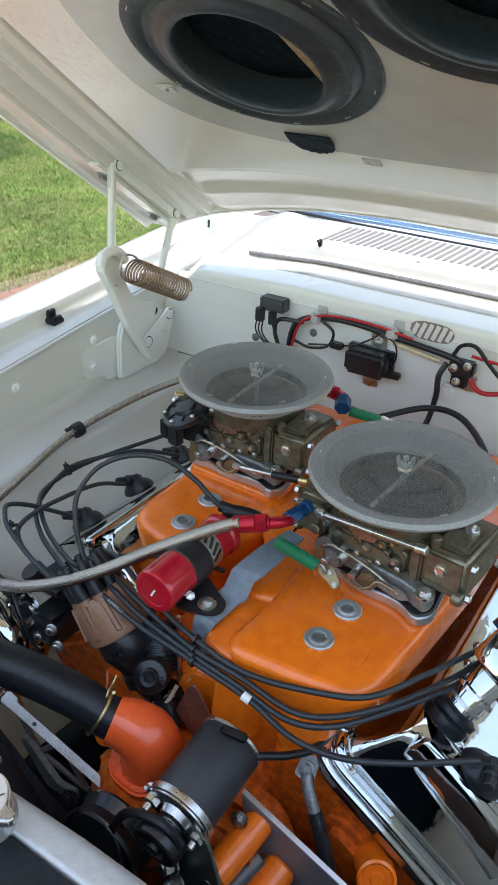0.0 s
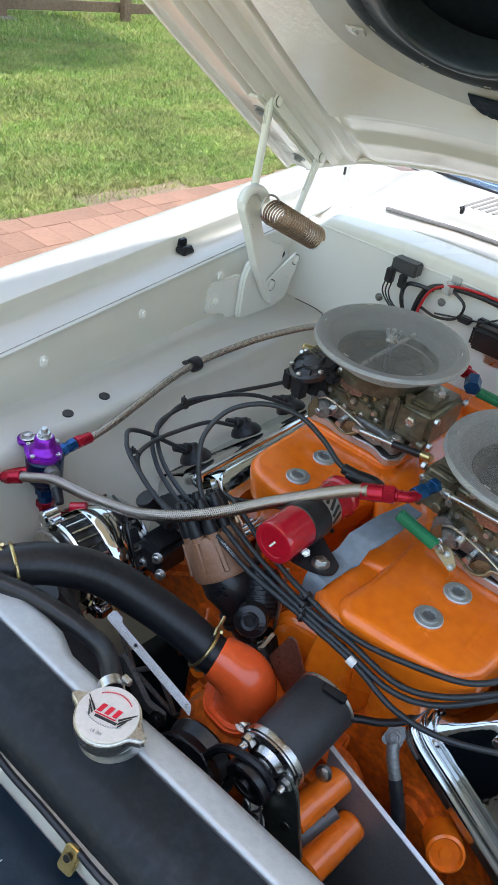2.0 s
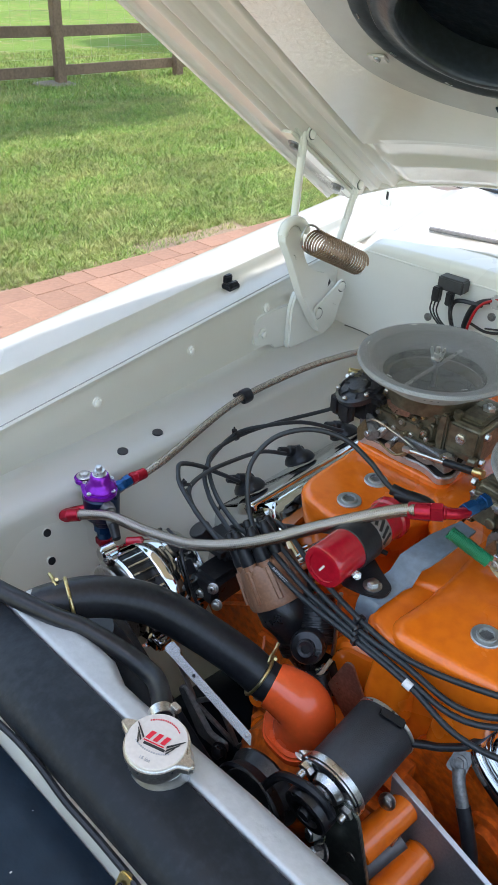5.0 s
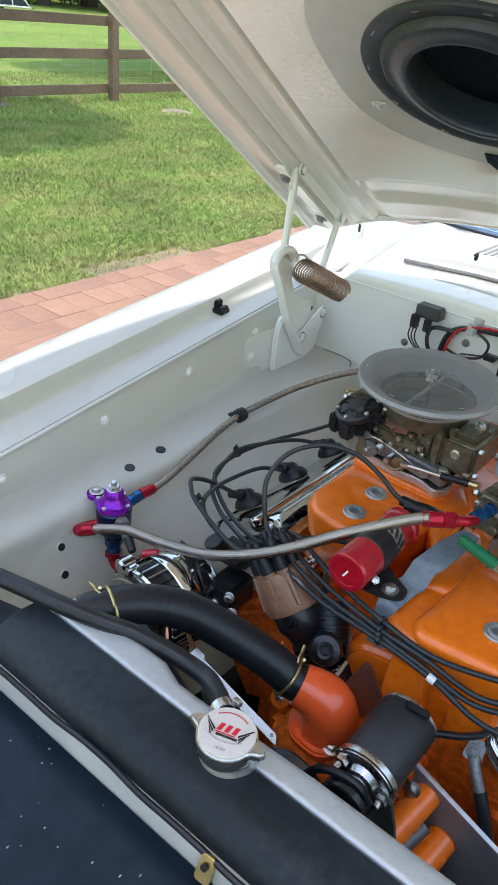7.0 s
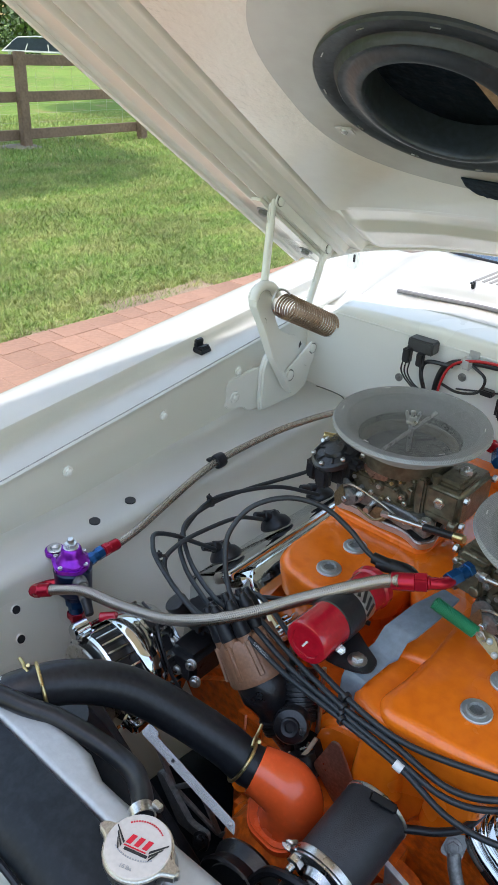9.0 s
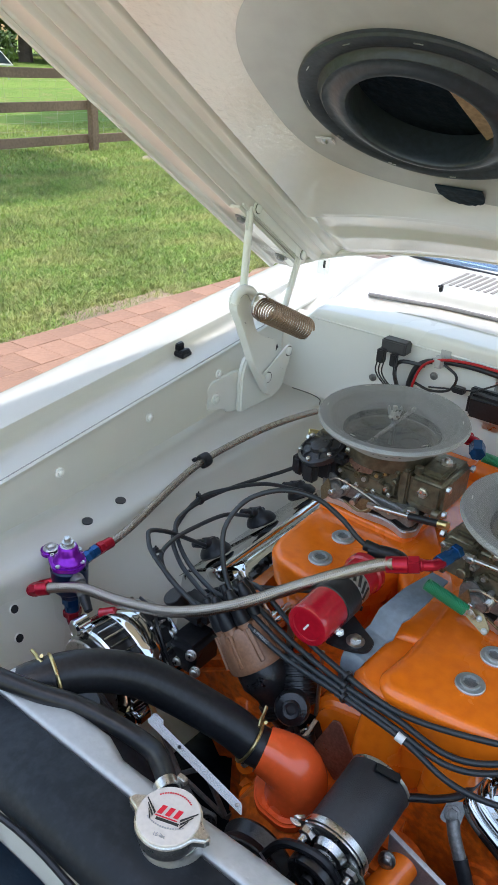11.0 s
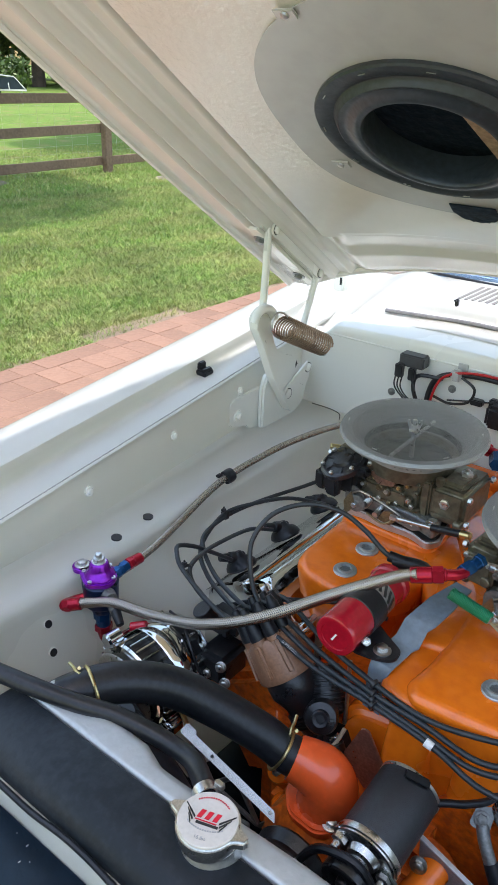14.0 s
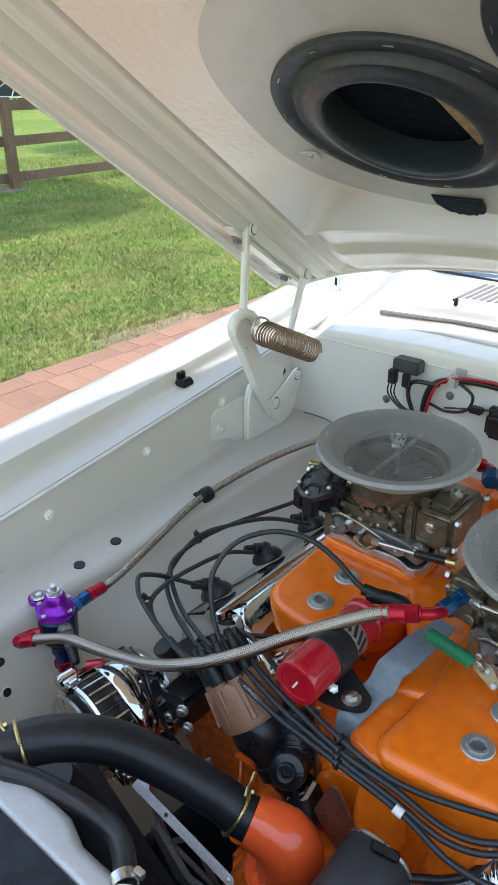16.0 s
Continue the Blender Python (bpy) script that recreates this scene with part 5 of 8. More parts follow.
        part("pivot", lathe([(0.0088, 0), (0.0088, 0.0022), (0.007, 0.0034), (0, 0.0036)], at, 20), WHITE, g)
    # strap bolted to the hood's flange, with its two pivots
    m = Matrix((HS, HN, Vector((1, 0, 0)))).transposed().to_4x4()
    m.translation = HO + Vector((-0.958 - MID, 0, 0))
    out = soft_outline([(0.005, 0.018), (0.005, 0.045), (0.05, 0.052), (0.22, 0.060), (0.262, 0.050), (0.262, 0.018)], 0.012)
    part("hood_strap", joined(prism(out, -0.003, 0.003, 0.0015, m), prism([(0.0, -0.003), (0.262, -0.003), (0.262, 0.003), (0.0, 0.003)], -0.062, 0.0, 0.0015, m @ Matrix.Translation((0, 0.013, 0)))), WHITE, g)
    for v, w in ((0.226, 0.0405), (0.040, 0.030)):
        q = hood_point(-0.953 - MID, v, w)
        part("pivot", lathe([(0.0105, 0), (0.0105, 0.0035), (0.008, 0.005), (0, 0.0055)], frame_to(q, (1, 0, 0)), 18), WHITE, g)
    for v in (0.218, 0.052):
        bolt(g, hood_point(-0.590 + 0.002, v, 0.010), -HN, 0.009, 0.014, SOCKET, "hood_bolt")
    # spring
    a, b = Vector((-0.905, 1.034, 1.034)), Vector((-0.892, 1.166, 0.968))
    d = (b - a).normalized()
    n = Vector((0, -d.z, d.y))
    part("coil_spring", helix(a, b, 0.0225, 0.0020, 19), BRONZE, g, "copper-coloured coil spring")
    part("spring_hook", tube([a + n * 0.0225 + d * 0.006, a + n * 0.026 - d * 0.012, a + n * 0.020 - d * 0.030, a - n * 0.002 - d * 0.034, a - n * 0.018 - d * 0.022, a - n * 0.0225], 0.0022, 8, 6), STEEL, g)
    part("spring_hook", tube([b + n * 0.0225, b + n * 0.016 + d * 0.010, b + d * 0.018 - n * 0.002, b + d * 0.016 - n * 0.016, b + d * 0.004 - n * 0.020, b - n * 0.008], 0.0022, 8, 6), STEEL, g)


hood_hinge()


# ---- the engine ----
def block():
    e = thing("engine_block", (MID, 0.8, 0.03), "orange painted cast-iron engine block with its front covers", "engine")
    part("block", joined(box(MID, 0.81, 0.52, 0.34, 0.64, 0.36, 0.06, None, 5), box(MID, 0.82, 0.22, 0.26, 0.60, 0.36, 0.03)), BLOCKORANGE, e)
    for s in (-1, 1):
        m = pose(MID + s * 0.17, 0.86, 0.60, 0, s * 34, 0)
        part("cylinder_head", box(0, 0, 0, 0.20, 0.60, 0.17, 0.012, m), BLOCKORANGE, e)
    # front cover, water passages and bosses
    part("timing_cover", prism(soft_outline([(-0.49, 0.35), (-0.22, 0.35), (-0.20, 0.58), (-0.235, 0.655), (-0.34, 0.668), (-0.44, 0.655), (-0.48, 0.60)], 0.05), -0.035, 0.035, 0.022, Matrix(((1, 0, 0, 0), (0, 0, -1, 0.485), (0, 1, 0, 0), (0, 0, 0, 1))), 3), BLOCKORANGE, e)
    part("pump_housing", joined(lathe([(0.060, 0), (0.075, 0.02), (0.072, 0.045), (0.050, 0.06), (0.03, 0.075)], frame_to((-0.385, 0.455, 0.615), (0, -1, 0.1)), 32), box(-0.385, 0.445, 0.635, 0.16, 0.05, 0.06, 0.018, None, 3), box(-0.30, 0.435, 0.625, 0.12, 0.04, 0.10, 0.015, pose(0, 0, 0), 3)), BLOCKORANGE, e)
    for p0, p1, r in (((-0.262, 0.388, 0.655), (-0.248, 0.468, 0.672), 0.0185), ((-0.225, 0.385, 0.605), (-0.215, 0.46, 0.625), 0.020)):
        pipe = part("water_outlet", rod(p0, p1, r, r * 0.95, 24, 0.004), ORANGE, e)
        d = (Vector(p0) - Vector(p1)).normalized()
        part("outlet_bore", lathe([(r * 0.55, 0), (r * 0.55, 0.0012), (0, 0.0012)], frame_to(p0, d), 18), NAVY, pipe)
    part("lower_pipe", tube([(-0.268, 0.372, 0.585), (-0.255, 0.40, 0.610), (-0.24, 0.45, 0.630)], 0.016, 14, 6), material("dull_dark_steel_pipe", (0.10, 0.10, 0.10), 0.4, metal=0.6), e)
    for at, r in (((-0.462, 0.448, 0.680), 0.015), ((-0.445, 0.435, 0.645), 0.014), ((-0.415, 0.415, 0.640), 0.012), ((-0.335, 0.425, 0.665), 0.012)):
        boss = part("boss", lathe([(r * 1.15, -0.03), (r, 0.0), (r * 0.9, 0.004), (r * 0.55, 0.004)], frame_to(at, (0.1, -0.75, 0.65)), 18), ORANGE, e)
        bolt(boss, Vector(at) + Vector((0.0004, -0.003, 0.0026)), (0.1, -0.75, 0.65), 0.006, 0.0, STEEL)
    for at in ((-0.262, 0.440, 0.690), (-0.245, 0.430, 0.560), (-0.30, 0.43, 0.58)):
        bolt(e, at, (0.1, -0.9, 0.4), 0.007, 0.010, STEEL)
    # lower bosses seen between plate and valve cover
    part("plug_boss", lathe([(0.024, -0.04), (0.022, 0.006), (0.019, 0.008), (0.016, 0.004), (0.008, 0.004), (0.007, 0.007), (0, 0.007)], frame_to((-0.120, 0.502, 0.632), (0.35, -0.75, 0.55)), 28), ORANGE, e)
    face = Matrix(((1, 0, 0, 0), (0, 0, -1, 0.548), (0, 1, 0, 0), (0, 0, 0, 1)))
    part("head_face", prism(soft_outline([(-0.30, 0.40), (-0.30, 0.690), (-0.250, 0.722), (-0.215, 0.700), (-0.130, 0.640), (-0.05, 0.585), (-0.02, 0.40)], 0.03, 6), -0.02, 0.012, 0.010, face, 4), BLOCKORANGE, e)
    part("head_step", prism(soft_outline([(-0.205, 0.52), (-0.200, 0.640), (-0.175, 0.648), (-0.120, 0.612), (-0.100, 0.52)], 0.025, 6), -0.02, 0.030, 0.012, face, 4), BLOCKORANGE, e)
    # valley wall under the intake
    part("valley_face", prism(soft_outline([(-0.46, 0.60), (-0.21, 0.60), (-0.205, 0.72), (-0.23, 0.745), (-0.36, 0.755), (-0.43, 0.74)], 0.03), -0.03, 0.03, 0.012, Matrix(((1, 0, 0, 0), (0, 0, -1, 0.575), (0, 1, 0, 0), (0, 0, 0, 1))), 3), ORANGE, e)
    return e


def intake():
    i = thing("intake_manifold", (MID, 0.85, 0.76), "orange enamelled cross-ram intake manifold", "intake manifold")
    front = soft_outline([(-0.386, 0.556), (-0.376, 0.528), (-0.345, 0.514), (-0.258, 0.528), (-0.196, 0.537), (-0.176, 0.560), (-0.166, 0.66), (-0.152, 0.80), (-0.148, 1.15), (-0.500, 1.15), (-0.470, 0.80), (-0.396, 0.70)], 0.026, 6)
    part("plenum", pillow(front, 0.776, 0.8265, 0.014, None, -0.006), ORANGE, i)
    part("plenum_body", pillow([(x - (0.045 if x > -0.22 else 0.0), y) for x, y in inset(front, 0.024)], 0.690, 0.782, 0.004), ORANGE, i)
    left = soft_outline([(-0.610, 0.700), (-0.602, 0.672), (-0.580, 0.656), (-0.520, 0.646), (-0.470, 0.668), (-0.430, 0.740), (-0.430, 1.15), (-0.600, 1.15), (-0.614, 0.82)], 0.022, 6)
    part("side_plenum", pillow(left, 0.770, 0.8255, 0.014, None, -0.006), ORANGE, i)
    part("side_plenum_body", pillow(inset(left, 0.022), 0.690, 0.776, 0.004), ORANGE, i)
    top = soft_outline([(-0.342, 0.600), (-0.350, 0.540), (-0.334, 0.519), (-0.258, 0.526), (-0.196, 0.535), (-0.174, 0.560), (-0.164, 0.66), (-0.150, 0.80), (-0.146, 1.14), (-0.450, 1.14), (-0.452, 0.90), (-0.350, 0.735)], 0.024, 6)
    part("raised_deck", pillow(top, 0.795, 0.8370, 0.014, None, 0.002), ORANGE, i)
    ramp = soft_outline([(-0.398, 0.690), (-0.392, 0.640), (-0.378, 0.612), (-0.330, 0.622), (-0.325, 0.76), (-0.40, 0.80)], 0.016, 5)
    part("shoulder", pillow(ramp, 0.812, 0.8345, 0.010, None, 0.006), ORANGE, i)
    pad = soft_outline([(-0.614, 0.812), (-0.45, 0.808), (-0.45, 0.955), (-0.612, 0.955)], 0.02, 5)
    part("carburetor_pad", pillow(pad, 0.812, 0.8355, 0.006, None, 0.004), ORANGE, i)
    for x, y, w in ((-0.335, 0.530, 0.024), (-0.245, 0.540, 0.026)):
        bulge = soft_outline([(x - w, y - 0.006), (x + w, y - 0.002), (x + w * 1.2, y + 0.04), (x - w * 1.2, y + 0.04)], 0.012, 5)
        part("front_bulge", pillow(bulge, 0.700, 0.790, 0.018, None, 0.006), ORANGE, i)
    part("web", pillow(soft_outline([(-0.47, 1.06), (-0.32, 1.06), (-0.32, 1.14), (-0.47, 1.14)], 0.015), 0.82, 0.845, 0.010), ORANGE, i)
    part("casting_mark", box(-0.206, 0.600, 0.8372, 0.008, 0.040, 0.0014, 0.0005, None), ORANGE, i)
    # big plated screw plugs with a splined socket
    for x, y, z in ((-0.254, 0.652, 0.8370), (-0.259, 0.590, 0.8370), (-0.529, 0.692, 0.8255), (-0.532, 0.760, 0.8255)):
        m = frame_to((x, y, z), (0, -0.03, 1))
        plug = part("screw_plug", lathe([(0.0175, -0.002), (0.0175, 0.0022), (0.0165, 0.0032), (0.0118, 0.0032), (0.0114, 0.0060), (0.0088, 0.0060), (0.0084, 0.0026), (0, 0.0026)], m, 28), GALV, i, "zinc-plated screw plug")
        star = []
        for j in range(16):
            r = 0.0084 if j % 2 else 0.0066
            star.append((r * math.cos(math.pi * j / 8), r * math.sin(math.pi * j / 8)))
        # star plate in darker steel gives the socket its shade
        part("socket", prism(star, 0.0026, 0.0032, 0, m), SOCKET, plug)
    return i


def valve_cover(s, y0, y1):
    """Wide chrome cover on a tilted head, with flange, ribs and plug wells."""
    c = thing("valve_cover", (MID + s * 0.30, (y0 + y1) / 2, 0.66), "polished chrome valve cover with raised ribs", "valve cover", "chrome valve covers")
    ax, az = Vector((s * 0.83, 0, -0.56)), Vector((s * 0.56, 0, 0.83))
    m = Matrix((ax, Vector((0, 1, 0)), az)).transposed().to_4x4()
    m.translation = Vector((MID + s * 0.160, 0, 0.731))
    flange = soft_outline([(-0.006, y0 - 0.010), (0.300, y0 - 0.010), (0.300, y1), (-0.006, y1)], 0.055, 8)
    part("flange", pillow(flange, -0.006, 0.004, 0.003, m), CHROME, c)
    for d, h, r in ((0.004, 0.005, 0.0055), (0.016, 0.008, 0.0060)):
        loop = inset(flange, d)
        part("bead", tube([m @ Vector((x, y, h)) for x, y in loop + loop[:1]], r, 10, raw=True), CHROME, c)
    # domed shell: shrinking outlines
    rings = []
    base = soft_outline([(0.018, y0 + (0.022 if s > 0 else 0.016)), (0.275, y0 + (0.022 if s > 0 else 0.016)), (0.275, y1 - 0.022), (0.018, y1 - 0.022)], 0.045, 8)
    slope = ((0.0, 0.002), (0.012, 0.024), (0.022, 0.044), (0.031, 0.060), (0.040, 0.074), (0.050, 0.083), (0.062, 0.087)) if s else ((0.0, 0.002), (0.003, 0.030), (0.006, 0.052), (0.010, 0.068), (0.017, 0.080), (0.027, 0.086), (0.034, 0.087))
    for d, h in slope:
        rings.append([(x, y, h) for x, y in inset(base, d)])
    k = len(base)
    verts = [q for ring in rings for q in ring]
    faces = [(j * k + i, j * k + (i + 1) % k, (j + 1) * k + (i + 1) % k, (j + 1) * k + i) for j in range(len(rings) - 1) for i in range(k)]
    faces.append(tuple((len(rings) - 1) * k + i for i in range(k)))
    bm = from_lists(verts, faces)
    bmesh.ops.recalc_face_normals(bm, faces=bm.faces)
    part("shell", moved(bm, m), CHROME, c)
    for y in (y0 + 0.056, y0 + 0.200) if s > 0 else ():
        for dy, wa, wb in ((0.0, 0.006, 0.017), (0.036, 0.005, 0.006)):
            out = soft_outline([(0.070, y + dy - wa), (0.240, y + dy * 0.6 - wb), (0.250, y + dy * 0.6), (0.240, y + dy * 0.6 + wb), (0.070, y + dy + wa)], 0.006)
            part("rib", pillow(out, 0.030, 0.095, 0.008, m), CHROME, c)
    if s < 0:
        ridge = soft_outline([(0.088, y0 + 0.04), (0.130, y0 + 0.04), (0.130, y1 - 0.05), (0.088, y1 - 0.05)], 0.015)
        part("ridge", pillow(ridge, 0.080, 0.095, 0.006, m), CHROME, c)
    for y in (y0 + 0.05, y0 + 0.19, y0 + 0.33):
        bolt(c, m @ Vector((0.012, y, 0.012)), az, 0.006, 0.010, CHROME)
    return c, m


def plug_boot(at, axis, name="spark_plug_boot"):
    """Black moulded boot with a wide oval collar and a bent wire outlet."""
    m = frame_to(at, axis)
    b = tagged(part(name, lathe([(0.028, 0), (0.031, 0.004), (0.029, 0.010), (0.024, 0.016), (0.016, 0.020), (0.0125, 0.025), (0.0105, 0.030), (0, 0.031)], m @ Matrix.Diagonal((1, 0.8, 1, 1)), 24), RUBBER), "black rubber spark plug boot on the chrome cover", "plug boot", "spark plug boots")
    top = m @ Vector((0, 0, 0.020))
    out = Vector((0.10 if axis[0] > 0 else -0.35, -0.80, 0.25)).normalized()
    part("boot_elbow", joined(rod(top - out * 0.012, top + out * 0.020, 0.0115, 0.0100, 16, 0.003), rod(top + out * 0.018, top + out * 0.036, 0.0080, 0.0065, 14)), RUBBER, b)
    return b


block()
intake()
vc_left, ML = valve_cover(-1, 0.605, 1.10)
vc_right, MR = valve_cover(1, 0.535, 1.03)


def carburettor(at, turn, far):
    """Four-barrel carburettor with float bowls, linkage, air horn, gauze and wing nut. z is the height over the deck."""
    c = thing("carburetor", (0, 0, 0), "olive zinc four-barrel carburetor under a grey gauze air horn", "carburetor", "pair of carburetors")
    # base plate with lobed ends
    out = soft_outline([(-0.075, -0.070), (-0.045, -0.062), (0.0, -0.070), (0.045, -0.064), (0.078, -0.080), (0.092, -0.060), (0.080, 0.0), (0.085, 0.065), (-0.080, 0.065), (-0.088, 0.0)], 0.018, 5)
    part("base_plate", prism(out, 0.0, 0.013, 0.002), ALU, c, "bare aluminium spacer plate")
    part("gasket", prism([(x * 0.96, y * 0.96) for x, y in out], 0.013, 0.0155), INK, c)
    out = soft_outline([(-0.070, -0.058), (-0.02, -0.056), (0.05, -0.060), (0.084, -0.072), (0.086, -0.050), (0.066, 0.0), (0.07, 0.058), (-0.07, 0.058)], 0.014, 5)
    part("throttle_body", prism(out, 0.0155, 0.040, 0.004, None, 3), CAST, c, "grey cast throttle body")
    for x, y in ((0.078, -0.064), (-0.066, -0.052), (0.062, 0.052), (-0.062, 0.052)):
        stud = bolt(c, (x, y, 0.040), (0, 0, 1), 0.0075, 0.011, STEEL, "stud_nut")
    part("main_body", joined(box(-0.012, 0, 0.066, 0.118, 0.098, 0.052, 0.006, None, 3), box(-0.012, -0.046, 0.055, 0.080, 0.018, 0.026, 0.004, None, 2), ring_lathe([(0.066, 0.086), (0.069, 0.088), (0.0715, 0.117), (0.0665, 0.117), (0.0655, 0.088)], None, 40)), ZINC, c)
    # cast details on the front face: bosses and a vertical seam
    for x, z, r in ((-0.050, 0.060, 0.007), (-0.030, 0.078, 0.006), (-0.008, 0.060, 0.008), (0.012, 0.074, 0.006), (0.030, 0.058, 0.007), (0.026, 0.082, 0.005)):
        boss = part("boss", lathe([(r, -0.004), (r, 0.005), (r * 0.8, 0.007), (r * 0.45, 0.007)], frame_to((x, -0.050, z), (0, -1, 0)), 14), ZINC, c)
        part("boss_screw", lathe([(r * 0.5, 0.006), (r * 0.45, 0.009), (0, 0.009)], frame_to((x, -0.050, z), (0, -1, 0)), 12), BRASS if r < 0.0065 else STEEL, boss)
    part("metering_block", box(0.054, 0, 0.064, 0.014, 0.100, 0.066, 0.003), ZINC, c)
    for s, ln in ((1, 0.056), (-1, 0.046)):
        x0 = 0.061 if s > 0 else -0.071
        bowl = part("float_bowl", joined(box(x0 + s * ln / 2, 0, 0.066, ln, 0.102, 0.058, 0.007, None, 3), box(x0 + s * ln * 0.5, -0.010, 0.097, ln * 0.7, 0.060, 0.012, 0.005, None, 2), rod((x0 + s * (ln - 0.012), -0.050, 0.044), (x0 + s * ln, -0.050, 0.044), 0.008)), ZINC, c)
        for y in (-0.043, 0.043):
            for z in (0.045, 0.087):
                bolt(bowl, (x0 + s * ln, y, z), (s, 0, 0), 0.0055, 0.0, STEEL, "bowl_screw", 0.006)
        part("sight_plug", lathe([(0.0085, -0.002), (0.0085, 0.003), (0.006, 0.004), (0.005, 0.0025), (0, 0.0025)], frame_to((x0 + s * ln * 0.45, -0.051, 0.072), (0, -1, 0)), 6), STEEL, bowl)
        part("inlet_valve", joined(hexbar((x0 + s * ln * 0.6, 0.0, 0.101), (x0 + s * ln * 0.6, 0.0, 0.108), 0.0095), rod((x0 + s * ln * 0.6, 0.0, 0.107), (x0 + s * ln * 0.6, 0.0, 0.113), 0.004)), STEEL, bowl)
        part("bowl_rib", box(x0 + s * ln * 0.5, -0.0515, 0.050, ln * 0.8, 0.004, 0.005, 0.001), ZINC, bowl)
        part("name_bar", box(x0 + s * ln * 0.5, 0.012, 0.1033, ln * 0.35, 0.030, 0.0012, 0.0004), ZINC, bowl)
    # vacuum pod, or a plain cast cover, beside the linkage
    if far:
        pod = frame_to((-0.082, -0.058, 0.080), (-0.25, -0.35, 0.9)) @ Matrix.Scale(1.30, 4)
        body_ = part("vacuum_pod", joined(lathe([(0.026, 0), (0.030, 0.003), (0.030, 0.009), (0.026, 0.011), (0.024, 0.009), (0.014, 0.010), (0.012, 0.014), (0, 0.015)], pod, 32), box(-0.084, -0.090, 0.058, 0.024, 0.018, 0.034, 0.005, None, 2), box(-0.088, -0.045, 0.060, 0.066, 0.055, 0.044, 0.008, None, 2), box(-0.122, -0.055, 0.046, 0.022, 0.034, 0.036, 0.006, None, 2), box(-0.050, -0.070, 0.088, 0.036, 0.020, 0.018, 0.006, None, 2)), PLASTIC, c, "black plastic vacuum pod")
        for k in range(6):
            a = k * math.pi / 3 + 0.5
            bolt(body_, pod @ Vector((0.026 * math.cos(a), 0.026 * math.sin(a), 0.010)), (-0.25, -0.35, 0.9), 0.004, 0.0, STEEL, "pod_screw", 0.004)
            part("pod_rib", box(0.019, 0, 0.0105, 0.010, 0.0016, 0.002, 0.0005, pod @ Matrix.Rotation(a + 0.5, 4, "Z")), PLASTIC, body_)
        part("vacuum_nipple", rod((-0.108, -0.02, 0.088), (-0.128, -0.035, 0.092), 0.006, 0.005), BRASS, c)
    else:
        side = part("side_cover", joined(box(-0.092, -0.030, 0.066, 0.044, 0.060, 0.046, 0.006, None, 3), rod((-0.100, -0.058, 0.078), (-0.100, -0.066, 0.078), 0.010), rod((-0.078, -0.058, 0.056), (-0.078, -0.064, 0.056), 0.007)), ZINC, c)
        for x, z in ((-0.108, 0.050), (-0.108, 0.086), (-0.076, 0.084)):
            bolt(side, (x, -0.060, z), (0, -1, 0), 0.0045, 0.0, STEEL, "cover_screw", 0.005)
    # throttle levers, cam and screws along the front
    xz = lambda y: Matrix(((1, 0, 0, 0), (0, 0, -1, y), (0, 1, 0, 0), (0, 0, 0, 1)))
    part("throttle_lever", prism(soft_outline([(-0.072, 0.016), (-0.052, 0.010), (-0.034, 0.022), (-0.040, 0.046), (-0.058, 0.058), (-0.074, 0.046)], 0.006), -0.0015, 0.0015, 0.0005, xz(-0.066)), CAST, c)
    part("pump_cam", prism(soft_outline([(-0.060, 0.022), (-0.040, 0.018), (-0.030, 0.034), (-0.044, 0.048), (-0.060, 0.042)], 0.007), -0.003, 0.003, 0.001, xz(-0.0715)), CAST, c)
    part("return_lever", prism(soft_outline([(-0.070, 0.030), (-0.058, 0.052), (-0.050, 0.030), (-0.058, 0.014), (-0.066, 0.008)], 0.004), -0.0012, 0.0012, 0.0004, xz(-0.0765)), DULLZINC, c, "dull yellow return lever")
    part("throttle_shaft", rod((-0.05, -0.082, 0.030), (-0.05, -0.05, 0.030), 0.0045), STEEL, c)
    part("idle_screw", joined(rod((-0.012, -0.074, 0.026), (-0.012, -0.052, 0.030), 0.0032), lathe([(0.0055, 0), (0.005, 0.004), (0, 0.0045)], frame_to((-0.012, -0.074, 0.026), (0, -1, -0.1)), 12)), STEEL, c)
    part("idle_spring", helix((-0.012, -0.070, 0.0268), (-0.012, -0.056, 0.0295), 0.0045, 0.0006, 6, 5, 10), STEEL, c)
    part("pump_arm", prism(soft_outline([(0.012, 0.024), (0.050, 0.018), (0.064, 0.026), (0.052, 0.034), (0.016, 0.034)], 0.005), -0.0012, 0.0012, 0.0004, xz(-0.068)), CAST, c)
    part("choke_tab", prism(soft_outline([(-0.038, 0.088), (-0.010, 0.100), (0.010, 0.096), (0.006, 0.076), (-0.020, 0.072)], 0.005), -0.001, 0.001, 0.0003, xz(-0.062)), COPPER, c)
    part("link_wire", tube([(-0.060, -0.072, 0.045), (-0.040, -0.078, 0.058), (-0.012, -0.070, 0.048), (0.020, -0.066, 0.036), (0.048, -0.068, 0.026)], 0.0016, 8, 6), STEEL, c)
    for x, y, z in ((-0.030, -0.056, 0.090), (-0.040, -0.056, 0.100), (0.010, -0.053, 0.046), (0.036, -0.053, 0.050), (-0.020, -0.053, 0.045)):
        bolt(c, (x, y, z), (0, -1, 0), 0.0042, 0.0, STEEL, "body_screw", 0.004)
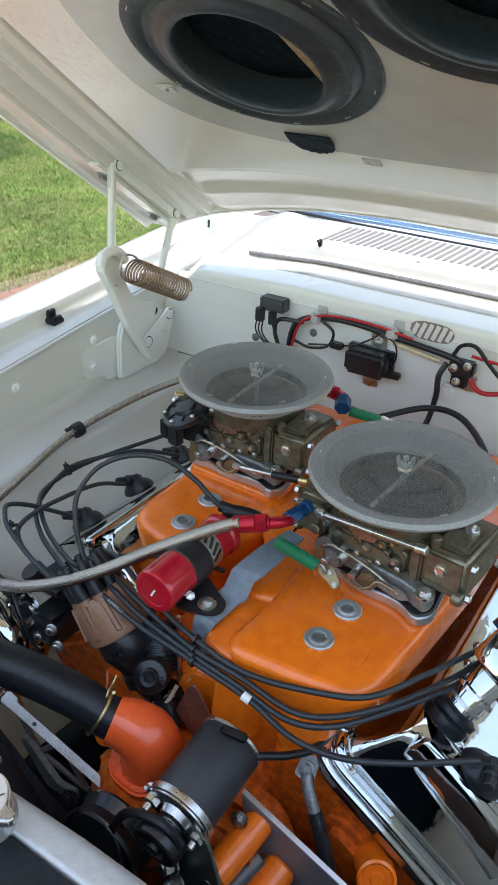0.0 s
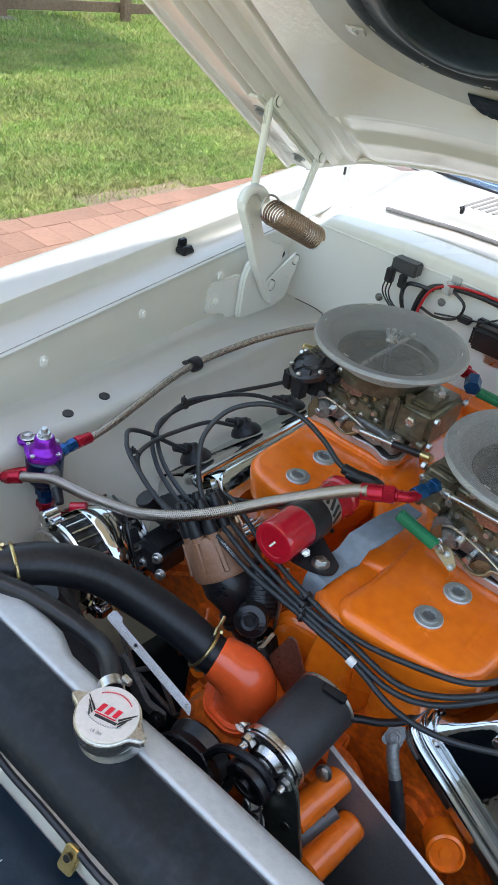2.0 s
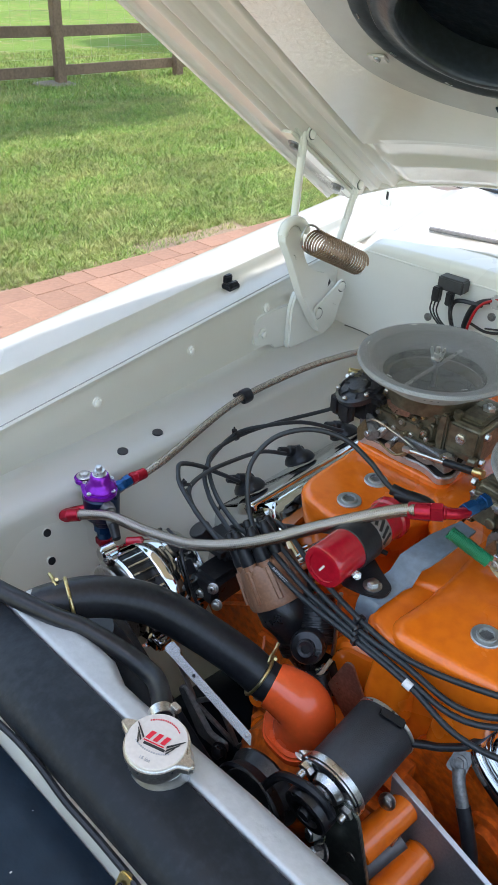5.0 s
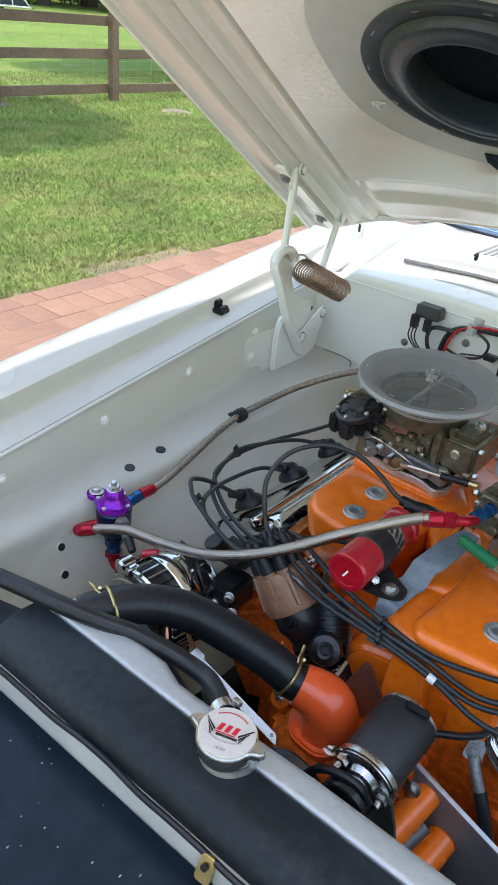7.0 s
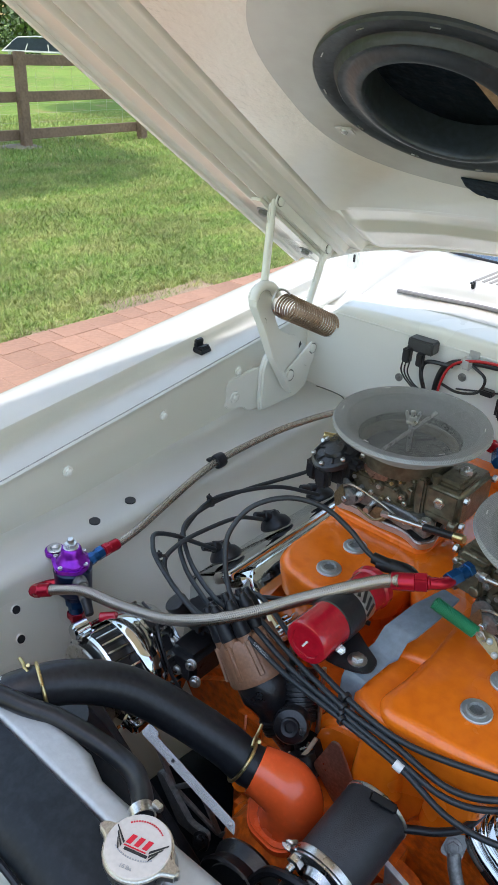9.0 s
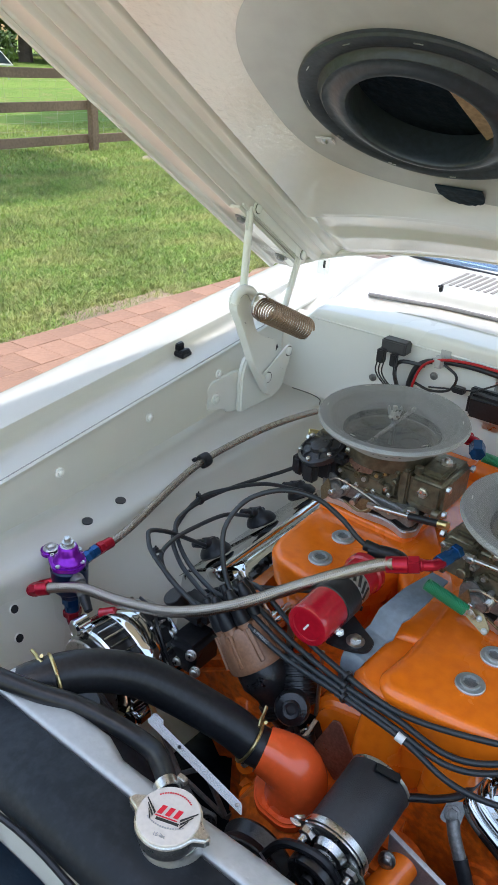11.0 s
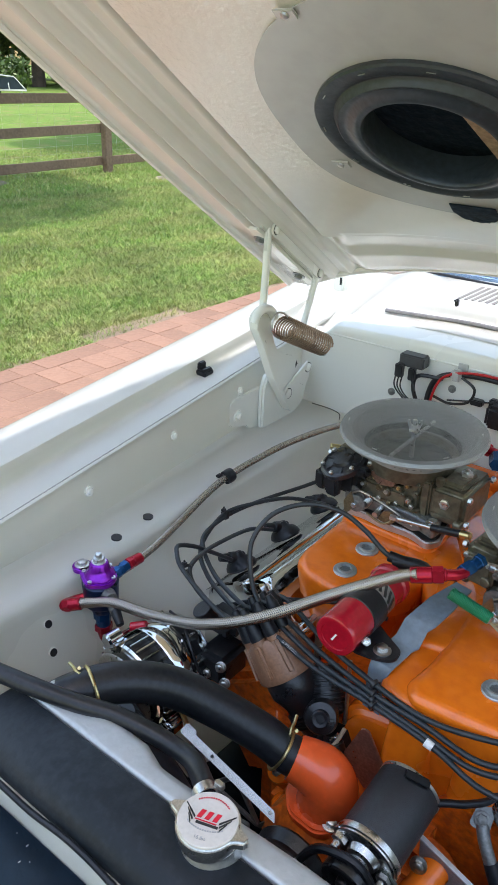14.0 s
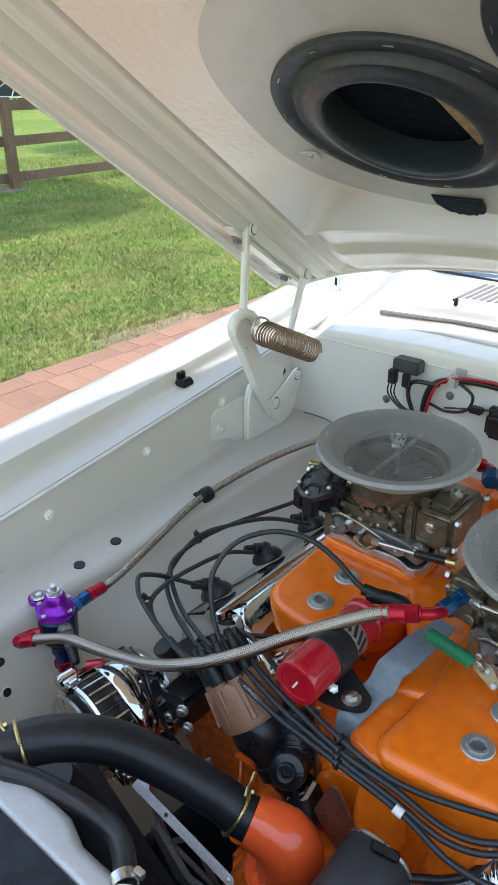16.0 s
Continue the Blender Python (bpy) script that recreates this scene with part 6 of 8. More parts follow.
    for x, z, r, ln in ((-0.066, 0.070, 0.0050, 0.010), (-0.046, 0.092, 0.0042, 0.008), (-0.022, 0.062, 0.0062, 0.006), (0.002, 0.088, 0.0046, 0.012), (0.020, 0.066, 0.0038, 0.010), (0.040, 0.072, 0.0050, 0.006), (0.044, 0.090, 0.0036, 0.008), (-0.036, 0.046, 0.0046, 0.014), (0.000, 0.044, 0.0040, 0.012)):
        part("fitting", joined(rod((x, -0.046, z), (x, -0.050 - ln, z), r), lathe([(r * 0.6, 0), (r * 0.55, 0.002), (0, 0.0022)], frame_to((x, -0.050 - ln, z), (0, -1, 0)), 10)), (ZINC, CAST, DULLZINC)[int(z * 1000) % 3], c)
    part("fast_idle_cam", prism(soft_outline([(-0.010, 0.018), (0.000, 0.036), (0.014, 0.040), (0.022, 0.026), (0.012, 0.014)], 0.005), -0.0015, 0.0015, 0.0005, xz(-0.072)), DULLZINC, c)
    part("secondary_link", tube([(-0.028, -0.074, 0.022), (0.000, -0.080, 0.018), (0.014, -0.078, 0.024), (0.022, -0.074, 0.034), (0.044, -0.070, 0.030)], 0.0019, 8, 6), DULLZINC, c)
    part("lever_spring", helix((-0.034, -0.074, 0.034), (-0.034, -0.060, 0.036), 0.0062, 0.0009, 6, 6, 12), STEEL, c)
    part("body_flange", prism(soft_outline([(-0.074, -0.054), (0.050, -0.056), (0.052, 0.054), (-0.074, 0.054)], 0.010), 0.0395, 0.0455, 0.0015), ZINC, c)
    part("bowl_vent", rod((0.070, -0.040, 0.094), (0.070, -0.040, 0.106), 0.0065), ZINC, c)
    # air horn: rolled rim, flange and throat
    m = Matrix.Translation((0.0, 0.0, 0.122)) @ Matrix.Rotation(radians(2.5), 4, "X")
    prof = [(0.0755, 0.002), (0.0785, 0.007), (0.084, 0.0130), (0.091, 0.0170), (0.098, 0.0190), (0.107, 0.0190), (0.1125, 0.0200), (0.1152, 0.0248), (0.1125, 0.0295), (0.106, 0.0305), (0.098, 0.0275), (0.090, 0.0225), (0.083, 0.0160), (0.0775, 0.0085), (0.0738, 0.000), (0.0720, -0.008), (0.0735, -0.008)]
    horn = part("air_horn", ring_lathe(prof, m, 72), material("grey_satin_horn", (0.33, 0.335, 0.33), 0.60, metal=0.2, vary=0.08, scale=20) if "grey_satin_horn" not in bpy.data.materials else bpy.data.materials["grey_satin_horn"], c, "satin grey flared air horn")
    part("gauze", lathe([(0.1150, 0.0262), (0.1130, 0.0302), (0.107, 0.0318), (0.096, 0.0300), (0.080, 0.0278), (0.05, 0.0262), (0.02, 0.0250), (0.0, 0.0246)][::-1], m, 72), GAUZE, horn, "fine wire gauze")
    for k in range(6):
        q = m @ Matrix.Rotation(k * math.pi / 3 + 0.4, 4, "Z") @ Matrix.Translation((0.102, 0, 0.0335))
        part("gauze_stitch", box(0, 0, 0, 0.0014, 0.009, 0.0012, 0.0003, q), STEEL, horn)
    part("stud", rod(m @ Vector((0, 0, -0.02)), m @ Vector((0, 0, 0.046)), 0.0036), STEEL, c)
    part("cross_bar", rod(m @ Vector((0, -0.074, 0.014)), m @ Vector((0, 0.074, 0.014)), 0.0028), STEEL, c)
    wing = joined(lathe([(0.0085, 0.0255), (0.0085, 0.028), (0.006, 0.030), (0.0055, 0.036), (0.003, 0.037)], m, 16), *[prism(soft_outline([(0.004, 0.028), (0.008, 0.029), (0.0115, 0.040), (0.0105, 0.0455), (0.008, 0.0455), (0.0045, 0.036)], 0.002), -0.0012, 0.0012, 0.0004, m @ Matrix.Rotation(a, 4, "Z") @ Matrix(((1, 0, 0, 0), (0, 0, -1, 0), (0, 1, 0, 0), (0, 0, 0, 1)))) for a in (0.5, 0.5 + math.pi)])
    part("wing_nut", wing, STEEL, c)
    part("horn_gasket", ring_lathe([(0.0715, -0.006), (0.0735, -0.006), (0.0765, 0.0035), (0.0735, 0.0035)], m, 48), INK, c, "black gasket below the horn")
    # choke tower and barrels under the gauze, coloured black for the throat's deep shade
    part("barrel_deck", lathe([(0.0655, -0.026), (0.0655, -0.022), (0.0, -0.022)], m, 32), NAVY, c)
    for bx in (-0.024, 0.024):
        for by in (-0.024, 0.024):
            part("barrel", lathe([(0.019, 0.0005), (0.019, 0.002), (0.017, 0.002), (0.016, -0.003), (0, -0.003)], m @ Matrix.Translation((bx, by, -0.0215)), 20), INK, c)
    c.matrix_basis = pose(*at, 0, 0, turn)
    return c


carburettor((-0.535, 0.880, 0.836), 0, True)
near = carburettor((-0.247, 0.757, 0.8375), -6, False)


def linkage():
    r = tagged(part("throttle_rod", joined(rod((-0.512, 0.802, 0.871), (-0.450, 0.800, 0.880), 0.0032), hexbar((-0.520, 0.802, 0.870), (-0.508, 0.802, 0.8715), 0.0052)), STEEL), "steel throttle link rod between the carburetors", "rod")
    part("rod_sleeve", rod((-0.452, 0.800, 0.880), (-0.404, 0.797, 0.890), 0.0058), RUBBER, r, "black rubber sleeve")
    part("brass_end", rod((-0.406, 0.797, 0.8895), (-0.390, 0.795, 0.893), 0.0062), BRASS, r)
    r2 = tagged(part("fuel_bar", joined(rod((-0.318, 0.692, 0.928), (-0.185, 0.676, 0.944), 0.0032), rod((-0.324, 0.693, 0.927), (-0.314, 0.691, 0.9288), 0.0058), rod((-0.194, 0.677, 0.943), (-0.180, 0.675, 0.945), 0.0058)), STEEL), "plain steel rod along the carburetor's float bowls", "rod")
    # green return springs
    for a, b in (((-0.349, 0.636, 0.908), (-0.300, 0.650, 0.885)), ((-0.415, 0.962, 0.928), (-0.375, 0.985, 0.915))):
        a, b = Vector(a), Vector(b)
        d = (b - a).normalized()
        s = thing("return_spring", a, "green painted throttle return spring", "spring", "green return springs")
        part("coil", helix(a, b, 0.0072, 0.0011, 26, 6, 12), GREEN, s)
        part("end_hook", tube([b, b + d * 0.006 + Vector((0, 0, 0.005)), b + d * 0.013, b + d * 0.010 + Vector((0, 0, -0.006))], 0.0011, 6, 5), STEEL, s)
    xz = frame_to((-0.288, 0.657, 0.876), (-0.2, -0.8, 0.5), (1, 0, 0))
    lev = thing("throttle_bracket", (-0.288, 0.657, 0.85), "yellow zinc throttle bracket with pivot screws", "bracket")
    part("plate", prism(soft_outline([(-0.014, -0.003), (-0.008, 0.010), (0.008, 0.008), (0.022, -0.006), (0.018, -0.016), (0.004, -0.010)], 0.004), -0.0012, 0.0012, 0.0004, xz), DULLZINC, lev)
    for x, y in ((-0.008, 0.003), (0.005, 0.001), (0.016, -0.010)):
        bolt(lev, xz @ Vector((x, y, 0.0012)), xz.to_3x3() @ Vector((0, 0, 1)), 0.0030, 0.0038, GALV, "pivot_screw")
    far = thing("spring_bracket", (-0.365, 0.99, 0.84), "small steel spring bracket on the manifold", "bracket")
    part("strap", prism(soft_outline([(-0.02, -0.010), (0.02, -0.010), (0.024, 0.012), (-0.016, 0.014)], 0.006), -0.001, 0.001, 0.0003, frame_to((-0.362, 0.992, 0.905), (0.2, -0.7, 0.6))), STEEL, far)
    part("leg", rod((-0.36, 1.0, 0.838), (-0.361, 0.995, 0.902), 0.004), STEEL, far)


linkage()


def coil():
    c = thing("ignition_coil", (-0.437, 0.58, 0.82), "red canister ignition coil with a black clamp band", "ignition coil")
    f = Vector((-0.437, 0.513, 0.870))
    d = Vector((0.0, 1.0, 0.01)).normalized()
    m = frame_to(f, d)
    part("cap", lathe([(0.0185, 0.002), (0.019, 0.0005), (0.0240, 0.0), (0.0262, 0.0012), (0.0273, 0.004), (0.0275, 0.008), (0.0275, 0.050)], m, 40), COILRED, c)
    part("case", lathe([(0.0255, 0.080), (0.0255, 0.128), (0.0280, 0.131), (0.0280, 0.140), (0.024, 0.144), (0.010, 0.146)], m, 40), COILRED, c)
    part("silver_label", lathe([(0.0256, 0.082), (0.0258, 0.083), (0.0258, 0.104), (0.0256, 0.105)], m, 40), ALU, c, "silver label band with black slashes")
    for k in range(7):
        q = m @ Matrix.Rotation(2.4 + k * 0.35, 4, "Z") @ Matrix.Translation((0, 0.0260, 0.0935)) @ Matrix.Rotation(0.5, 4, "Y")
        part("label_slash", box(0, 0, 0, 0.004, 0.0006, 0.018, 0, q), INK, c)
    part("logo_bar", box(0.0, 0.002, -0.0002, 0.0024, 0.012, 0.001, 0, m @ Matrix.Translation((0, 0, 0.0016)) @ Matrix.Rotation(0.5, 4, "Z")), LABELWHITE, c)
    band = part("clamp_band", lathe([(0.0275, 0.048), (0.0288, 0.049), (0.0288, 0.080), (0.0270, 0.081)], m, 40), PLASTIC, c, "black clamp band")
    b = part("bracket", joined(prism(soft_outline([(-0.432, 0.555), (-0.425, 0.605), (-0.402, 0.590), (-0.374, 0.575), (-0.372, 0.552), (-0.395, 0.540), (-0.425, 0.535)], 0.010), 0.838, 0.8415, 0.001), box(-0.428, 0.578, 0.842, 0.010, 0.036, 0.018, 0.002)), PLASTIC, c, "black steel bracket")
    bolt(b, (-0.394, 0.560, 0.8415), (0, 0, 1), 0.0075, 0.0115, STEEL)
    bolt(b, (-0.416, 0.556, 0.846), (0.5, -0.5, 0.6), 0.006, 0.0, STEEL)
    # blue-grey bracket below it, stepped over the manifold's corner
    g = thing("coil_mount", (-0.385, 0.60, 0.80), "blue-grey painted steel mounting strap", "bracket")
    path = [(0.536, 0.770), (0.540, 0.826), (0.546, 0.8370), (0.590, 0.8385), (0.597, 0.843), (0.606, 0.866), (0.614, 0.8715), (0.656, 0.873), (0.700, 0.880)]
    verts, faces = [], []
    for k, (y, z) in enumerate(path):
        xa, xb = ((-0.400, -0.376), (-0.400, -0.376), (-0.400, -0.372), (-0.398, -0.368), (-0.395, -0.362), (-0.390, -0.358), (-0.386, -0.352), (-0.382, -0.348), (-0.366, -0.344))[k]
        verts += [(xa, y, z), (xb, y, z - 0.003), (xb, y, z - 0.0065), (xa, y, z - 0.0035)]
    for j in range(len(path) - 1):
        for i in range(4):
            faces.append((j * 4 + i, j * 4 + (i + 1) % 4, (j + 1) * 4 + (i + 1) % 4, (j + 1) * 4 + i))
    faces += [(0, 1, 2, 3), tuple(len(verts) - 4 + i for i in (3, 2, 1, 0))]
    bm = from_lists(verts, faces)
    bmesh.ops.recalc_face_normals(bm, faces=bm.faces)
    part("strap", rounded(bm, 0.0008, 1, 50), GREYPAINT, g)


coil()


def distributor():
    d = thing("distributor", (-0.43, 0.565, 0.62), "brown-capped distributor with a black body and ten lead towers", "distributor")
    p0, ax = Vector((-0.520, 0.541, 0.750)), Vector((-0.62, 0.02, 0.78)).normalized()
    m = frame_to(p0, ax, (0, -1, 0))
    part("cap", lathe([(0.0405, -0.004), (0.0415, 0.0), (0.041, 0.004), (0.039, 0.030), (0.0365, 0.048), (0.032, 0.054), (0, 0.055)], m, 40), BROWN, d, "tan brown distributor cap")
    for k in range(8):
        a = 2 * math.pi * k / 8 + 0.2
        q = m @ Matrix.Rotation(a, 4, "Z")
        part("flute", box(0.0385, 0, 0.025, 0.013, 0.0125, 0.052, 0.004, q @ Matrix.Rotation(radians(-5), 4, "Y"), 3), BROWN, d)
        part("tower", lathe([(0.010, 0.046), (0.0095, 0.062), (0.0085, 0.063)], q @ Matrix.Translation((0.0275, 0, 0)), 16), BROWN, d)
        part("lead_boot", lathe([(0.0100, 0.058), (0.0105, 0.062), (0.0090, 0.074), (0.0085, 0.092), (0.0065, 0.096), (0.0045, 0.104)], q @ Matrix.Translation((0.0275, 0, 0)), 16), RUBBER, d)
    part("centre_boot", lathe([(0.011, 0.050), (0.011, 0.062), (0.0095, 0.080), (0.006, 0.100), (0.0045, 0.110)], m, 16), RUBBER, d)
    part("body", lathe([(0.016, -0.14), (0.018, -0.10), (0.024, -0.075), (0.026, -0.05), (0.032, -0.036), (0.036, -0.028), (0.036, -0.005), (0.034, -0.002)], m, 36), PLASTIC, d, "black distributor body")
    for k in range(5):
        part("body_rib", ring_lathe([(0.0250, -0.062 - k * 0.004), (0.0285, -0.061 - k * 0.004), (0.0285, -0.0595 - k * 0.004), (0.0250, -0.0585 - k * 0.004)], m, 32), PLASTIC, d)
    kn = frame_to((-0.444, 0.512, 0.733), (0.35, -0.75, 0.55))
    part("vacuum_knob", lathe([(0.022, -0.03), (0.023, -0.004), (0.020, 0.002), (0.012, 0.004), (0.011, 0.007), (0.007, 0.007), (0.006, 0.003), (0, 0.003)], kn, 28), PLASTIC, d)
    part("base_collar", lathe([(0.024, -0.02), (0.026, 0.0), (0.022, 0.012), (0.018, 0.03)], frame_to((-0.432, 0.548, 0.668), (-0.2, -0.2, 1)), 24), PLASTIC, d)
    part("pickup_leads", joined(tube([(-0.505, 0.500, 0.715), (-0.498, 0.488, 0.700), (-0.520, 0.480, 0.680), (-0.535, 0.478, 0.662)], 0.0016, 6, 6), tube([(-0.505, 0.500, 0.715), (-0.495, 0.485, 0.692), (-0.505, 0.478, 0.670), (-0.515, 0.47, 0.655)], 0.0016, 6, 6)), COPPERWIRE, d)
    part("clip", box(-0.494, 0.575, 0.775, 0.012, 0.004, 0.05, 0.001, None), STEEL, d)
    part("knob_socket", ring_lathe([(0.006, 0.0065), (0.0115, 0.0065), (0.0115, 0.011), (0.010, 0.012), (0.006, 0.011)], kn, 24), RUBBER, d)
    barrel = frame_to((-0.468, 0.560, 0.735), (0.45, -0.45, -0.77))
    part("advance_can", lathe([(0.020, -0.030), (0.024, -0.026), (0.024, 0.030), (0.020, 0.034), (0, 0.035)], barrel, 32), PLASTIC, d)
    for k in range(9):
        part("can_rib", ring_lathe([(0.0235, -0.022 + k * 0.006), (0.0255, -0.021 + k * 0.006), (0.0255, -0.0185 + k * 0.006), (0.0235, -0.0175 + k * 0.006)], barrel, 32), PLASTIC, d)
    part("drain_elbow", tube([(-0.430, 0.520, 0.690), (-0.420, 0.516, 0.672), (-0.424, 0.520, 0.645), (-0.440, 0.530, 0.615)], 0.017, 16, 6), PLASTIC, d)
    part("grey_stub", rod((-0.556, 0.488, 0.690), (-0.532, 0.480, 0.672), 0.009, 0.009, 20), GREYPAINT, d, "grey plastic tube stub")


distributor()


def lead(name, pts, label, group, r=0.0035, mat=None, category="spark plug lead"):
    return tagged(part(name, tube(pts, r, 10, 8), mat or WIRE), label, category, group)


FRONT_LEAD = [(-0.600, 0.535, 0.812), (-0.564, 0.530, 0.816), (-0.465, 0.518, 0.801), (-0.368, 0.498, 0.815), (-0.291, 0.494, 0.808), (-0.229, 0.484, 0.799), (-0.175, 0.494, 0.797), (-0.122, 0.533, 0.787), (-0.084, 0.570, 0.778), (-0.061, 0.592, 0.773)]


def leads():
    P = "dark grey silicone spark plug lead looped over the valve cover"
    G = "spark plug leads"
    la = lead("spark_plug_lead", [(-0.680, 1.020, 0.795), (-0.716, 0.985, 0.800), (-0.746, 0.898, 0.797), (-0.770, 0.806, 0.800), (-0.781, 0.729, 0.802), (-0.771, 0.656, 0.804), (-0.745, 0.625, 0.797), (-0.692, 0.592, 0.792), (-0.620, 0.560, 0.800), (-0.585, 0.545, 0.815)], P, G)
    lb = lead("spark_plug_lead", [(-0.690, 0.890, 0.785), (-0.733, 0.836, 0.805), (-0.766, 0.773, 0.809), (-0.784, 0.717, 0.806), (-0.758, 0.632, 0.797), (-0.709, 0.590, 0.790), (-0.640, 0.556, 0.795), (-0.590, 0.530, 0.812)], P, G)
    lc = lead("coil_lead", [(-0.420, 0.676, 0.894), (-0.455, 0.668, 0.901), (-0.491, 0.668, 0.923), (-0.530, 0.662, 0.941), (-0.572, 0.641, 0.945), (-0.605, 0.609, 0.930), (-0.615, 0.578, 0.899), (-0.604, 0.561, 0.867), (-0.590, 0.553, 0.840), (-0.566, 0.540, 0.830)], "dark grey coil lead arched over to the distributor", "", category="coil lead")
    ld = lead("spark_plug_lead", [(-0.745, 0.808, 0.748), (-0.754, 0.753, 0.772), (-0.744, 0.661, 0.796), (-0.728, 0.596, 0.813), (-0.708, 0.551, 0.820), (-0.679, 0.534, 0.809), (-0.628, 0.522, 0.804), (-0.580, 0.512, 0.812)], P, G)
    le = lead("spark_plug_lead", [(-0.742, 0.690, 0.748), (-0.742, 0.645, 0.785), (-0.745, 0.604, 0.817), (-0.752, 0.574, 0.831), (-0.738, 0.556, 0.830), (-0.715, 0.542, 0.824), (-0.656, 0.525, 0.811), (-0.592, 0.510, 0.806)], P, G)
    Q = "dark grey silicone spark plug lead crossing the engine's front"
    lead("spark_plug_lead", [(-0.575, 0.580, 0.825), (-0.542, 0.572, 0.832), (-0.467, 0.547, 0.822), (-0.376, 0.514, 0.831), (-0.304, 0.510, 0.825), (-0.228, 0.525, 0.831), (-0.174, 0.546, 0.840), (-0.139, 0.623, 0.828), (-0.094, 0.741, 0.807), (-0.070, 0.811, 0.783)], Q, G)
    lead("spark_plug_lead", [(-0.585, 0.565, 0.818), (-0.551, 0.557, 0.822), (-0.466, 0.537, 0.811), (-0.373, 0.507, 0.823), (-0.307, 0.505, 0.820), (-0.242, 0.502, 0.814), (-0.197, 0.518, 0.821), (-0.156, 0.577, 0.813), (-0.120, 0.657, 0.802), (-0.089, 0.734, 0.797), (-0.060, 0.791, 0.773)], Q, G)
    lead("spark_plug_lead", FRONT_LEAD, Q, G)
    lead("spark_plug_lead", [(-0.590, 0.550, 0.815), (-0.554, 0.545, 0.818), (-0.464, 0.527, 0.805), (-0.371, 0.503, 0.818), (-0.302, 0.500, 0.811), (-0.243, 0.496, 0.806), (-0.198, 0.511, 0.812), (-0.158, 0.572, 0.804), (-0.118, 0.652, 0.793), (-0.085, 0.728, 0.787), (-0.055, 0.781, 0.768)], Q, G)
    lead("black_cable", [(-0.640, 0.570, 0.780), (-0.600, 0.585, 0.800), (-0.545, 0.610, 0.812), (-0.490, 0.640, 0.815), (-0.44, 0.665, 0.80)], "thin black cable behind the distributor", "", 0.0034, RUBBER, "cable")
    # markings printed on one lead: a maker's bar and two words
    w = thing("lead_marking", (-0.49, 0.525, 0.81), "pale printed words on a spark plug lead", "marking")
    face = Vector((0.25, -0.55, 0.80)).normalized()
    run = [Vector(q) for q in smooth_path(FRONT_LEAD, 8)]

    def on_lead(x):
        """A pose on the lead's upper face, its x along the lead."""
        k = max(1, next(i for i, q in enumerate(run) if q.x > x))
        d = (run[k] - run[k - 1]).normalized()
        up = (face - d * face.dot(d)).normalized()
        return frame_to(run[k - 1].lerp(run[k], (x - run[k - 1].x) / (run[k].x - run[k - 1].x)) + up * 0.0036, up, d)

    part("printed_bar", box(0, 0, 0, 0.018, 0.0022, 0.0004, 0, on_lead(-0.566)), GREYINK, w)
    for word, x in (("SILICONE", -0.550), ("SUPPRESSION", -0.519)):
        txt = bpy.data.curves.new("words", "FONT")
        txt.body, txt.size, txt.extrude = word, 0.0050, 0.0002
        tmp = bpy.data.objects.new("words", txt)
        scene.collection.objects.link(tmp)
        mesh = bpy.data.meshes.new_from_object(tmp.evaluated_get(bpy.context.evaluated_depsgraph_get()))
        bm = bmesh.new()
        bm.from_mesh(mesh)
        bpy.data.objects.remove(tmp)
        bm.transform(on_lead(x) @ Matrix.Translation((0, -0.0016, 0)))
        part("printed_word", bm, GREYINK, w, smooth=0)
    # white marker sleeve
    tagged(part("marker_sleeve", ring_lathe([(0.0040, -0.005), (0.0052, -0.005), (0.0052, 0.005), (0.0040, 0.005)], frame_to((-0.2931, 0.4936, 0.8089), (0.074, 0.0, -0.018)), 16), LABELWHITE), "white marker sleeve on a spark plug lead", "sleeve")
    # zip ties and loom separators
    for at, ax in (((-0.712, 0.548, 0.822), (0.4, -0.2, -0.2)), ((-0.784, 0.722, 0.804), (0.2, 0.8, 0.0))):
        z = tagged(part("cable_tie", joined(ring_lathe([(0.0075, -0.0022), (0.009, -0.0022), (0.009, 0.0022), (0.0075, 0.0022)], frame_to(at, ax), 14), box(at[0], at[1] - 0.004, at[2] + 0.011, 0.007, 0.007, 0.005, 0.001), rod((at[0], at[1] - 0.004, at[2] + 0.012), (at[0] + 0.004, at[1] - 0.008, at[2] + 0.02), 0.0015)), PLASTIC), "black nylon cable tie round spark plug leads", "cable tie", "cable ties")
    loom = thing("lead_separator", (-0.376, 0.512, 0.80), "black plastic lead separator clip", "wire clip")
    for x, y, z in ((-0.376, 0.514, 0.831), (-0.373, 0.507, 0.823), (-0.371, 0.503, 0.818), (-0.368, 0.498, 0.815)):
        part("clip_ring", ring_lathe([(0.0040, -0.0022), (0.0066, -0.0022), (0.0066, 0.0022), (0.0040, 0.0022)], frame_to((x, y, z), (0.86, -0.25, -0.1)), 14), PLASTIC, loom)
    # boots on the chrome covers
    for at in ((-0.735, 0.838, 0.722), (-0.735, 0.712, 0.722), (-0.735, 0.965, 0.722)):
        plug_boot(at, (-0.56, 0, 0.83))
    b = plug_boot((-0.060, 0.612, 0.730), (0.56, 0, 0.83))
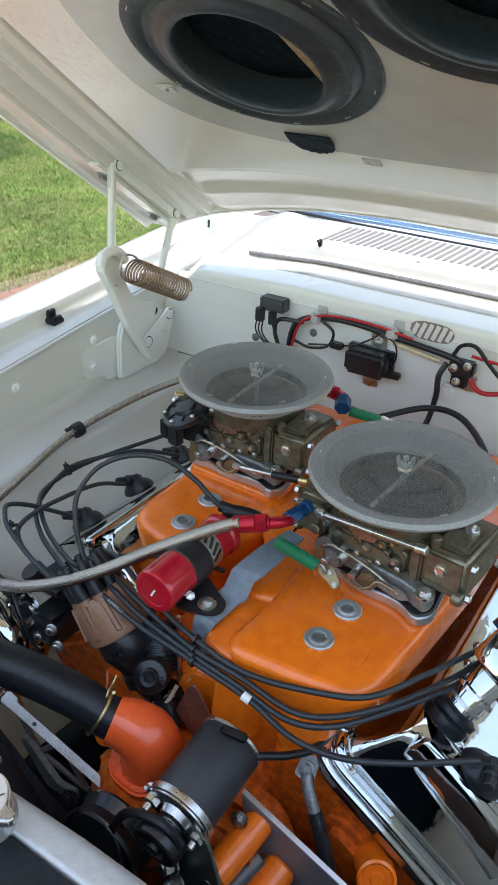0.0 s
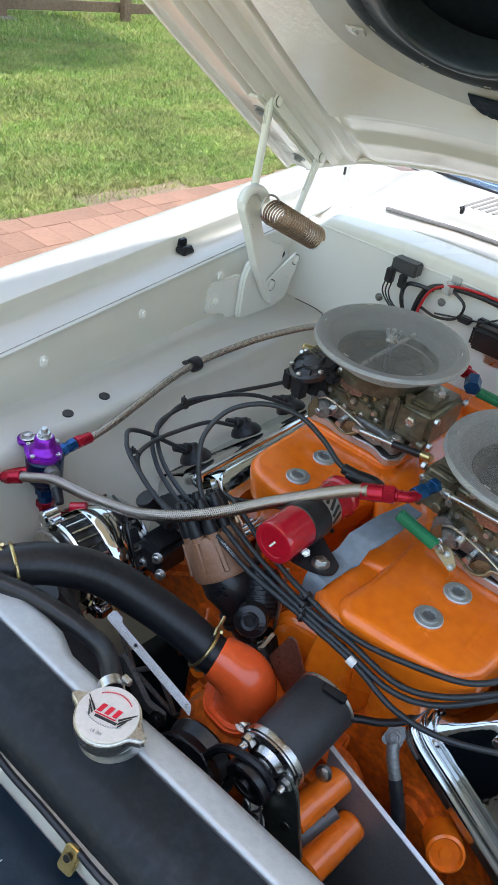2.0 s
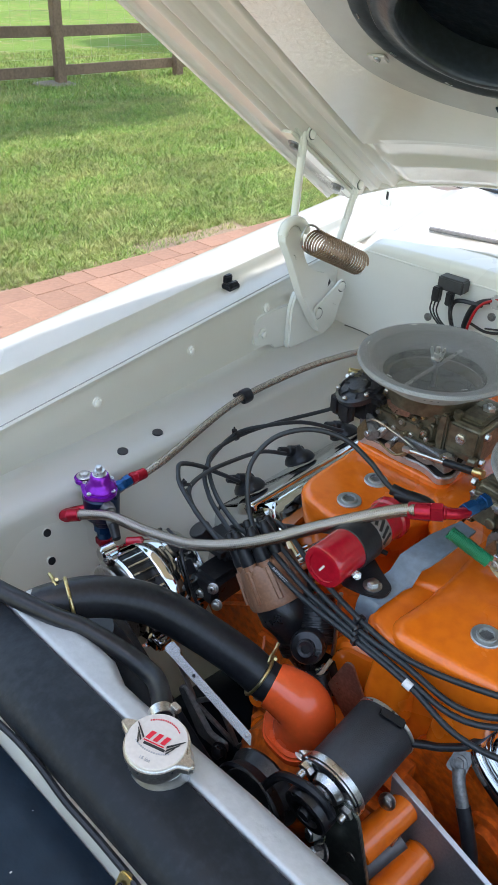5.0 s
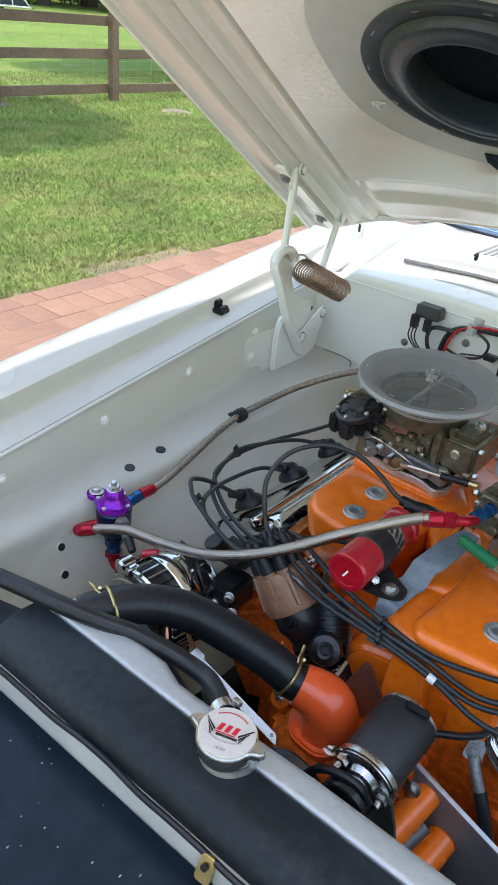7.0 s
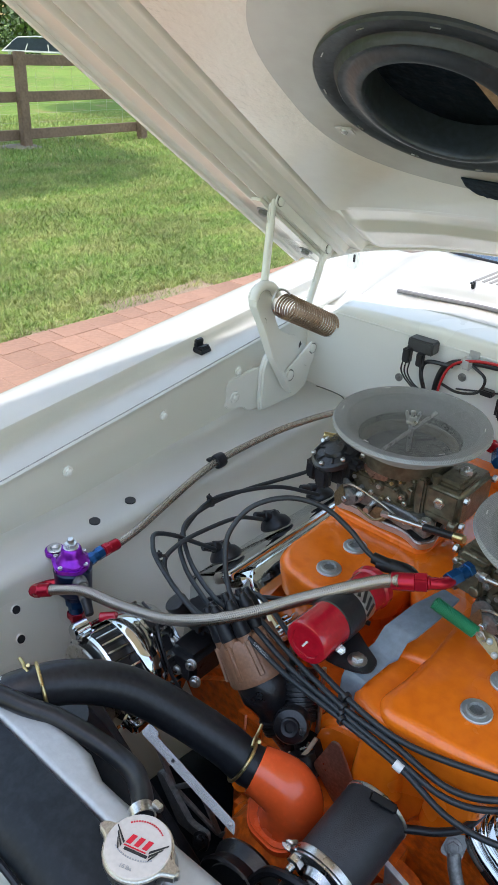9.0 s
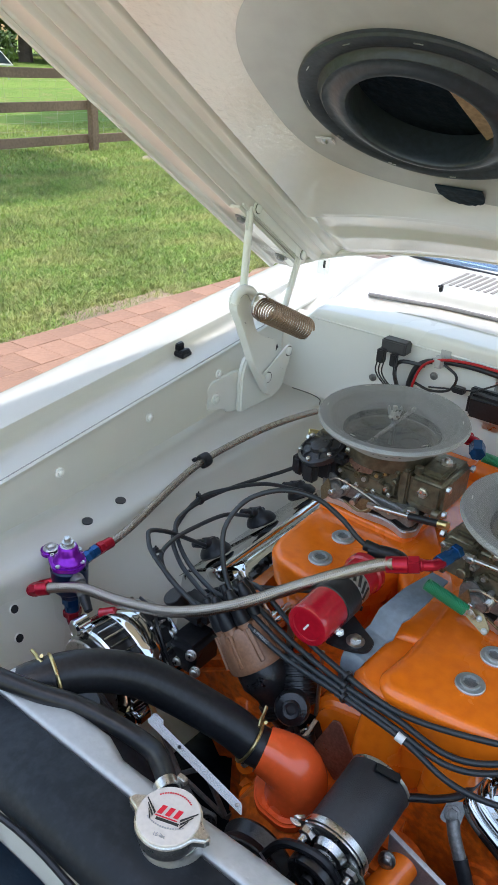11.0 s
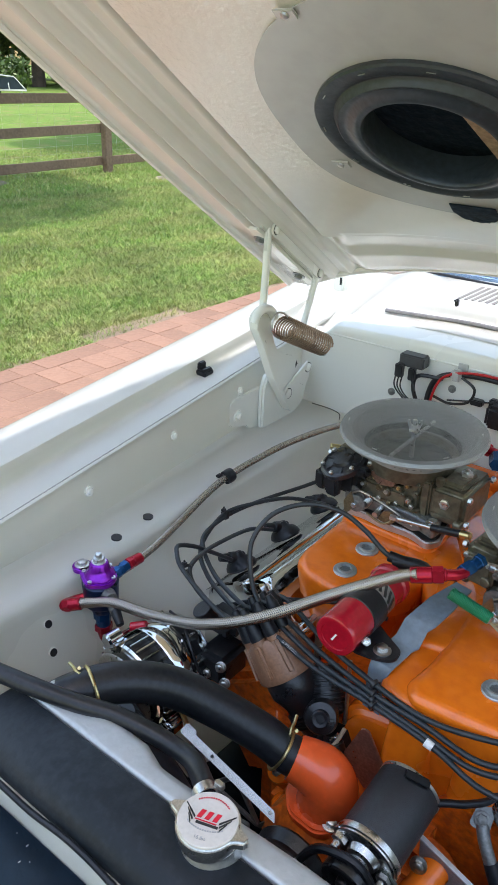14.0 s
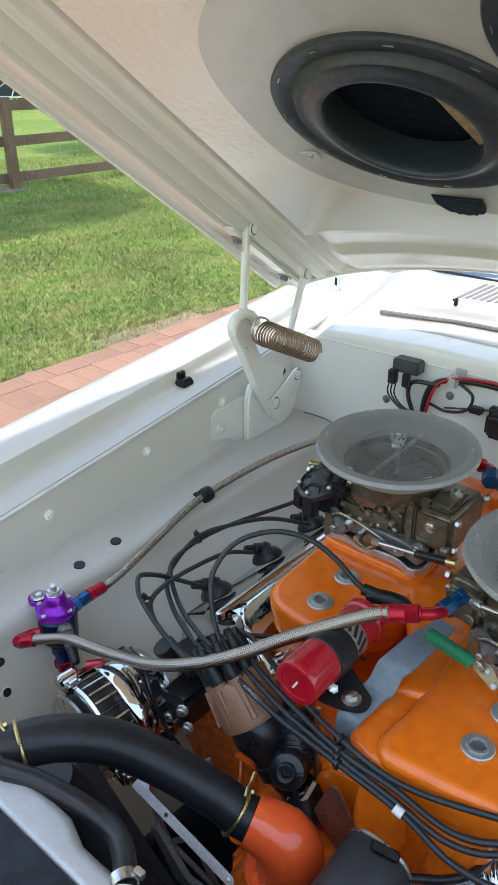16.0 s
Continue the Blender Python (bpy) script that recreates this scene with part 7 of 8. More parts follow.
    # coil's angled boot
    tagged(part("coil_boot", joined(tube([(-0.445, 0.668, 0.894), (-0.425, 0.675, 0.895), (-0.408, 0.682, 0.892), (-0.402, 0.690, 0.880)], 0.0095, 14, 6), rod((-0.452, 0.667, 0.900), (-0.43, 0.672, 0.897), 0.0075)), RUBBER), "black rubber elbow boot on the coil lead", "boot")


leads()


def fitting(name, p0, p1, r, mat, parent, label=""):
    """A hose end: barrel, groove and hexagon."""
    a, b = Vector(p0), Vector(p1)
    d = b - a
    bm = joined(rod(a, a + d * 0.62, r, r * 1.02, 24, 0.0012), hexbar(a + d * 0.62, a + d * 0.92, r * 1.12), rod(a + d * 0.92, b, r * 0.8))
    return part(name, bm, mat, parent, label)


def fuel_lines():
    # feed hose across the engine
    h = thing("fuel_hose", (-0.55, 0.55, 0.75), "stainless braided fuel hose with red and blue fittings", "fuel hose", "braided fuel hoses")
    pts = [(-0.835, 0.431, 0.763), (-0.811, 0.447, 0.770), (-0.780, 0.464, 0.775), (-0.721, 0.477, 0.777), (-0.653, 0.487, 0.791), (-0.614, 0.494, 0.806), (-0.573, 0.509, 0.824), (-0.529, 0.532, 0.848), (-0.483, 0.56, 0.878), (-0.439, 0.588, 0.904), (-0.404, 0.608, 0.923), (-0.385, 0.614, 0.931)]
    part("braid", tube(pts, 0.0079, 20, 8), BRAID, h)
    fitting("hose_end", (-0.395, 0.613, 0.926), (-0.356, 0.632, 0.934), 0.0105, RED, h, "red anodised hose end")
    part("elbow", tube([(-0.358, 0.630, 0.934), (-0.348, 0.642, 0.932), (-0.343, 0.658, 0.929)], 0.0072, 14, 6), RED, h)
    part("union_nut", joined(hexbar((-0.346, 0.656, 0.929), (-0.341, 0.672, 0.931), 0.0098), rod((-0.341, 0.672, 0.931), (-0.337, 0.686, 0.933), 0.0080), hexbar((-0.338, 0.682, 0.933), (-0.336, 0.690, 0.934), 0.0098)), BLUE, h, "blue anodised union")
    part("hose_end", joined(rod((-0.823, 0.439, 0.767), (-0.838, 0.430, 0.762), 0.0098), hexbar((-0.836, 0.431, 0.763), (-0.846, 0.428, 0.759), 0.0105), tube([(-0.846, 0.427, 0.758), (-0.853, 0.434, 0.753), (-0.850, 0.452, 0.751), (-0.840, 0.466, 0.753)], 0.0085, 14, 6)), RED, h, "red anodised hose end")
    # hose along the shelf's edge to the far carburettor
    g = thing("fuel_hose", (-0.86, 0.80, 0.77), "stainless braided fuel hose lying along the inner wing", "fuel hose", "braided fuel hoses")
    pts = [(-0.828, 0.553, 0.777), (-0.826, 0.585, 0.784), (-0.829, 0.616, 0.788), (-0.842, 0.681, 0.794), (-0.857, 0.758, 0.801), (-0.864, 0.824, 0.806), (-0.862, 0.906, 0.810), (-0.847, 0.997, 0.818), (-0.806, 1.090, 0.832), (-0.740, 1.145, 0.850), (-0.64, 1.12, 0.88), (-0.53, 1.03, 0.925), (-0.47, 0.985, 0.940)]
    part("braid", tube(pts, 0.0064, 20, 8), BRAID, g)
    fitting("hose_end", (-0.8265, 0.564, 0.781), (-0.825, 0.533, 0.783), 0.0088, RED, g, "red anodised hose end")
    part("union_nut", joined(hexbar((-0.825, 0.534, 0.783), (-0.825, 0.523, 0.782), 0.0098), rod((-0.825, 0.525, 0.782), (-0.826, 0.503, 0.778), 0.0086), hexbar((-0.825, 0.518, 0.781), (-0.826, 0.509, 0.779), 0.0098)), BLUE, g, "blue anodised union")
    part("far_hose_end", joined(rod((-0.470, 0.985, 0.940), (-0.445, 0.972, 0.945), 0.0105), tube([(-0.445, 0.972, 0.945), (-0.432, 0.966, 0.946), (-0.425, 0.956, 0.944)], 0.0075, 12, 5)), RED, g, "red anodised hose end")
    part("far_union", hexbar((-0.428, 0.962, 0.944), (-0.418, 0.940, 0.940), 0.0125), BLUE, g)
    cl = part("rubber_clamp", joined(ring_lathe([(0.0082, -0.009), (0.0125, -0.009), (0.0135, -0.005), (0.0135, 0.005), (0.0125, 0.009), (0.0082, 0.009)], frame_to((-0.864, 0.826, 0.806), (0.06, 0.9, 0.07)), 24), box(-0.879, 0.820, 0.803, 0.014, 0.012, 0.006, 0.002)), RUBBER, g, "black rubber clamp")
    # pressure regulator
    r = thing("fuel_pressure_regulator", (-0.84, 0.491, 0.66), "purple-topped fuel pressure regulator with blue and red fittings", "fuel regulator")
    c = Vector((-0.827, 0.481, 0.789))
    out = [(0.030 * math.cos(a) * (1.0 if k % 3 else 1.12), 0.030 * math.sin(a) * (1.0 if k % 3 else 1.12)) for k, a in enumerate([2 * math.pi * k / 12 for k in range(12)])]
    dia = soft_outline([(-0.036, 0.006), (-0.004, 0.030), (0.024, 0.014), (0.030, -0.010), (0.004, -0.032), (-0.030, -0.016)], 0.010, 5)
    M = Matrix.Translation(c)
    part("cover", joined(prism(dia, -0.004, 0.006, 0.002, M, 2), lathe([(0.024, 0.005), (0.0225, 0.009), (0.0185, 0.013), (0.0155, 0.018), (0.0145, 0.026), (0.012, 0.029), (0.007, 0.029)], M, 32)), PURPLE, r, "purple anodised cover")
    part("mount_ear", joined(rod(c + Vector((-0.038, -0.002, -0.002)), c + Vector((-0.038, -0.002, 0.006)), 0.015), box(c.x - 0.020, c.y - 0.003, c.z + 0.002, 0.03, 0.024, 0.008, 0.002)), PURPLE, r)
    bolt(r, c + Vector((-0.038, -0.002, 0.006)), (0, 0, 1), 0.0075, 0.0115, STEEL)
    for x, y in ((-0.004, 0.024), (0.023, 0.006), (0.006, -0.025), (-0.022, -0.012)):
        part("cover_screw", lathe([(0.0036, 0.006), (0.0034, 0.0085), (0.0015, 0.0085), (0.0012, 0.007), (0, 0.007)], M @ Matrix.Translation((x, y, 0)), 12), STEEL, r)
    part("adjuster", joined(hexbar(c + Vector((0, 0, 0.030)), c + Vector((0, 0, 0.036)), 0.0092), rod(c + Vector((0, 0, 0.028)), c + Vector((0, 0, 0.030)), 0.0112), rod(c + Vector((0, 0, 0.036)), c + Vector((0, 0, 0.043)), 0.0048)), STEEL, r, "steel adjuster with lock nut")
    part("body", joined(rod(c + Vector((0, 0, -0.048)), c + Vector((0, 0, -0.004)), 0.026, 0.028, 32, 0.003), rod(c + Vector((0, 0, -0.062)), c + Vector((0, 0, -0.048)), 0.016)), DARKBLUE, r, "dark blue anodised body")
    part("gauge_port", joined(rod(c + Vector((0.02, -0.006, -0.014)), c + Vector((0.036, -0.012, -0.016)), 0.0105), rod(c + Vector((0.034, -0.011, -0.016)), c + Vector((0.052, -0.018, -0.026)), 0.0085)), CAST, r)
    part("plug", rod(c + Vector((0.045, -0.015, -0.023)), c + Vector((0.070, -0.026, -0.038)), 0.0085, 0.006), RUBBER, r)
    part("lower_union", joined(hexbar(c + Vector((0, 0, -0.076)), c + Vector((0, 0, -0.058)), 0.0145), rod(c + Vector((0, 0, -0.092)), c + Vector((0, 0, -0.076)), 0.0115)), BLUE, r, "blue anodised union")
    part("lower_elbow", joined(hexbar(c + Vector((0, 0, -0.100)), c + Vector((0, 0, -0.088)), 0.0140), tube([c + Vector((0, 0, -0.098)), c + Vector((0.004, 0.002, -0.112)), c + Vector((0.018, 0.006, -0.122)), c + Vector((0.040, 0.012, -0.126))], 0.0115, 14, 6), rod(c + Vector((0.036, 0.011, -0.126)), c + Vector((0.064, 0.018, -0.130)), 0.0125)), RED, r, "red anodised elbow")
    lead("feed_hose", [c + Vector((0.060, 0.017, -0.130)), c + Vector((0.09, 0.03, -0.135)), c + Vector((0.10, 0.09, -0.18)), c + Vector((0.06, 0.16, -0.27))], "dark fuel feed hose below the regulator", "", 0.009, RUBBER, "hose")


fuel_lines()


def cooling():
    # upper radiator hose
    h = thing("radiator_hose", (-0.52, 0.37, 0.75), "black upper radiator hose with wire clamps", "radiator hose")
    pts = [(-0.640, 0.238, 0.835), (-0.622, 0.268, 0.847), (-0.598, 0.312, 0.846), (-0.562, 0.356, 0.830), (-0.517, 0.388, 0.802), (-0.466, 0.412, 0.774), (-0.440, 0.422, 0.756), (-0.424, 0.430, 0.747)]
    part("hose", tube(pts, 0.0240, 32, 8), RUBBER, h)
    for at, ax, tip in (((-0.612, 0.285, 0.8475), (0.02, 0.044, 0.002), (-0.03, -0.01, 0.028)), ((-0.442, 0.4212, 0.7575), (0.045, 0.018, -0.030), (0.004, 0.024, 0.036))):
        m = frame_to(at, ax)
        cl = part("wire_clamp", tube([m @ Vector((0.0262 * math.cos(q), 0.0262 * math.sin(q), 0.0012 * math.sin(q))) for q in [2 * math.pi * k / 24 for k in range(25)]], 0.0021, 8, raw=True), BRASS, h, "yellow zinc wire clamp")
        t = Vector(at) + Vector(tip).normalized() * 0.0262
        u = Vector(tip).normalized()
        side = u.cross(Vector(ax)).normalized()
        along = Vector(ax).normalized()
        part("clamp_end", tube([t - side * 0.012 - u * 0.003, t - side * 0.003 + u * 0.002, t + side * 0.006 + u * 0.006 + along * 0.002, t + side * 0.016 + u * 0.013 + along * 0.003], 0.0021, 8, 5), BRASS, cl)
        part("clamp_end", tube([t + side * 0.012 - u * 0.003 + along * 0.004, t + u * 0.003 + along * 0.005, t - side * 0.009 + u * 0.005 + along * 0.005], 0.0021, 8, 5), BRASS, cl)
    # thermostat housing
    t = thing("thermostat_housing", (-0.366, 0.452, 0.68), "orange-red painted thermostat elbow", "thermostat housing")
    part("elbow", tube([(-0.428, 0.428, 0.748), (-0.410, 0.435, 0.742), (-0.394, 0.441, 0.733), (-0.386, 0.444, 0.714), (-0.388, 0.443, 0.684)], lambda s: 0.0275 + 0.0085 * math.sin(min(1, s * 1.25) * math.pi / 2), 32, 8), ELBOWRED, t)
    m = frame_to((-0.390, 0.440, 0.686), (-0.05, -0.15, 1)) @ Matrix.Diagonal((0.95, 1.1, 1, 1))
    part("flange", prism(soft_outline([(-0.050, -0.008), (-0.028, -0.034), (0.020, -0.038), (0.048, -0.012), (0.050, 0.012), (0.028, 0.034), (-0.025, 0.036), (-0.050, 0.012)], 0.014, 5), -0.006, 0.009, 0.003, m, 3), ELBOWRED, t)
    bolt(t, m @ Vector((0.028, -0.018, 0.009)), (0.05, -0.1, 1), 0.0075, 0.011, STEEL)
    bolt(t, m @ Vector((-0.036, 0.010, 0.009)), (0.05, -0.1, 1), 0.0075, 0.011, STEEL)
    # radiator
    r = thing("radiator", (MID, 0.24, 0.30), "satin silver aluminium radiator behind the black cover", "radiator")
    prof = soft_outline([(0.2245, 0.80), (0.2245, 0.8655), (0.250, 0.8665), (0.258, 0.858), (0.260, 0.80)], 0.006, 4)
    xs = [-0.640, -0.50, -0.47, -0.445, -0.30, -0.15, 0.10]
    verts, k = [], len(prof)
    for x in xs:
        cut = 0.006 if -0.48 < x < -0.30 else 0.0 if x > -0.4 else -0.005
        verts += [(x, y - (cut if y > 0.235 else 0), z) for y, z in prof]
    faces = [tuple(reversed(range(k))), tuple((len(xs) - 1) * k + i for i in range(k))]
    faces += [(j * k + i, j * k + (i + 1) % k, (j + 1) * k + (i + 1) % k, (j + 1) * k + i) for j in range(len(xs) - 1) for i in range(k)]
    bm = from_lists(verts, faces)
    bmesh.ops.recalc_face_normals(bm, faces=bm.faces)
    part("top_tank", bm, TANK, r)
    part("core", box(-0.27, 0.243, 0.55, 0.74, 0.040, 0.50, 0.004), NAVY, r, "dark radiator core")
    part("inlet_neck", rod((-0.645, 0.232, 0.822), (-0.620, 0.272, 0.846), 0.022), TANK, r)
    neck = part("filler_neck", lathe([(0.024, -0.03), (0.024, -0.006), (0.0265, 0.0), (0.0275, 0.004), (0.026, 0.010)], frame_to((-0.378, 0.217, 0.874), (0.01, -0.03, 1)), 36), ALU, r, "welded aluminium filler neck")
    part("neck_flange", lathe([(0.0262, -0.026), (0.0288, -0.022), (0.0290, -0.019), (0.0272, -0.016), (0.0262, -0.008)], frame_to((-0.376, 0.2185, 0.884), (0.01, -0.03, 1)), 40), ALU, r)
    # pressure cap
    c = thing("pressure_lid", (-0.378, 0.216, 0.880), "silver radiator cap with a white printed disc", "radiator cap")
    m = frame_to((-0.378, 0.216, 0.886), (0.01, -0.03, 1), (1, 0.0, 0)) @ Matrix.Diagonal((0.89, 0.89, 1, 1))
    ears = []
    for i in range(72):
        a = 2 * math.pi * i / 72
        e = max(bump(a, math.pi - 0.02, 0.17), bump(a, 0.0, 0.17), bump(a, 2 * math.pi, 0.17))
        r0 = 0.0325 + 0.0125 * min(1, e * 1.3)
        ears.append((r0 * math.cos(a), r0 * math.sin(a)))
    part("rim", prism(ears, -0.002, 0.0085, 0.0025, m @ Matrix.Rotation(0.17, 4, "Z"), 3), STEEL, c, "plated steel rim with two ears")
    part("skirt", lathe([(0.0290, -0.012), (0.0305, -0.010), (0.0305, -0.001)], m, 40), STEEL, c)
    part("disc", lathe([(0.0305, 0.008), (0.0305, 0.0100), (0.0298, 0.0107), (0, 0.0112)], m, 48), CAPDISC, c, "white printed disc")
    # print: red emblem bars, black wings, grey lines and the rating
    face = m @ Matrix.Rotation(radians(19), 4, "Z") @ Matrix.Translation((0, 0, 0.0114))
    for k, dx in enumerate((-0.0082, 0.0, 0.0082)):
        part("emblem_bar", prism([(dx - 0.0032, -0.002), (dx + 0.0016, -0.002), (dx + 0.0042, 0.0072), (dx - 0.0006, 0.0072)], 0, 0.0004, 0, face), LOGORED, c)
    part("emblem_line", prism([(-0.012, -0.0048), (0.010, -0.0048), (0.0105, -0.0036), (-0.0115, -0.0036)], 0, 0.0004, 0, face), LOGORED, c)
    part("name_bar", prism([(-0.010, -0.0085), (0.013, -0.0085), (0.013, -0.0058), (-0.010, -0.0058)], 0, 0.0004, 0, face), INK, c)
    for s in (-1, 1):
        for k in range(3):
            a0, a1 = Vector((0.0125 + 0.0012 * k, -0.0015 - 0.0034 * k)), Vector((0.0262 - 0.0030 * k, 0.0105 - 0.0052 * k))
            w0 = Vector((0.0003, -0.0024))
            quad = [a0, a1, a1 + w0 * 0.5, a0 + w0]
            part("wing_stroke", prism([(s * q.x, q.y) for q in (quad if s < 0 else quad[::-1])], 0, 0.0004, 0, face), INK, c)
    for radius, a0, a1, count, ink in ((0.0215, -142, -38, 17, GREYINK), (0.0225, 48, 132, 15, LOGORED)):
        for k in range(count):
            a = radians(a0 + (a1 - a0) * k / (count - 1))
            m4 = face @ Matrix.Translation((radius * math.cos(a) * 1.05, radius * math.sin(a) * (0.62 if a0 < 0 else 1.0), 0)) @ Matrix.Rotation((a + math.pi / 2) * 0.6 if a0 < 0 else a - math.pi / 2, 4, "Z")
            part("print_dash", prism([(-0.0008, -0.0007), (0.0008, -0.0007), (0.0008, 0.0007), (-0.0008, 0.0007)], 0, 0.0003, 0, m4), ink, c)
    txt = bpy.data.curves.new("rating", "FONT")
    txt.body, txt.size, txt.align_x, txt.extrude = "16 lbs", 0.0052, "CENTER", 0.0002
    ob = new("rating_text", txt)
    ob.parent = c
    ob.matrix_parent_inverse = c.matrix_basis.inverted()
    ob.matrix_basis = face @ Matrix.Translation((0, -0.0235, 0.0002))
    txt.materials.append(GREYINK)
    # overflow hose and its clamp
    o = thing("overflow_hose", (-0.56, 0.26, 0.86), "black rubber overflow hose lying over the radiator", "hose")
    part("hose", tube([(-0.80, 0.190, 0.862), (-0.735, 0.205, 0.874), (-0.685, 0.215, 0.878), (-0.645, 0.226, 0.876), (-0.616, 0.236, 0.873), (-0.582, 0.249, 0.869), (-0.553, 0.263, 0.865), (-0.513, 0.274, 0.860), (-0.482, 0.280, 0.855), (-0.456, 0.278, 0.857), (-0.436, 0.268, 0.862), (-0.420, 0.257, 0.869), (-0.404, 0.243, 0.876)], 0.0102, 18, 6), RUBBER, o)
    cl = part("hose_clamp", joined(ring_lathe([(0.0102, -0.005), (0.0116, -0.005), (0.0116, 0.005), (0.0102, 0.005)], frame_to((-0.408, 0.246, 0.876), (0.03, -0.016, 0)), 24), box(-0.398, 0.255, 0.886, 0.010, 0.006, 0.007, 0.001)), STEEL, o, "steel worm clamp")
    # black expansion tank beside the radiator
    b = thing("overflow_tank", (-0.80, 0.20, 0.70), "black overflow canister with a steel band clamp", "canister")
    part("can", rod((-0.800, 0.205, 0.66), (-0.800, 0.205, 0.885), 0.036, 0.036, 32, 0.004), COATED, b)
    part("band", ring_lathe([(0.0362, 0), (0.0375, 0), (0.0375, 0.012), (0.0362, 0.012)], Matrix.Translation((-0.80, 0.205, 0.835)), 32), STEEL, b)
    bolt(b, (-0.772, 0.228, 0.836), (0.8, 0.5, 0), 0.006, 0.008, STEEL, h=0.02)
    part("bracket", box(-0.825, 0.225, 0.72, 0.09, 0.02, 0.10, 0.004), STEEL, b)


cooling()


def pump_motor():
    """Electric drive motor: black can, plated end plate, pulley, belt and steel bracket."""
    p = thing("water_pump_motor", (-0.303, 0.43, 0.69), "black electric water pump motor with a plated end plate", "motor")
    a, b = Vector((-0.303, 0.392, 0.7315)), Vector((-0.301, 0.482, 0.747))
    d = (b - a).normalized()
    m = frame_to(a, d)
    L = (b - a).length
    part("can", lathe([(0.0365, 0.002), (0.0375, 0.004), (0.0375, L - 0.004), (0.0355, L), (0.0, L + 0.001)], m, 44), COATED, p)
    part("crimp", ring_lathe([(0.0372, L - 0.006), (0.0383, L - 0.005), (0.0383, L - 0.002), (0.0372, L - 0.001)], m, 44), STEEL, p)
    part("slot_cover", box(0, 0, 0, 0.030, 0.012, 0.004, 0.002, frame_to(b - d * 0.012 + Vector((0.012, -0.004, 0.0375)) * 0.98, (0.30, -0.15, 0.95), (0.9, 0.3, -0.3))), RUBBER, p)
    part("end_plate", lathe([(0.0395, 0.0015), (0.0400, -0.001), (0.0395, -0.006), (0.0375, -0.007), (0.0375, -0.009), (0.0350, -0.010), (0.030, -0.008), (0.026, -0.006), (0.020, -0.008), (0.017, -0.016), (0.012, -0.018), (0.010, -0.022), (0.006, -0.024), (0.0, -0.024)], m, 44), STEEL, p, "zinc-plated end plate")
    for k in range(4):
        q = m @ Matrix.Rotation(k * math.pi / 2 + 0.6, 4, "Z") @ Matrix.Translation((0.026, 0, -0.008))
        part("vent", box(0, 0, 0, 0.010, 0.013, 0.002, 0.0008, q), PLASTIC, p)
    for at in ((-0.331, 0.384, 0.741), (-0.276, 0.386, 0.722)):
        at = Vector(at)
        bolt(p, at, -d, 0.0085, 0.0115, STEEL, "through_bolt", 0.009)
        part("bolt_stud", rod(at - d * 0.009, at - d * 0.019, 0.0042), STEEL, p)
    q = frame_to(Vector((-0.308, 0.362, 0.716)), -d)
    part("belt_pulley", lathe([(0.010, -0.012), (0.026, -0.010), (0.028, -0.008), (0.028, 0.010), (0.026, 0.012), (0.018, 0.012), (0.016, 0.006), (0.009, 0.006), (0.008, 0.014), (0.004, 0.015), (0, 0.015)], q, 36), PLASTIC, p, "black toothed pulley")
    part("drive_belt", tube([(-0.282, 0.362, 0.727), (-0.298, 0.360, 0.745), (-0.325, 0.358, 0.744), (-0.352, 0.357, 0.725), (-0.38, 0.357, 0.66), (-0.40, 0.357, 0.60)], 0.0052, 8, 6), RUBBER, p)
    # steel bracket from the end plate down to the block
    xz = Matrix(((1, 0, 0, 0), (0, 0, -1, 0.383), (0, 1, 0, 0), (0, 0, 0, 1)))
    part("bracket", prism(soft_outline([(-0.300, 0.712), (-0.276, 0.735), (-0.262, 0.722), (-0.236, 0.63), (-0.212, 0.545), (-0.262, 0.545), (-0.300, 0.61), (-0.318, 0.66)], 0.010), -0.0025, 0.0025, 0.0008, xz), material("olive_zinc_plate", (0.20, 0.22, 0.19), 0.35, metal=0.8, vary=0.2), p, "olive zinc steel bracket")
    for x, z in ((-0.262, 0.655), (-0.248, 0.60), (-0.235, 0.57)):
        part("bracket_hole", lathe([(0.0055, 0), (0.0055, 0.0008), (0, 0.0008)], frame_to((x, 0.3805, z), (0, -1, 0)), 16), STEEL, p)
    for at in ((-0.300, 0.370, 0.668), (-0.290, 0.366, 0.648)):
        bolt(p, at, (-0.3, -0.9, 0.3), 0.0085, 0.012, STEEL, h=0.012)
    part("cable", tube([b + Vector((0.030, -0.008, 0.004)), b + Vector((0.046, 0.004, 0.004)), (-0.240, 0.500, 0.748), (-0.222, 0.530, 0.742), (-0.215, 0.585, 0.735)], 0.0046, 12, 6), RUBBER, p)
    part("cable_grommet", lathe([(0.008, -0.004), (0.008, 0.006), (0.006, 0.009)], frame_to(b + Vector((0.026, -0.010, 0.004)), (0.9, 0.4, 0)), 16), PLASTIC, p)
    # belt guard: black bent sheet with a bright edge
    g = thing("belt_guard", (-0.36, 0.36, 0.64), "black sheet-metal belt guard with a bright steel edge", "belt guard")
    out = soft_outline([(-0.415, 0.60), (-0.412, 0.690), (-0.392, 0.718), (-0.362, 0.722), (-0.345, 0.700), (-0.338, 0.640), (-0.335, 0.60)], 0.012)
    part("sheet", prism(out, -0.0015, 0.0015, 0.0004, Matrix(((1, 0, 0, 0), (0, 0, -1, 0.340), (0, 1, 0, 0), (0, 0, 0, 1)))), COATED, g)
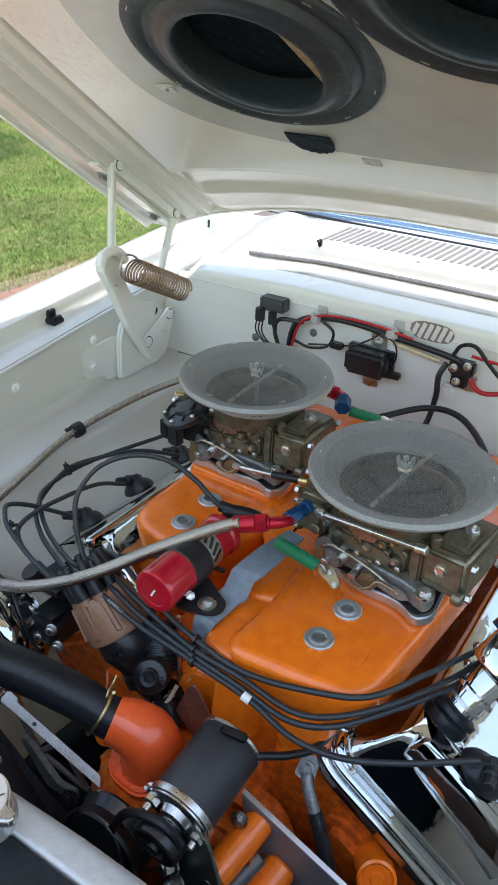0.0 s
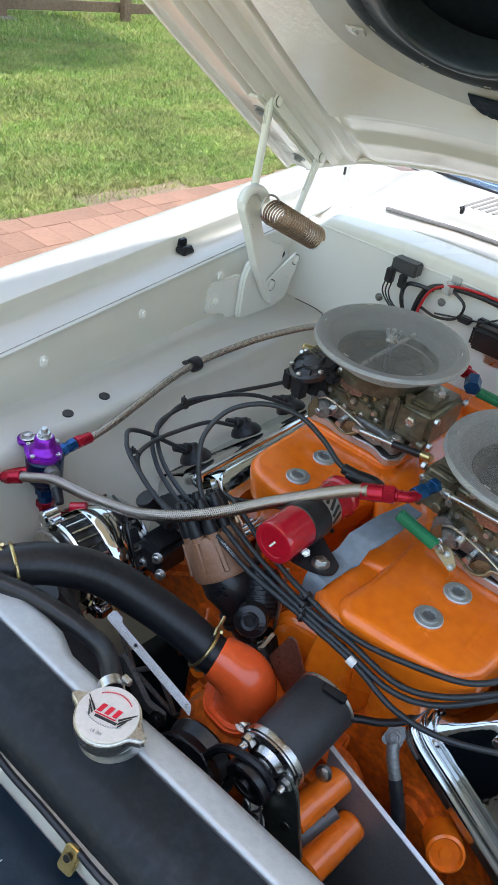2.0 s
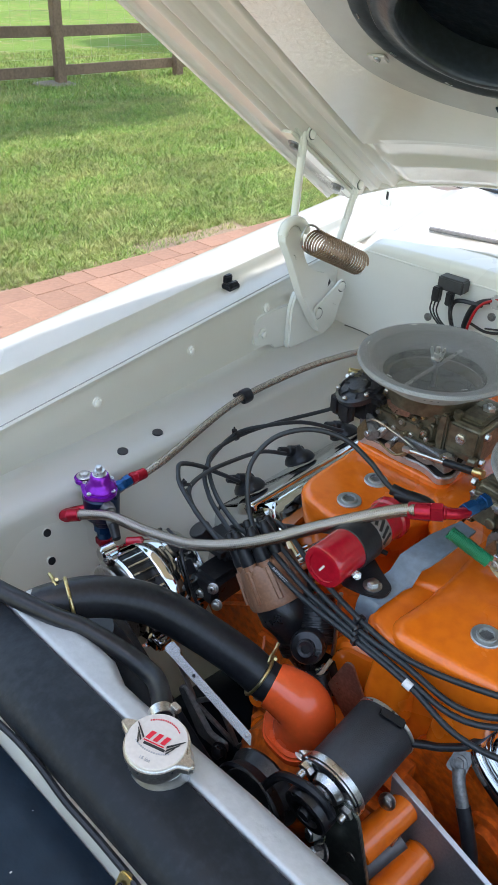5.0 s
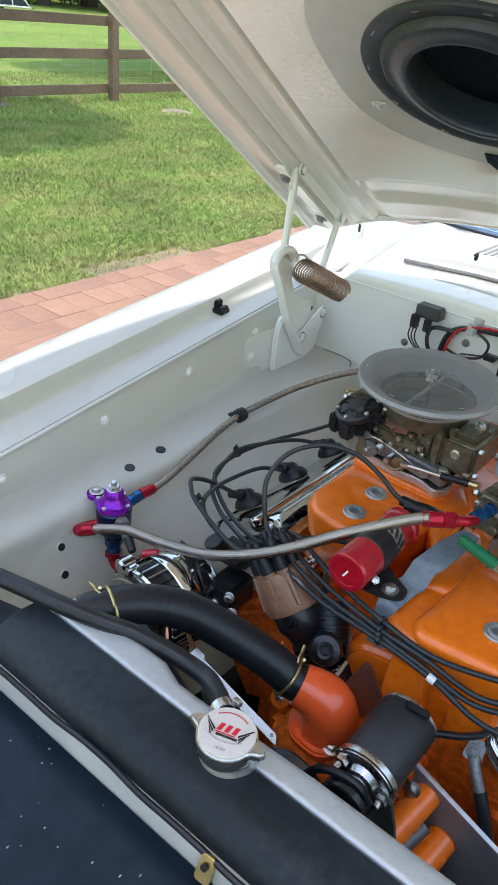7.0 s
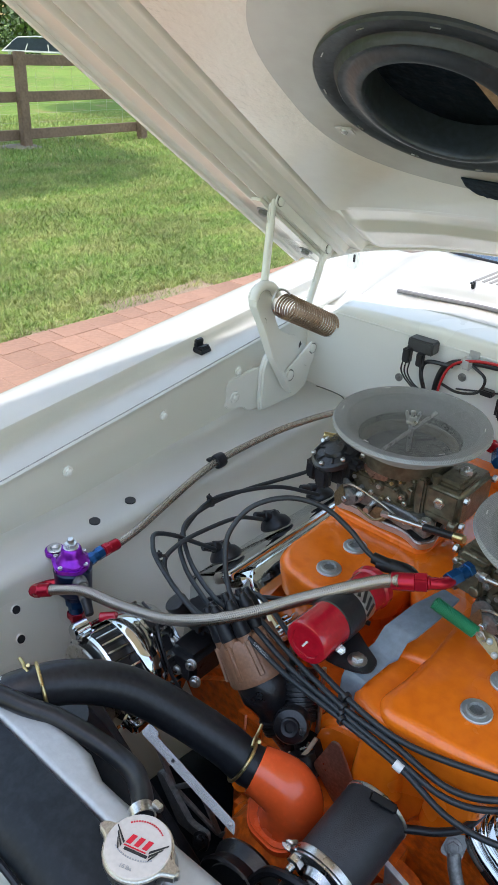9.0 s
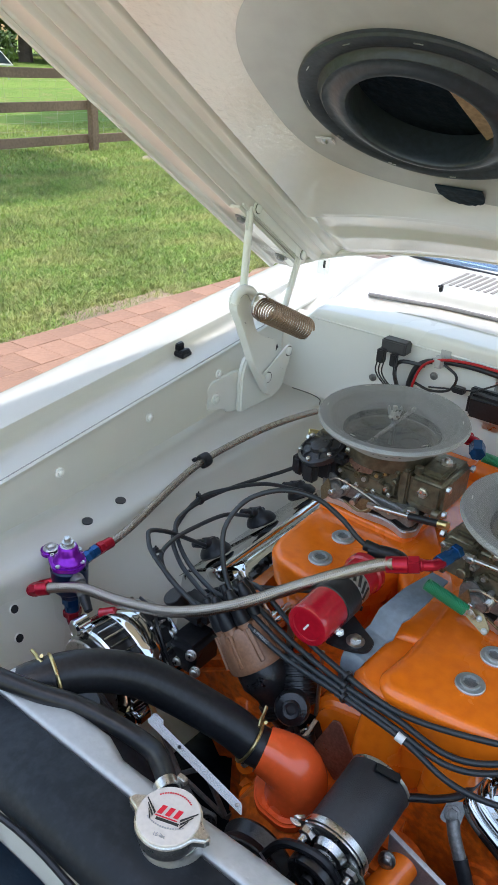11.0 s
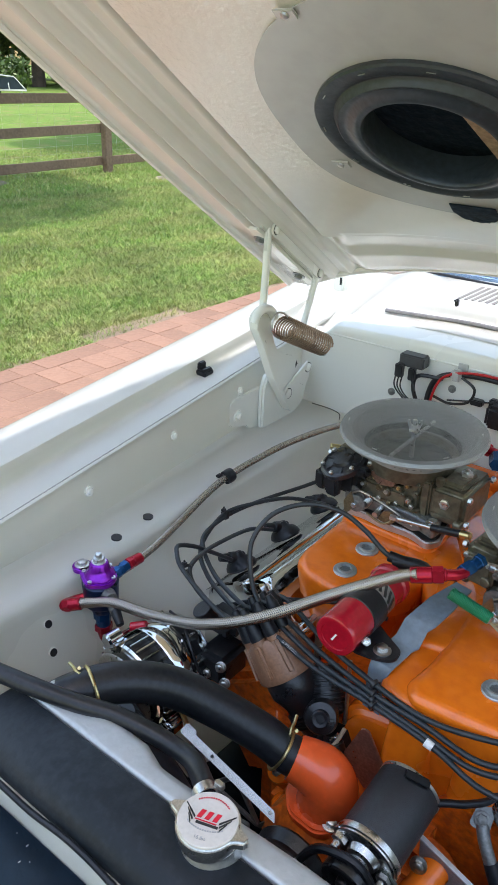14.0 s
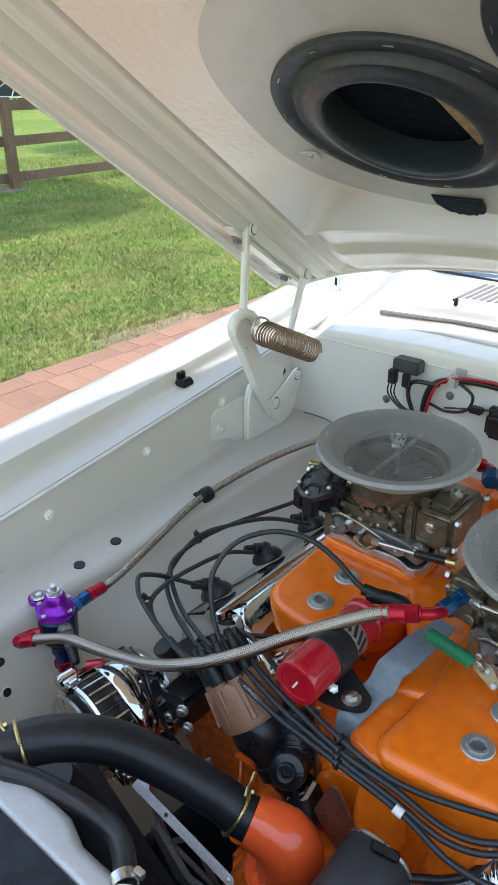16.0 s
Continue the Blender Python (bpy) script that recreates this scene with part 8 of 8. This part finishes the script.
    part("bright_edge", tube([(-0.362, 0.339, 0.722), (-0.346, 0.339, 0.702), (-0.339, 0.339, 0.650), (-0.336, 0.339, 0.60)], 0.0014, 6, 6), STEEL, g)
    part("pump_pulley", lathe([(0.012, -0.02), (0.050, -0.018), (0.052, -0.014), (0.046, 0.0), (0.052, 0.014), (0.050, 0.018), (0.012, 0.014)], frame_to((-0.395, 0.375, 0.625), (0, -1, 0.05)), 36), PLASTIC, g)
    # front engine plate
    f = thing("engine_plate", (-0.16, 0.455, 0.45), "grey aluminium front engine plate with a bright top edge", "engine plate")
    out = [(-0.272, 0.706), (-0.135, 0.650), (-0.02, 0.603), (-0.02, 0.40), (-0.25, 0.40), (-0.262, 0.60)]
    xz = Matrix(((1, 0, 0, 0), (0, 0, -1, 0.462), (0, 1, 0, 0), (0, 0, 0, 1)))
    part("plate", prism(out, -0.0032, 0.0032, 0.0004, xz, 1), material("dull_aluminium_plate", (0.30, 0.305, 0.31), 0.48, metal=0.5, vary=0.15, scale=60, bump=0.0004, bump_scale=700), f)
    part("sawn_edge", board((-0.272, 0.462, 0.7068), (-0.02, 0.462, 0.6038), 0.0006, 0.0062, (0.38, 0, 0.92)), ALU, f)
    # earth cable and lug
    k = thing("battery_cable", (-0.225, 0.52, 0.66), "black earth cable with a tinned lug bolted to the block", "cable")
    part("lug", joined(prism(soft_outline([(-0.012, -0.012), (0.012, -0.012), (0.010, 0.020), (-0.010, 0.020)], 0.006), -0.0015, 0.0015, 0.0004, frame_to((-0.226, 0.524, 0.710), (0.15, -0.7, 0.7), (1, 0, 0))), tube([(-0.224, 0.520, 0.708), (-0.216, 0.511, 0.697), (-0.206, 0.504, 0.685), (-0.197, 0.499, 0.674)], 0.0075, 12, 5)), CAST, k)
    bolt(k, (-0.226, 0.522, 0.712), (0.15, -0.7, 0.7), 0.0068, 0.0095, CAST, h=0.006)
    part("cable", tube([(-0.202, 0.502, 0.680), (-0.188, 0.494, 0.660), (-0.172, 0.488, 0.625), (-0.162, 0.490, 0.56), (-0.155, 0.51, 0.46)], 0.0085, 14, 6), RUBBER, k)


pump_motor()


def alternator():
    a = thing("alternator", (-0.70, 0.46, 0.62), "polished chrome alternator with finned vents", "alternator")
    c = Vector((-0.706, 0.418, 0.688))
    m = frame_to(c, (0.10, 1, 0.0))
    part("case", lathe([(0.030, -0.004), (0.056, 0.0), (0.066, 0.004), (0.068, 0.008), (0.064, 0.009), (0.064, 0.040), (0.073, 0.041), (0.075, 0.044), (0.075, 0.068), (0.073, 0.071), (0.071, 0.072), (0.071, 0.100), (0.064, 0.112), (0.045, 0.120), (0.015, 0.122)], m, 56), CHROME, a)
    # solid black band in place of the shaded recess between fins
    part("vent_band", lathe([(0.0644, 0.009), (0.0648, 0.010), (0.0648, 0.039), (0.0644, 0.040)], m, 48), PLASTIC, a, "black band painted for the shade behind the cooling fins")
    for k in range(32):
        q = m @ Matrix.Rotation(2 * math.pi * k / 32, 4, "Z")
        part("fin", box(0.0685, 0, 0.0245, 0.011, 0.0026, 0.034, 0.0009, q), CHROME, a)
    for k in range(12):
        q = m @ Matrix.Rotation(2 * math.pi * (k + 0.4) / 12, 4, "Z")
        part("vent_slot", box(0.0708, 0, 0.086, 0.002, 0.020, 0.016, 0.0008, q), PLASTIC, a)
        part("vent_rib", box(0.0700, 0, 0.086, 0.008, 0.0035, 0.026, 0.001, q @ Matrix.Rotation(math.pi / 12, 4, "Z")), CHROME, a)
    part("mount_ear", joined(rod(c + Vector((-0.036, -0.004, 0.066)), c + Vector((-0.034, 0.022, 0.066)), 0.012, None, 28, 0.003), box(c.x - 0.026, c.y + 0.010, c.z + 0.060, 0.022, 0.022, 0.022, 0.005, None, 2)), CHROME, a)
    part("mount_ear", box(-0.635, 0.43, 0.66, 0.030, 0.030, 0.022, 0.006, None, 3), CHROME, a)
    part("case_wire", tube([m @ Vector((0.0775 * math.cos(t), 0.0775 * math.sin(t), 0.062 + 0.006 * math.sin(3 * t))) for t in [0.1 + 0.2 * k for k in range(12)]], 0.0018, 8, 4), PLASTIC, a)
    part("fan_pulley", lathe([(0.010, -0.040), (0.033, -0.038), (0.034, -0.034), (0.028, -0.026), (0.034, -0.018), (0.034, -0.014), (0.012, -0.012)], m, 32), STEEL, a)
    part("fan", lathe([(0.012, -0.010), (0.058, -0.010), (0.060, -0.008), (0.058, -0.006), (0.012, -0.006)], m, 40), STEEL, a)
    part("red_terminal", joined(rod((-0.742, 0.462, 0.752), (-0.722, 0.474, 0.760), 0.007, 0.006), box(-0.732, 0.468, 0.752, 0.026, 0.014, 0.006, 0.002, None)), COILRED, a, "red terminal boot")
    part("sense_wire", tube([(-0.715, 0.515, 0.762), (-0.680, 0.505, 0.765), (-0.650, 0.490, 0.745), (-0.625, 0.485, 0.71), (-0.60, 0.49, 0.68)], 0.0022, 8, 6), PLASTIC, a)
    # black linkage clutter behind the alternator
    t = thing("terminal_block", (-0.62, 0.52, 0.68), "black terminal block with plated nuts behind the alternator", "terminal block")
    part("housing", joined(box(-0.625, 0.530, 0.715, 0.050, 0.060, 0.050, 0.008, None, 2), box(-0.640, 0.555, 0.760, 0.060, 0.050, 0.030, 0.010, None, 2), rod((-0.655, 0.54, 0.76), (-0.665, 0.53, 0.785), 0.016)), PLASTIC, t)
    for at in ((-0.606, 0.503, 0.728), (-0.628, 0.500, 0.708), (-0.650, 0.512, 0.735), (-0.600, 0.505, 0.700), (-0.660, 0.525, 0.772)):
        bolt(t, at, (0.3, -0.9, 0.4), 0.0065, 0.008, STEEL, h=0.006)
    # adjuster bar and its braces
    b = thing("alternator_bracket", (-0.52, 0.405, 0.66), "flat brushed aluminium alternator bracket", "bracket")
    x0, x1 = Vector((-0.580, 0.398, 0.714)), Vector((-0.433, 0.410, 0.649))
    d = (x1 - x0).normalized()
    m = frame_to((x0 + x1) / 2, d, (0.10, -0.50, 0.84))
    part("bar", joined(box(0, 0, 0, 0.010, 0.0105, (x1 - x0).length, 0.0012, m), box(-0.010, 0.0036, 0, 0.014, 0.003, (x1 - x0).length, 0.0008, m), box(0, -0.002, -(x1 - x0).length / 2 + 0.008, 0.012, 0.015, 0.018, 0.002, m)), BARALU, b)
    up = Vector((0, 0, 1))
    for s0, s1, drop0, drop1 in ((0.05, 0.30, 0.0, -0.055), (0.55, 0.30, 0.0, -0.055), (0.55, 0.80, 0.0, -0.050), (0.98, 0.80, 0.0, -0.050), (0.30, 0.80, -0.055, -0.050)):
        part("web_strut", board(x0.lerp(x1, s0) + up * drop0 + Vector((0, 0.004, 0)), x0.lerp(x1, s1) + up * drop1 + Vector((0, 0.004, 0)), 0.010, 0.006, (0, -0.5, 0.8)), CAST, b)
    for s in (0.33, 0.93):
        q = x0.lerp(x1, s)
        part("bar_hole", lathe([(0.0022, 0), (0.0022, 0.0070), (0.0017, 0.0072), (0, 0.0072)], frame_to(q, (0, -0.45, 0.9)), 16), STEEL if s > 0.9 else PLASTIC, b)
    part("brace", prism(soft_outline([(-0.56, 0.655), (-0.548, 0.665), (-0.500, 0.615), (-0.470, 0.620), (-0.470, 0.600), (-0.52, 0.595)], 0.006), -0.004, 0.004, 0.001, Matrix(((1, 0, 0, 0), (0, 0, -1, 0.400), (0, 1, 0, 0), (0, 0, 0, 1)))), CAST, b)
    part("strut", board((-0.62, 0.432, 0.70), (-0.585, 0.425, 0.665), 0.014, 0.004, (0, -0.6, 0.8)), BRASS, b)
    bolt(b, (-0.475, 0.392, 0.610), (0, -0.9, 0.4), 0.009, 0.012, PLASTIC)
    f = thing("lower_hose", (-0.50, 0.36, 0.55), "black lower radiator hose behind the tank", "hose")
    part("hose", tube([(-0.60, 0.300, 0.79), (-0.585, 0.320, 0.74), (-0.545, 0.335, 0.67), (-0.50, 0.345, 0.59), (-0.47, 0.36, 0.50), (-0.46, 0.40, 0.42)], 0.030, 24, 6), RUBBER, f)
    s = thing("alternator_belt", (-0.66, 0.384, 0.60), "flat black rubber drive belt on an aluminium pulley", "belt")
    top, low = Vector((-0.706, 0.384, 0.688)), Vector((-0.395, 0.374, 0.470))
    d = (low - top).normalized()
    n = Vector((-d.z, 0, d.x))
    for sgn in (-1, 1):
        a0, b0 = top + n * sgn * 0.034, low + n * sgn * 0.045
        part("belt_run", board(a0, b0, 0.024, 0.006, (0, 1, 0)), RUBBER, s)
    part("pulley_face", lathe([(0.012, 0.0), (0.045, 0.001), (0.047, 0.004), (0.047, 0.008), (0.030, 0.010), (0.012, 0.012)], frame_to((-0.708, 0.366, 0.688), (0, 1, 0)), 36), ALU, s, "bare aluminium pulley face")


alternator()


def breather():
    b = thing("breather", (-0.09, 0.60, 0.80), "chrome breather tube in a black rubber grommet", "breather")
    a, e = Vector((-0.114, 0.637, 0.756)), Vector((-0.080, 0.680, 0.808))
    d = (e - a).normalized()
    part("grommet", lathe([(0.026, -0.006), (0.029, 0.0), (0.029, 0.008), (0.025, 0.011), (0.029, 0.014), (0.029, 0.020), (0.022, 0.024)], frame_to(a, d), 32), RUBBER, b)
    part("tube", joined(rod(a, e, 0.0195, 0.0195, 32), ring_lathe([(0.0195, 0.045), (0.025, 0.046), (0.025, 0.050), (0.0195, 0.052)], frame_to(a, d), 32)), CHROME, b)
    part("cap", lathe([(0.0195, 0.0), (0.034, 0.003), (0.036, 0.006), (0.036, 0.045), (0.033, 0.050), (0.0, 0.052)], frame_to(e, d), 36), CHROME, b)
    part("blue_ring", ring_lathe([(0.0362, 0.012), (0.0368, 0.012), (0.0368, 0.030), (0.0362, 0.030)], frame_to(e + Vector((0.0, 0.06, -0.01)), d), 32), BLUE, b)
    part("clip", ring_lathe([(0.020, 0.030), (0.0225, 0.030), (0.0225, 0.034), (0.020, 0.034)], frame_to(a, d), 32), STEEL, b)


breather()


def copper_shield():
    s = thing("heat_shield", (-0.41, 0.555, 0.66), "brown copper-coloured sheet shield by the distributor", "shield")
    part("sheet", prism(soft_outline([(-0.410, 0.690), (-0.388, 0.748), (-0.378, 0.750), (-0.348, 0.698), (-0.374, 0.650)], 0.005), -0.0015, 0.0015, 0.0004, Matrix(((1, 0, 0, 0), (0, 0, -1, 0.519), (0, 1, 0, 0), (0, 0, 0, 1)))), COPPER, s)
    part("lead", tube([(-0.447, 0.520, 0.676), (-0.432, 0.515, 0.684), (-0.424, 0.520, 0.694), (-0.420, 0.535, 0.712)], 0.0028, 8, 6), CREAM, s, "cream cotton-covered wire")
    part("connector", rod((-0.432, 0.528, 0.688), (-0.424, 0.528, 0.700), 0.006), CHROME, s)
    part("dipstick_tube", tube([(-0.436, 0.560, 0.80), (-0.432, 0.555, 0.76), (-0.430, 0.552, 0.70)], 0.003, 8, 5), STEEL, s)


copper_shield()


# ---- firewall fittings ----
def firewall_fittings():
    F = 1.232
    r = thing("relay", (-0.72, F, 0.93), "black relay with plugged leads on the firewall", "relay")
    part("case", box(-0.708, F - 0.014, 0.966, 0.054, 0.028, 0.026, 0.003), material("charcoal_relay_case", (0.055, 0.057, 0.06), 0.45, vary=0.1), r)
    part("plug", box(-0.728, F - 0.034, 0.946, 0.016, 0.014, 0.028, 0.002), PLASTIC, r)
    part("plug", box(-0.700, F - 0.034, 0.944, 0.014, 0.012, 0.026, 0.002), PLASTIC, r)
    for k, x in enumerate((-0.742, -0.735, -0.728)):
        part("lead", tube([(x + 0.007, F - 0.034, 0.934), (x + 0.007, F - 0.036, 0.912), (x + 0.022, F - 0.030, 0.890), (x + 0.050, F - 0.02, 0.866 + 0.004 * k)], 0.0016, 6, 6), PLASTIC, r)
    part("lead", tube([(-0.700, F - 0.034, 0.934), (-0.690, F - 0.036, 0.912), (-0.682, F - 0.03, 0.888), (-0.680, F - 0.02, 0.86)], 0.0016, 6, 6), PLASTIC, r)
    # voltage regulator
    v = thing("voltage_regulator", (-0.50, F, 0.88), "black finned voltage regulator on plated tabs", "voltage regulator")
    part("case", joined(box(-0.498, F - 0.026, 0.902, 0.082, 0.034, 0.046, 0.008, None, 3), box(-0.498, F - 0.008, 0.902, 0.092, 0.014, 0.052, 0.003, None, 2)), PLASTIC, v)
    part("plug", box(-0.562, F - 0.026, 0.920, 0.024, 0.016, 0.012, 0.002), PLASTIC, v)
    part("plug", box(-0.442, F - 0.026, 0.892, 0.022, 0.014, 0.012, 0.002), PLASTIC, v)
    for x, z in ((-0.489, 0.938), (-0.496, 0.866)):
        tab = part("tab", box(x, F - 0.002, z, 0.030, 0.004, 0.036, 0.001), STEEL, v)
        bolt(tab, (x, F - 0.004, z), (0, -1, 0), 0.0065, 0.009, STEEL)
    # harness
    h = thing("wiring_harness", (-0.50, F, 0.95), "black and red taped wiring harness clipped along the firewall", "wiring harness")
    part("main_loom", tube([(-0.672, F - 0.012, 0.860), (-0.668, F - 0.016, 0.905), (-0.655, F - 0.018, 0.940), (-0.625, F - 0.018, 0.958), (-0.575, F - 0.017, 0.966), (-0.520, F - 0.016, 0.966), (-0.458, F - 0.016, 0.960), (-0.400, F - 0.016, 0.955), (-0.345, F - 0.018, 0.950), (-0.325, F - 0.02, 0.945)], 0.0056, 12, 8), PLASTIC, h)
    part("red_lead", tube([(-0.660, F - 0.026, 0.862), (-0.655, F - 0.026, 0.910), (-0.640, F - 0.026, 0.948), (-0.605, F - 0.026, 0.968), (-0.550, F - 0.025, 0.976), (-0.480, F - 0.025, 0.975), (-0.420, F - 0.022, 0.966)], 0.0026, 10, 8), REDWIRE, h)
    part("red_lead", tube([(-0.31, F - 0.03, 0.966), (-0.27, F - 0.03, 0.964), (-0.22, F - 0.025, 0.965)], 0.0028, 10, 6), REDWIRE, h)
    part("red_cable", tube([(-0.305, F - 0.03, 0.925), (-0.290, F - 0.036, 0.912), (-0.268, F - 0.036, 0.910), (-0.22, F - 0.03, 0.925)], 0.0042, 10, 6), REDWIRE, h)
    part("cream_lead", tube([(-0.455, F - 0.020, 0.950), (-0.40, F - 0.020, 0.943), (-0.365, F - 0.020, 0.939)], 0.0042, 10, 6), CREAM, h)
    part("branch", tube([(-0.640, F - 0.02, 0.945), (-0.690, F - 0.022, 0.940), (-0.700, F - 0.022, 0.915), (-0.690, F - 0.018, 0.88)], 0.0042, 8, 6), PLASTIC, h)
    part("branch", tube([(-0.600, F - 0.024, 0.960), (-0.570, F - 0.030, 0.945), (-0.580, F - 0.028, 0.915), (-0.620, F - 0.022, 0.900), (-0.655, F - 0.02, 0.905)], 0.0028, 8, 6), PLASTIC, h)
    part("branch", tube([(-0.625, F - 0.02, 0.905), (-0.580, F - 0.02, 0.915), (-0.535, F - 0.02, 0.925), (-0.50, F - 0.02, 0.945), (-0.485, F - 0.02, 0.958)], 0.0018, 8, 6), PLASTIC, h)
    part("branch", tube([(-0.480, F - 0.02, 0.962), (-0.450, F - 0.026, 0.952), (-0.443, F - 0.028, 0.925), (-0.455, F - 0.028, 0.892), (-0.462, F - 0.026, 0.888)], 0.0018, 8, 6), PLASTIC, h)
    part("branch", tube([(-0.345, F - 0.02, 0.955), (-0.330, F - 0.03, 0.980), (-0.305, F - 0.034, 0.985), (-0.280, F - 0.03, 0.960), (-0.255, F - 0.025, 0.935)], 0.0036, 8, 6), PLASTIC, h)
    part("down_lead", tube([(-0.352, F - 0.022, 0.940), (-0.360, F - 0.03, 0.915), (-0.358, F - 0.032, 0.880), (-0.362, F - 0.04, 0.835), (-0.37, F - 0.06, 0.80)], 0.0052, 12, 6), PLASTIC, h)
    for x, z in ((-0.613, 0.957), (-0.459, 0.964)):
        part("harness_clip", joined(box(x, F - 0.020, z + 0.003, 0.022, 0.018, 0.024, 0.005, None, 3), box(x + 0.004, F - 0.003, z + 0.008, 0.020, 0.004, 0.030, 0.001)), material("pale_grey_nylon", (0.50, 0.50, 0.48), 0.5, vary=0.08), h, "pale plastic harness clip")
    j = thing("junction_block", (-0.32, F, 0.92), "black junction block with plated studs", "junction block")
    part("block", joined(box(-0.326, F - 0.014, 0.936, 0.044, 0.024, 0.026, 0.004), box(-0.330, F - 0.006, 0.910, 0.030, 0.010, 0.030, 0.003)), PLASTIC, j)
    for x, z in ((-0.315, 0.944), (-0.338, 0.936), (-0.330, 0.912)):
        bolt(j, (x, F - 0.026, z), (0, -1, 0), 0.0055, 0.0075, STEEL, h=0.006)
    part("plated_tab", box(-0.318, F - 0.002, 0.905, 0.034, 0.003, 0.030, 0.001), STEEL, j)
    # clear moulding below, and the striped oval plate
    part("pale_clip", box(-0.345, F - 0.010, 0.882, 0.022, 0.016, 0.032, 0.004), LABELWHITE, j)
    o = thing("blanking_plate", (-0.39, F, 0.97), "oval blanking plate with light and dark slanted stripes", "plate")
    out = []
    for i in range(28):
        a = 2 * math.pi * i / 28
        out.append((-0.394 + 0.040 * math.copysign(abs(math.cos(a)) ** 0.7, math.cos(a)), 0.980 + 0.017 * math.copysign(abs(math.sin(a)) ** 0.7, math.sin(a))))
    part("plate", prism(out, 0, 0.003, 0.001, Matrix(((1, 0, 0, 0), (0, 0, -1, F), (0, 1, 0, 0), (0, 0, 0, 1)))), material("taupe_plate", (0.26, 0.22, 0.20), 0.5), o)
    for k in range(6):
        x = -0.424 + k * 0.0125
        hgt = 0.0145 if 0 < k < 5 else 0.011
        part("stripe", box(x, F - 0.0035, 0.980, 0.0074, 0.001, hgt * 2, 0.0, Matrix.Translation((x, F, 0.98)) @ Matrix.Rotation(radians(18), 4, "Y") @ Matrix.Translation((-x, -F, -0.98))), LABELWHITE, o)
    # heater hose behind the near carburettor
    lead("heater_hose", [(-0.42, 1.10, 0.858), (-0.36, 1.155, 0.872), (-0.30, 1.15, 0.878), (-0.24, 1.09, 0.872), (-0.20, 1.02, 0.858), (-0.19, 0.98, 0.84)], "black vacuum hose looping behind the carburetors", "", 0.0055, RUBBER, "hose")


firewall_fittings()
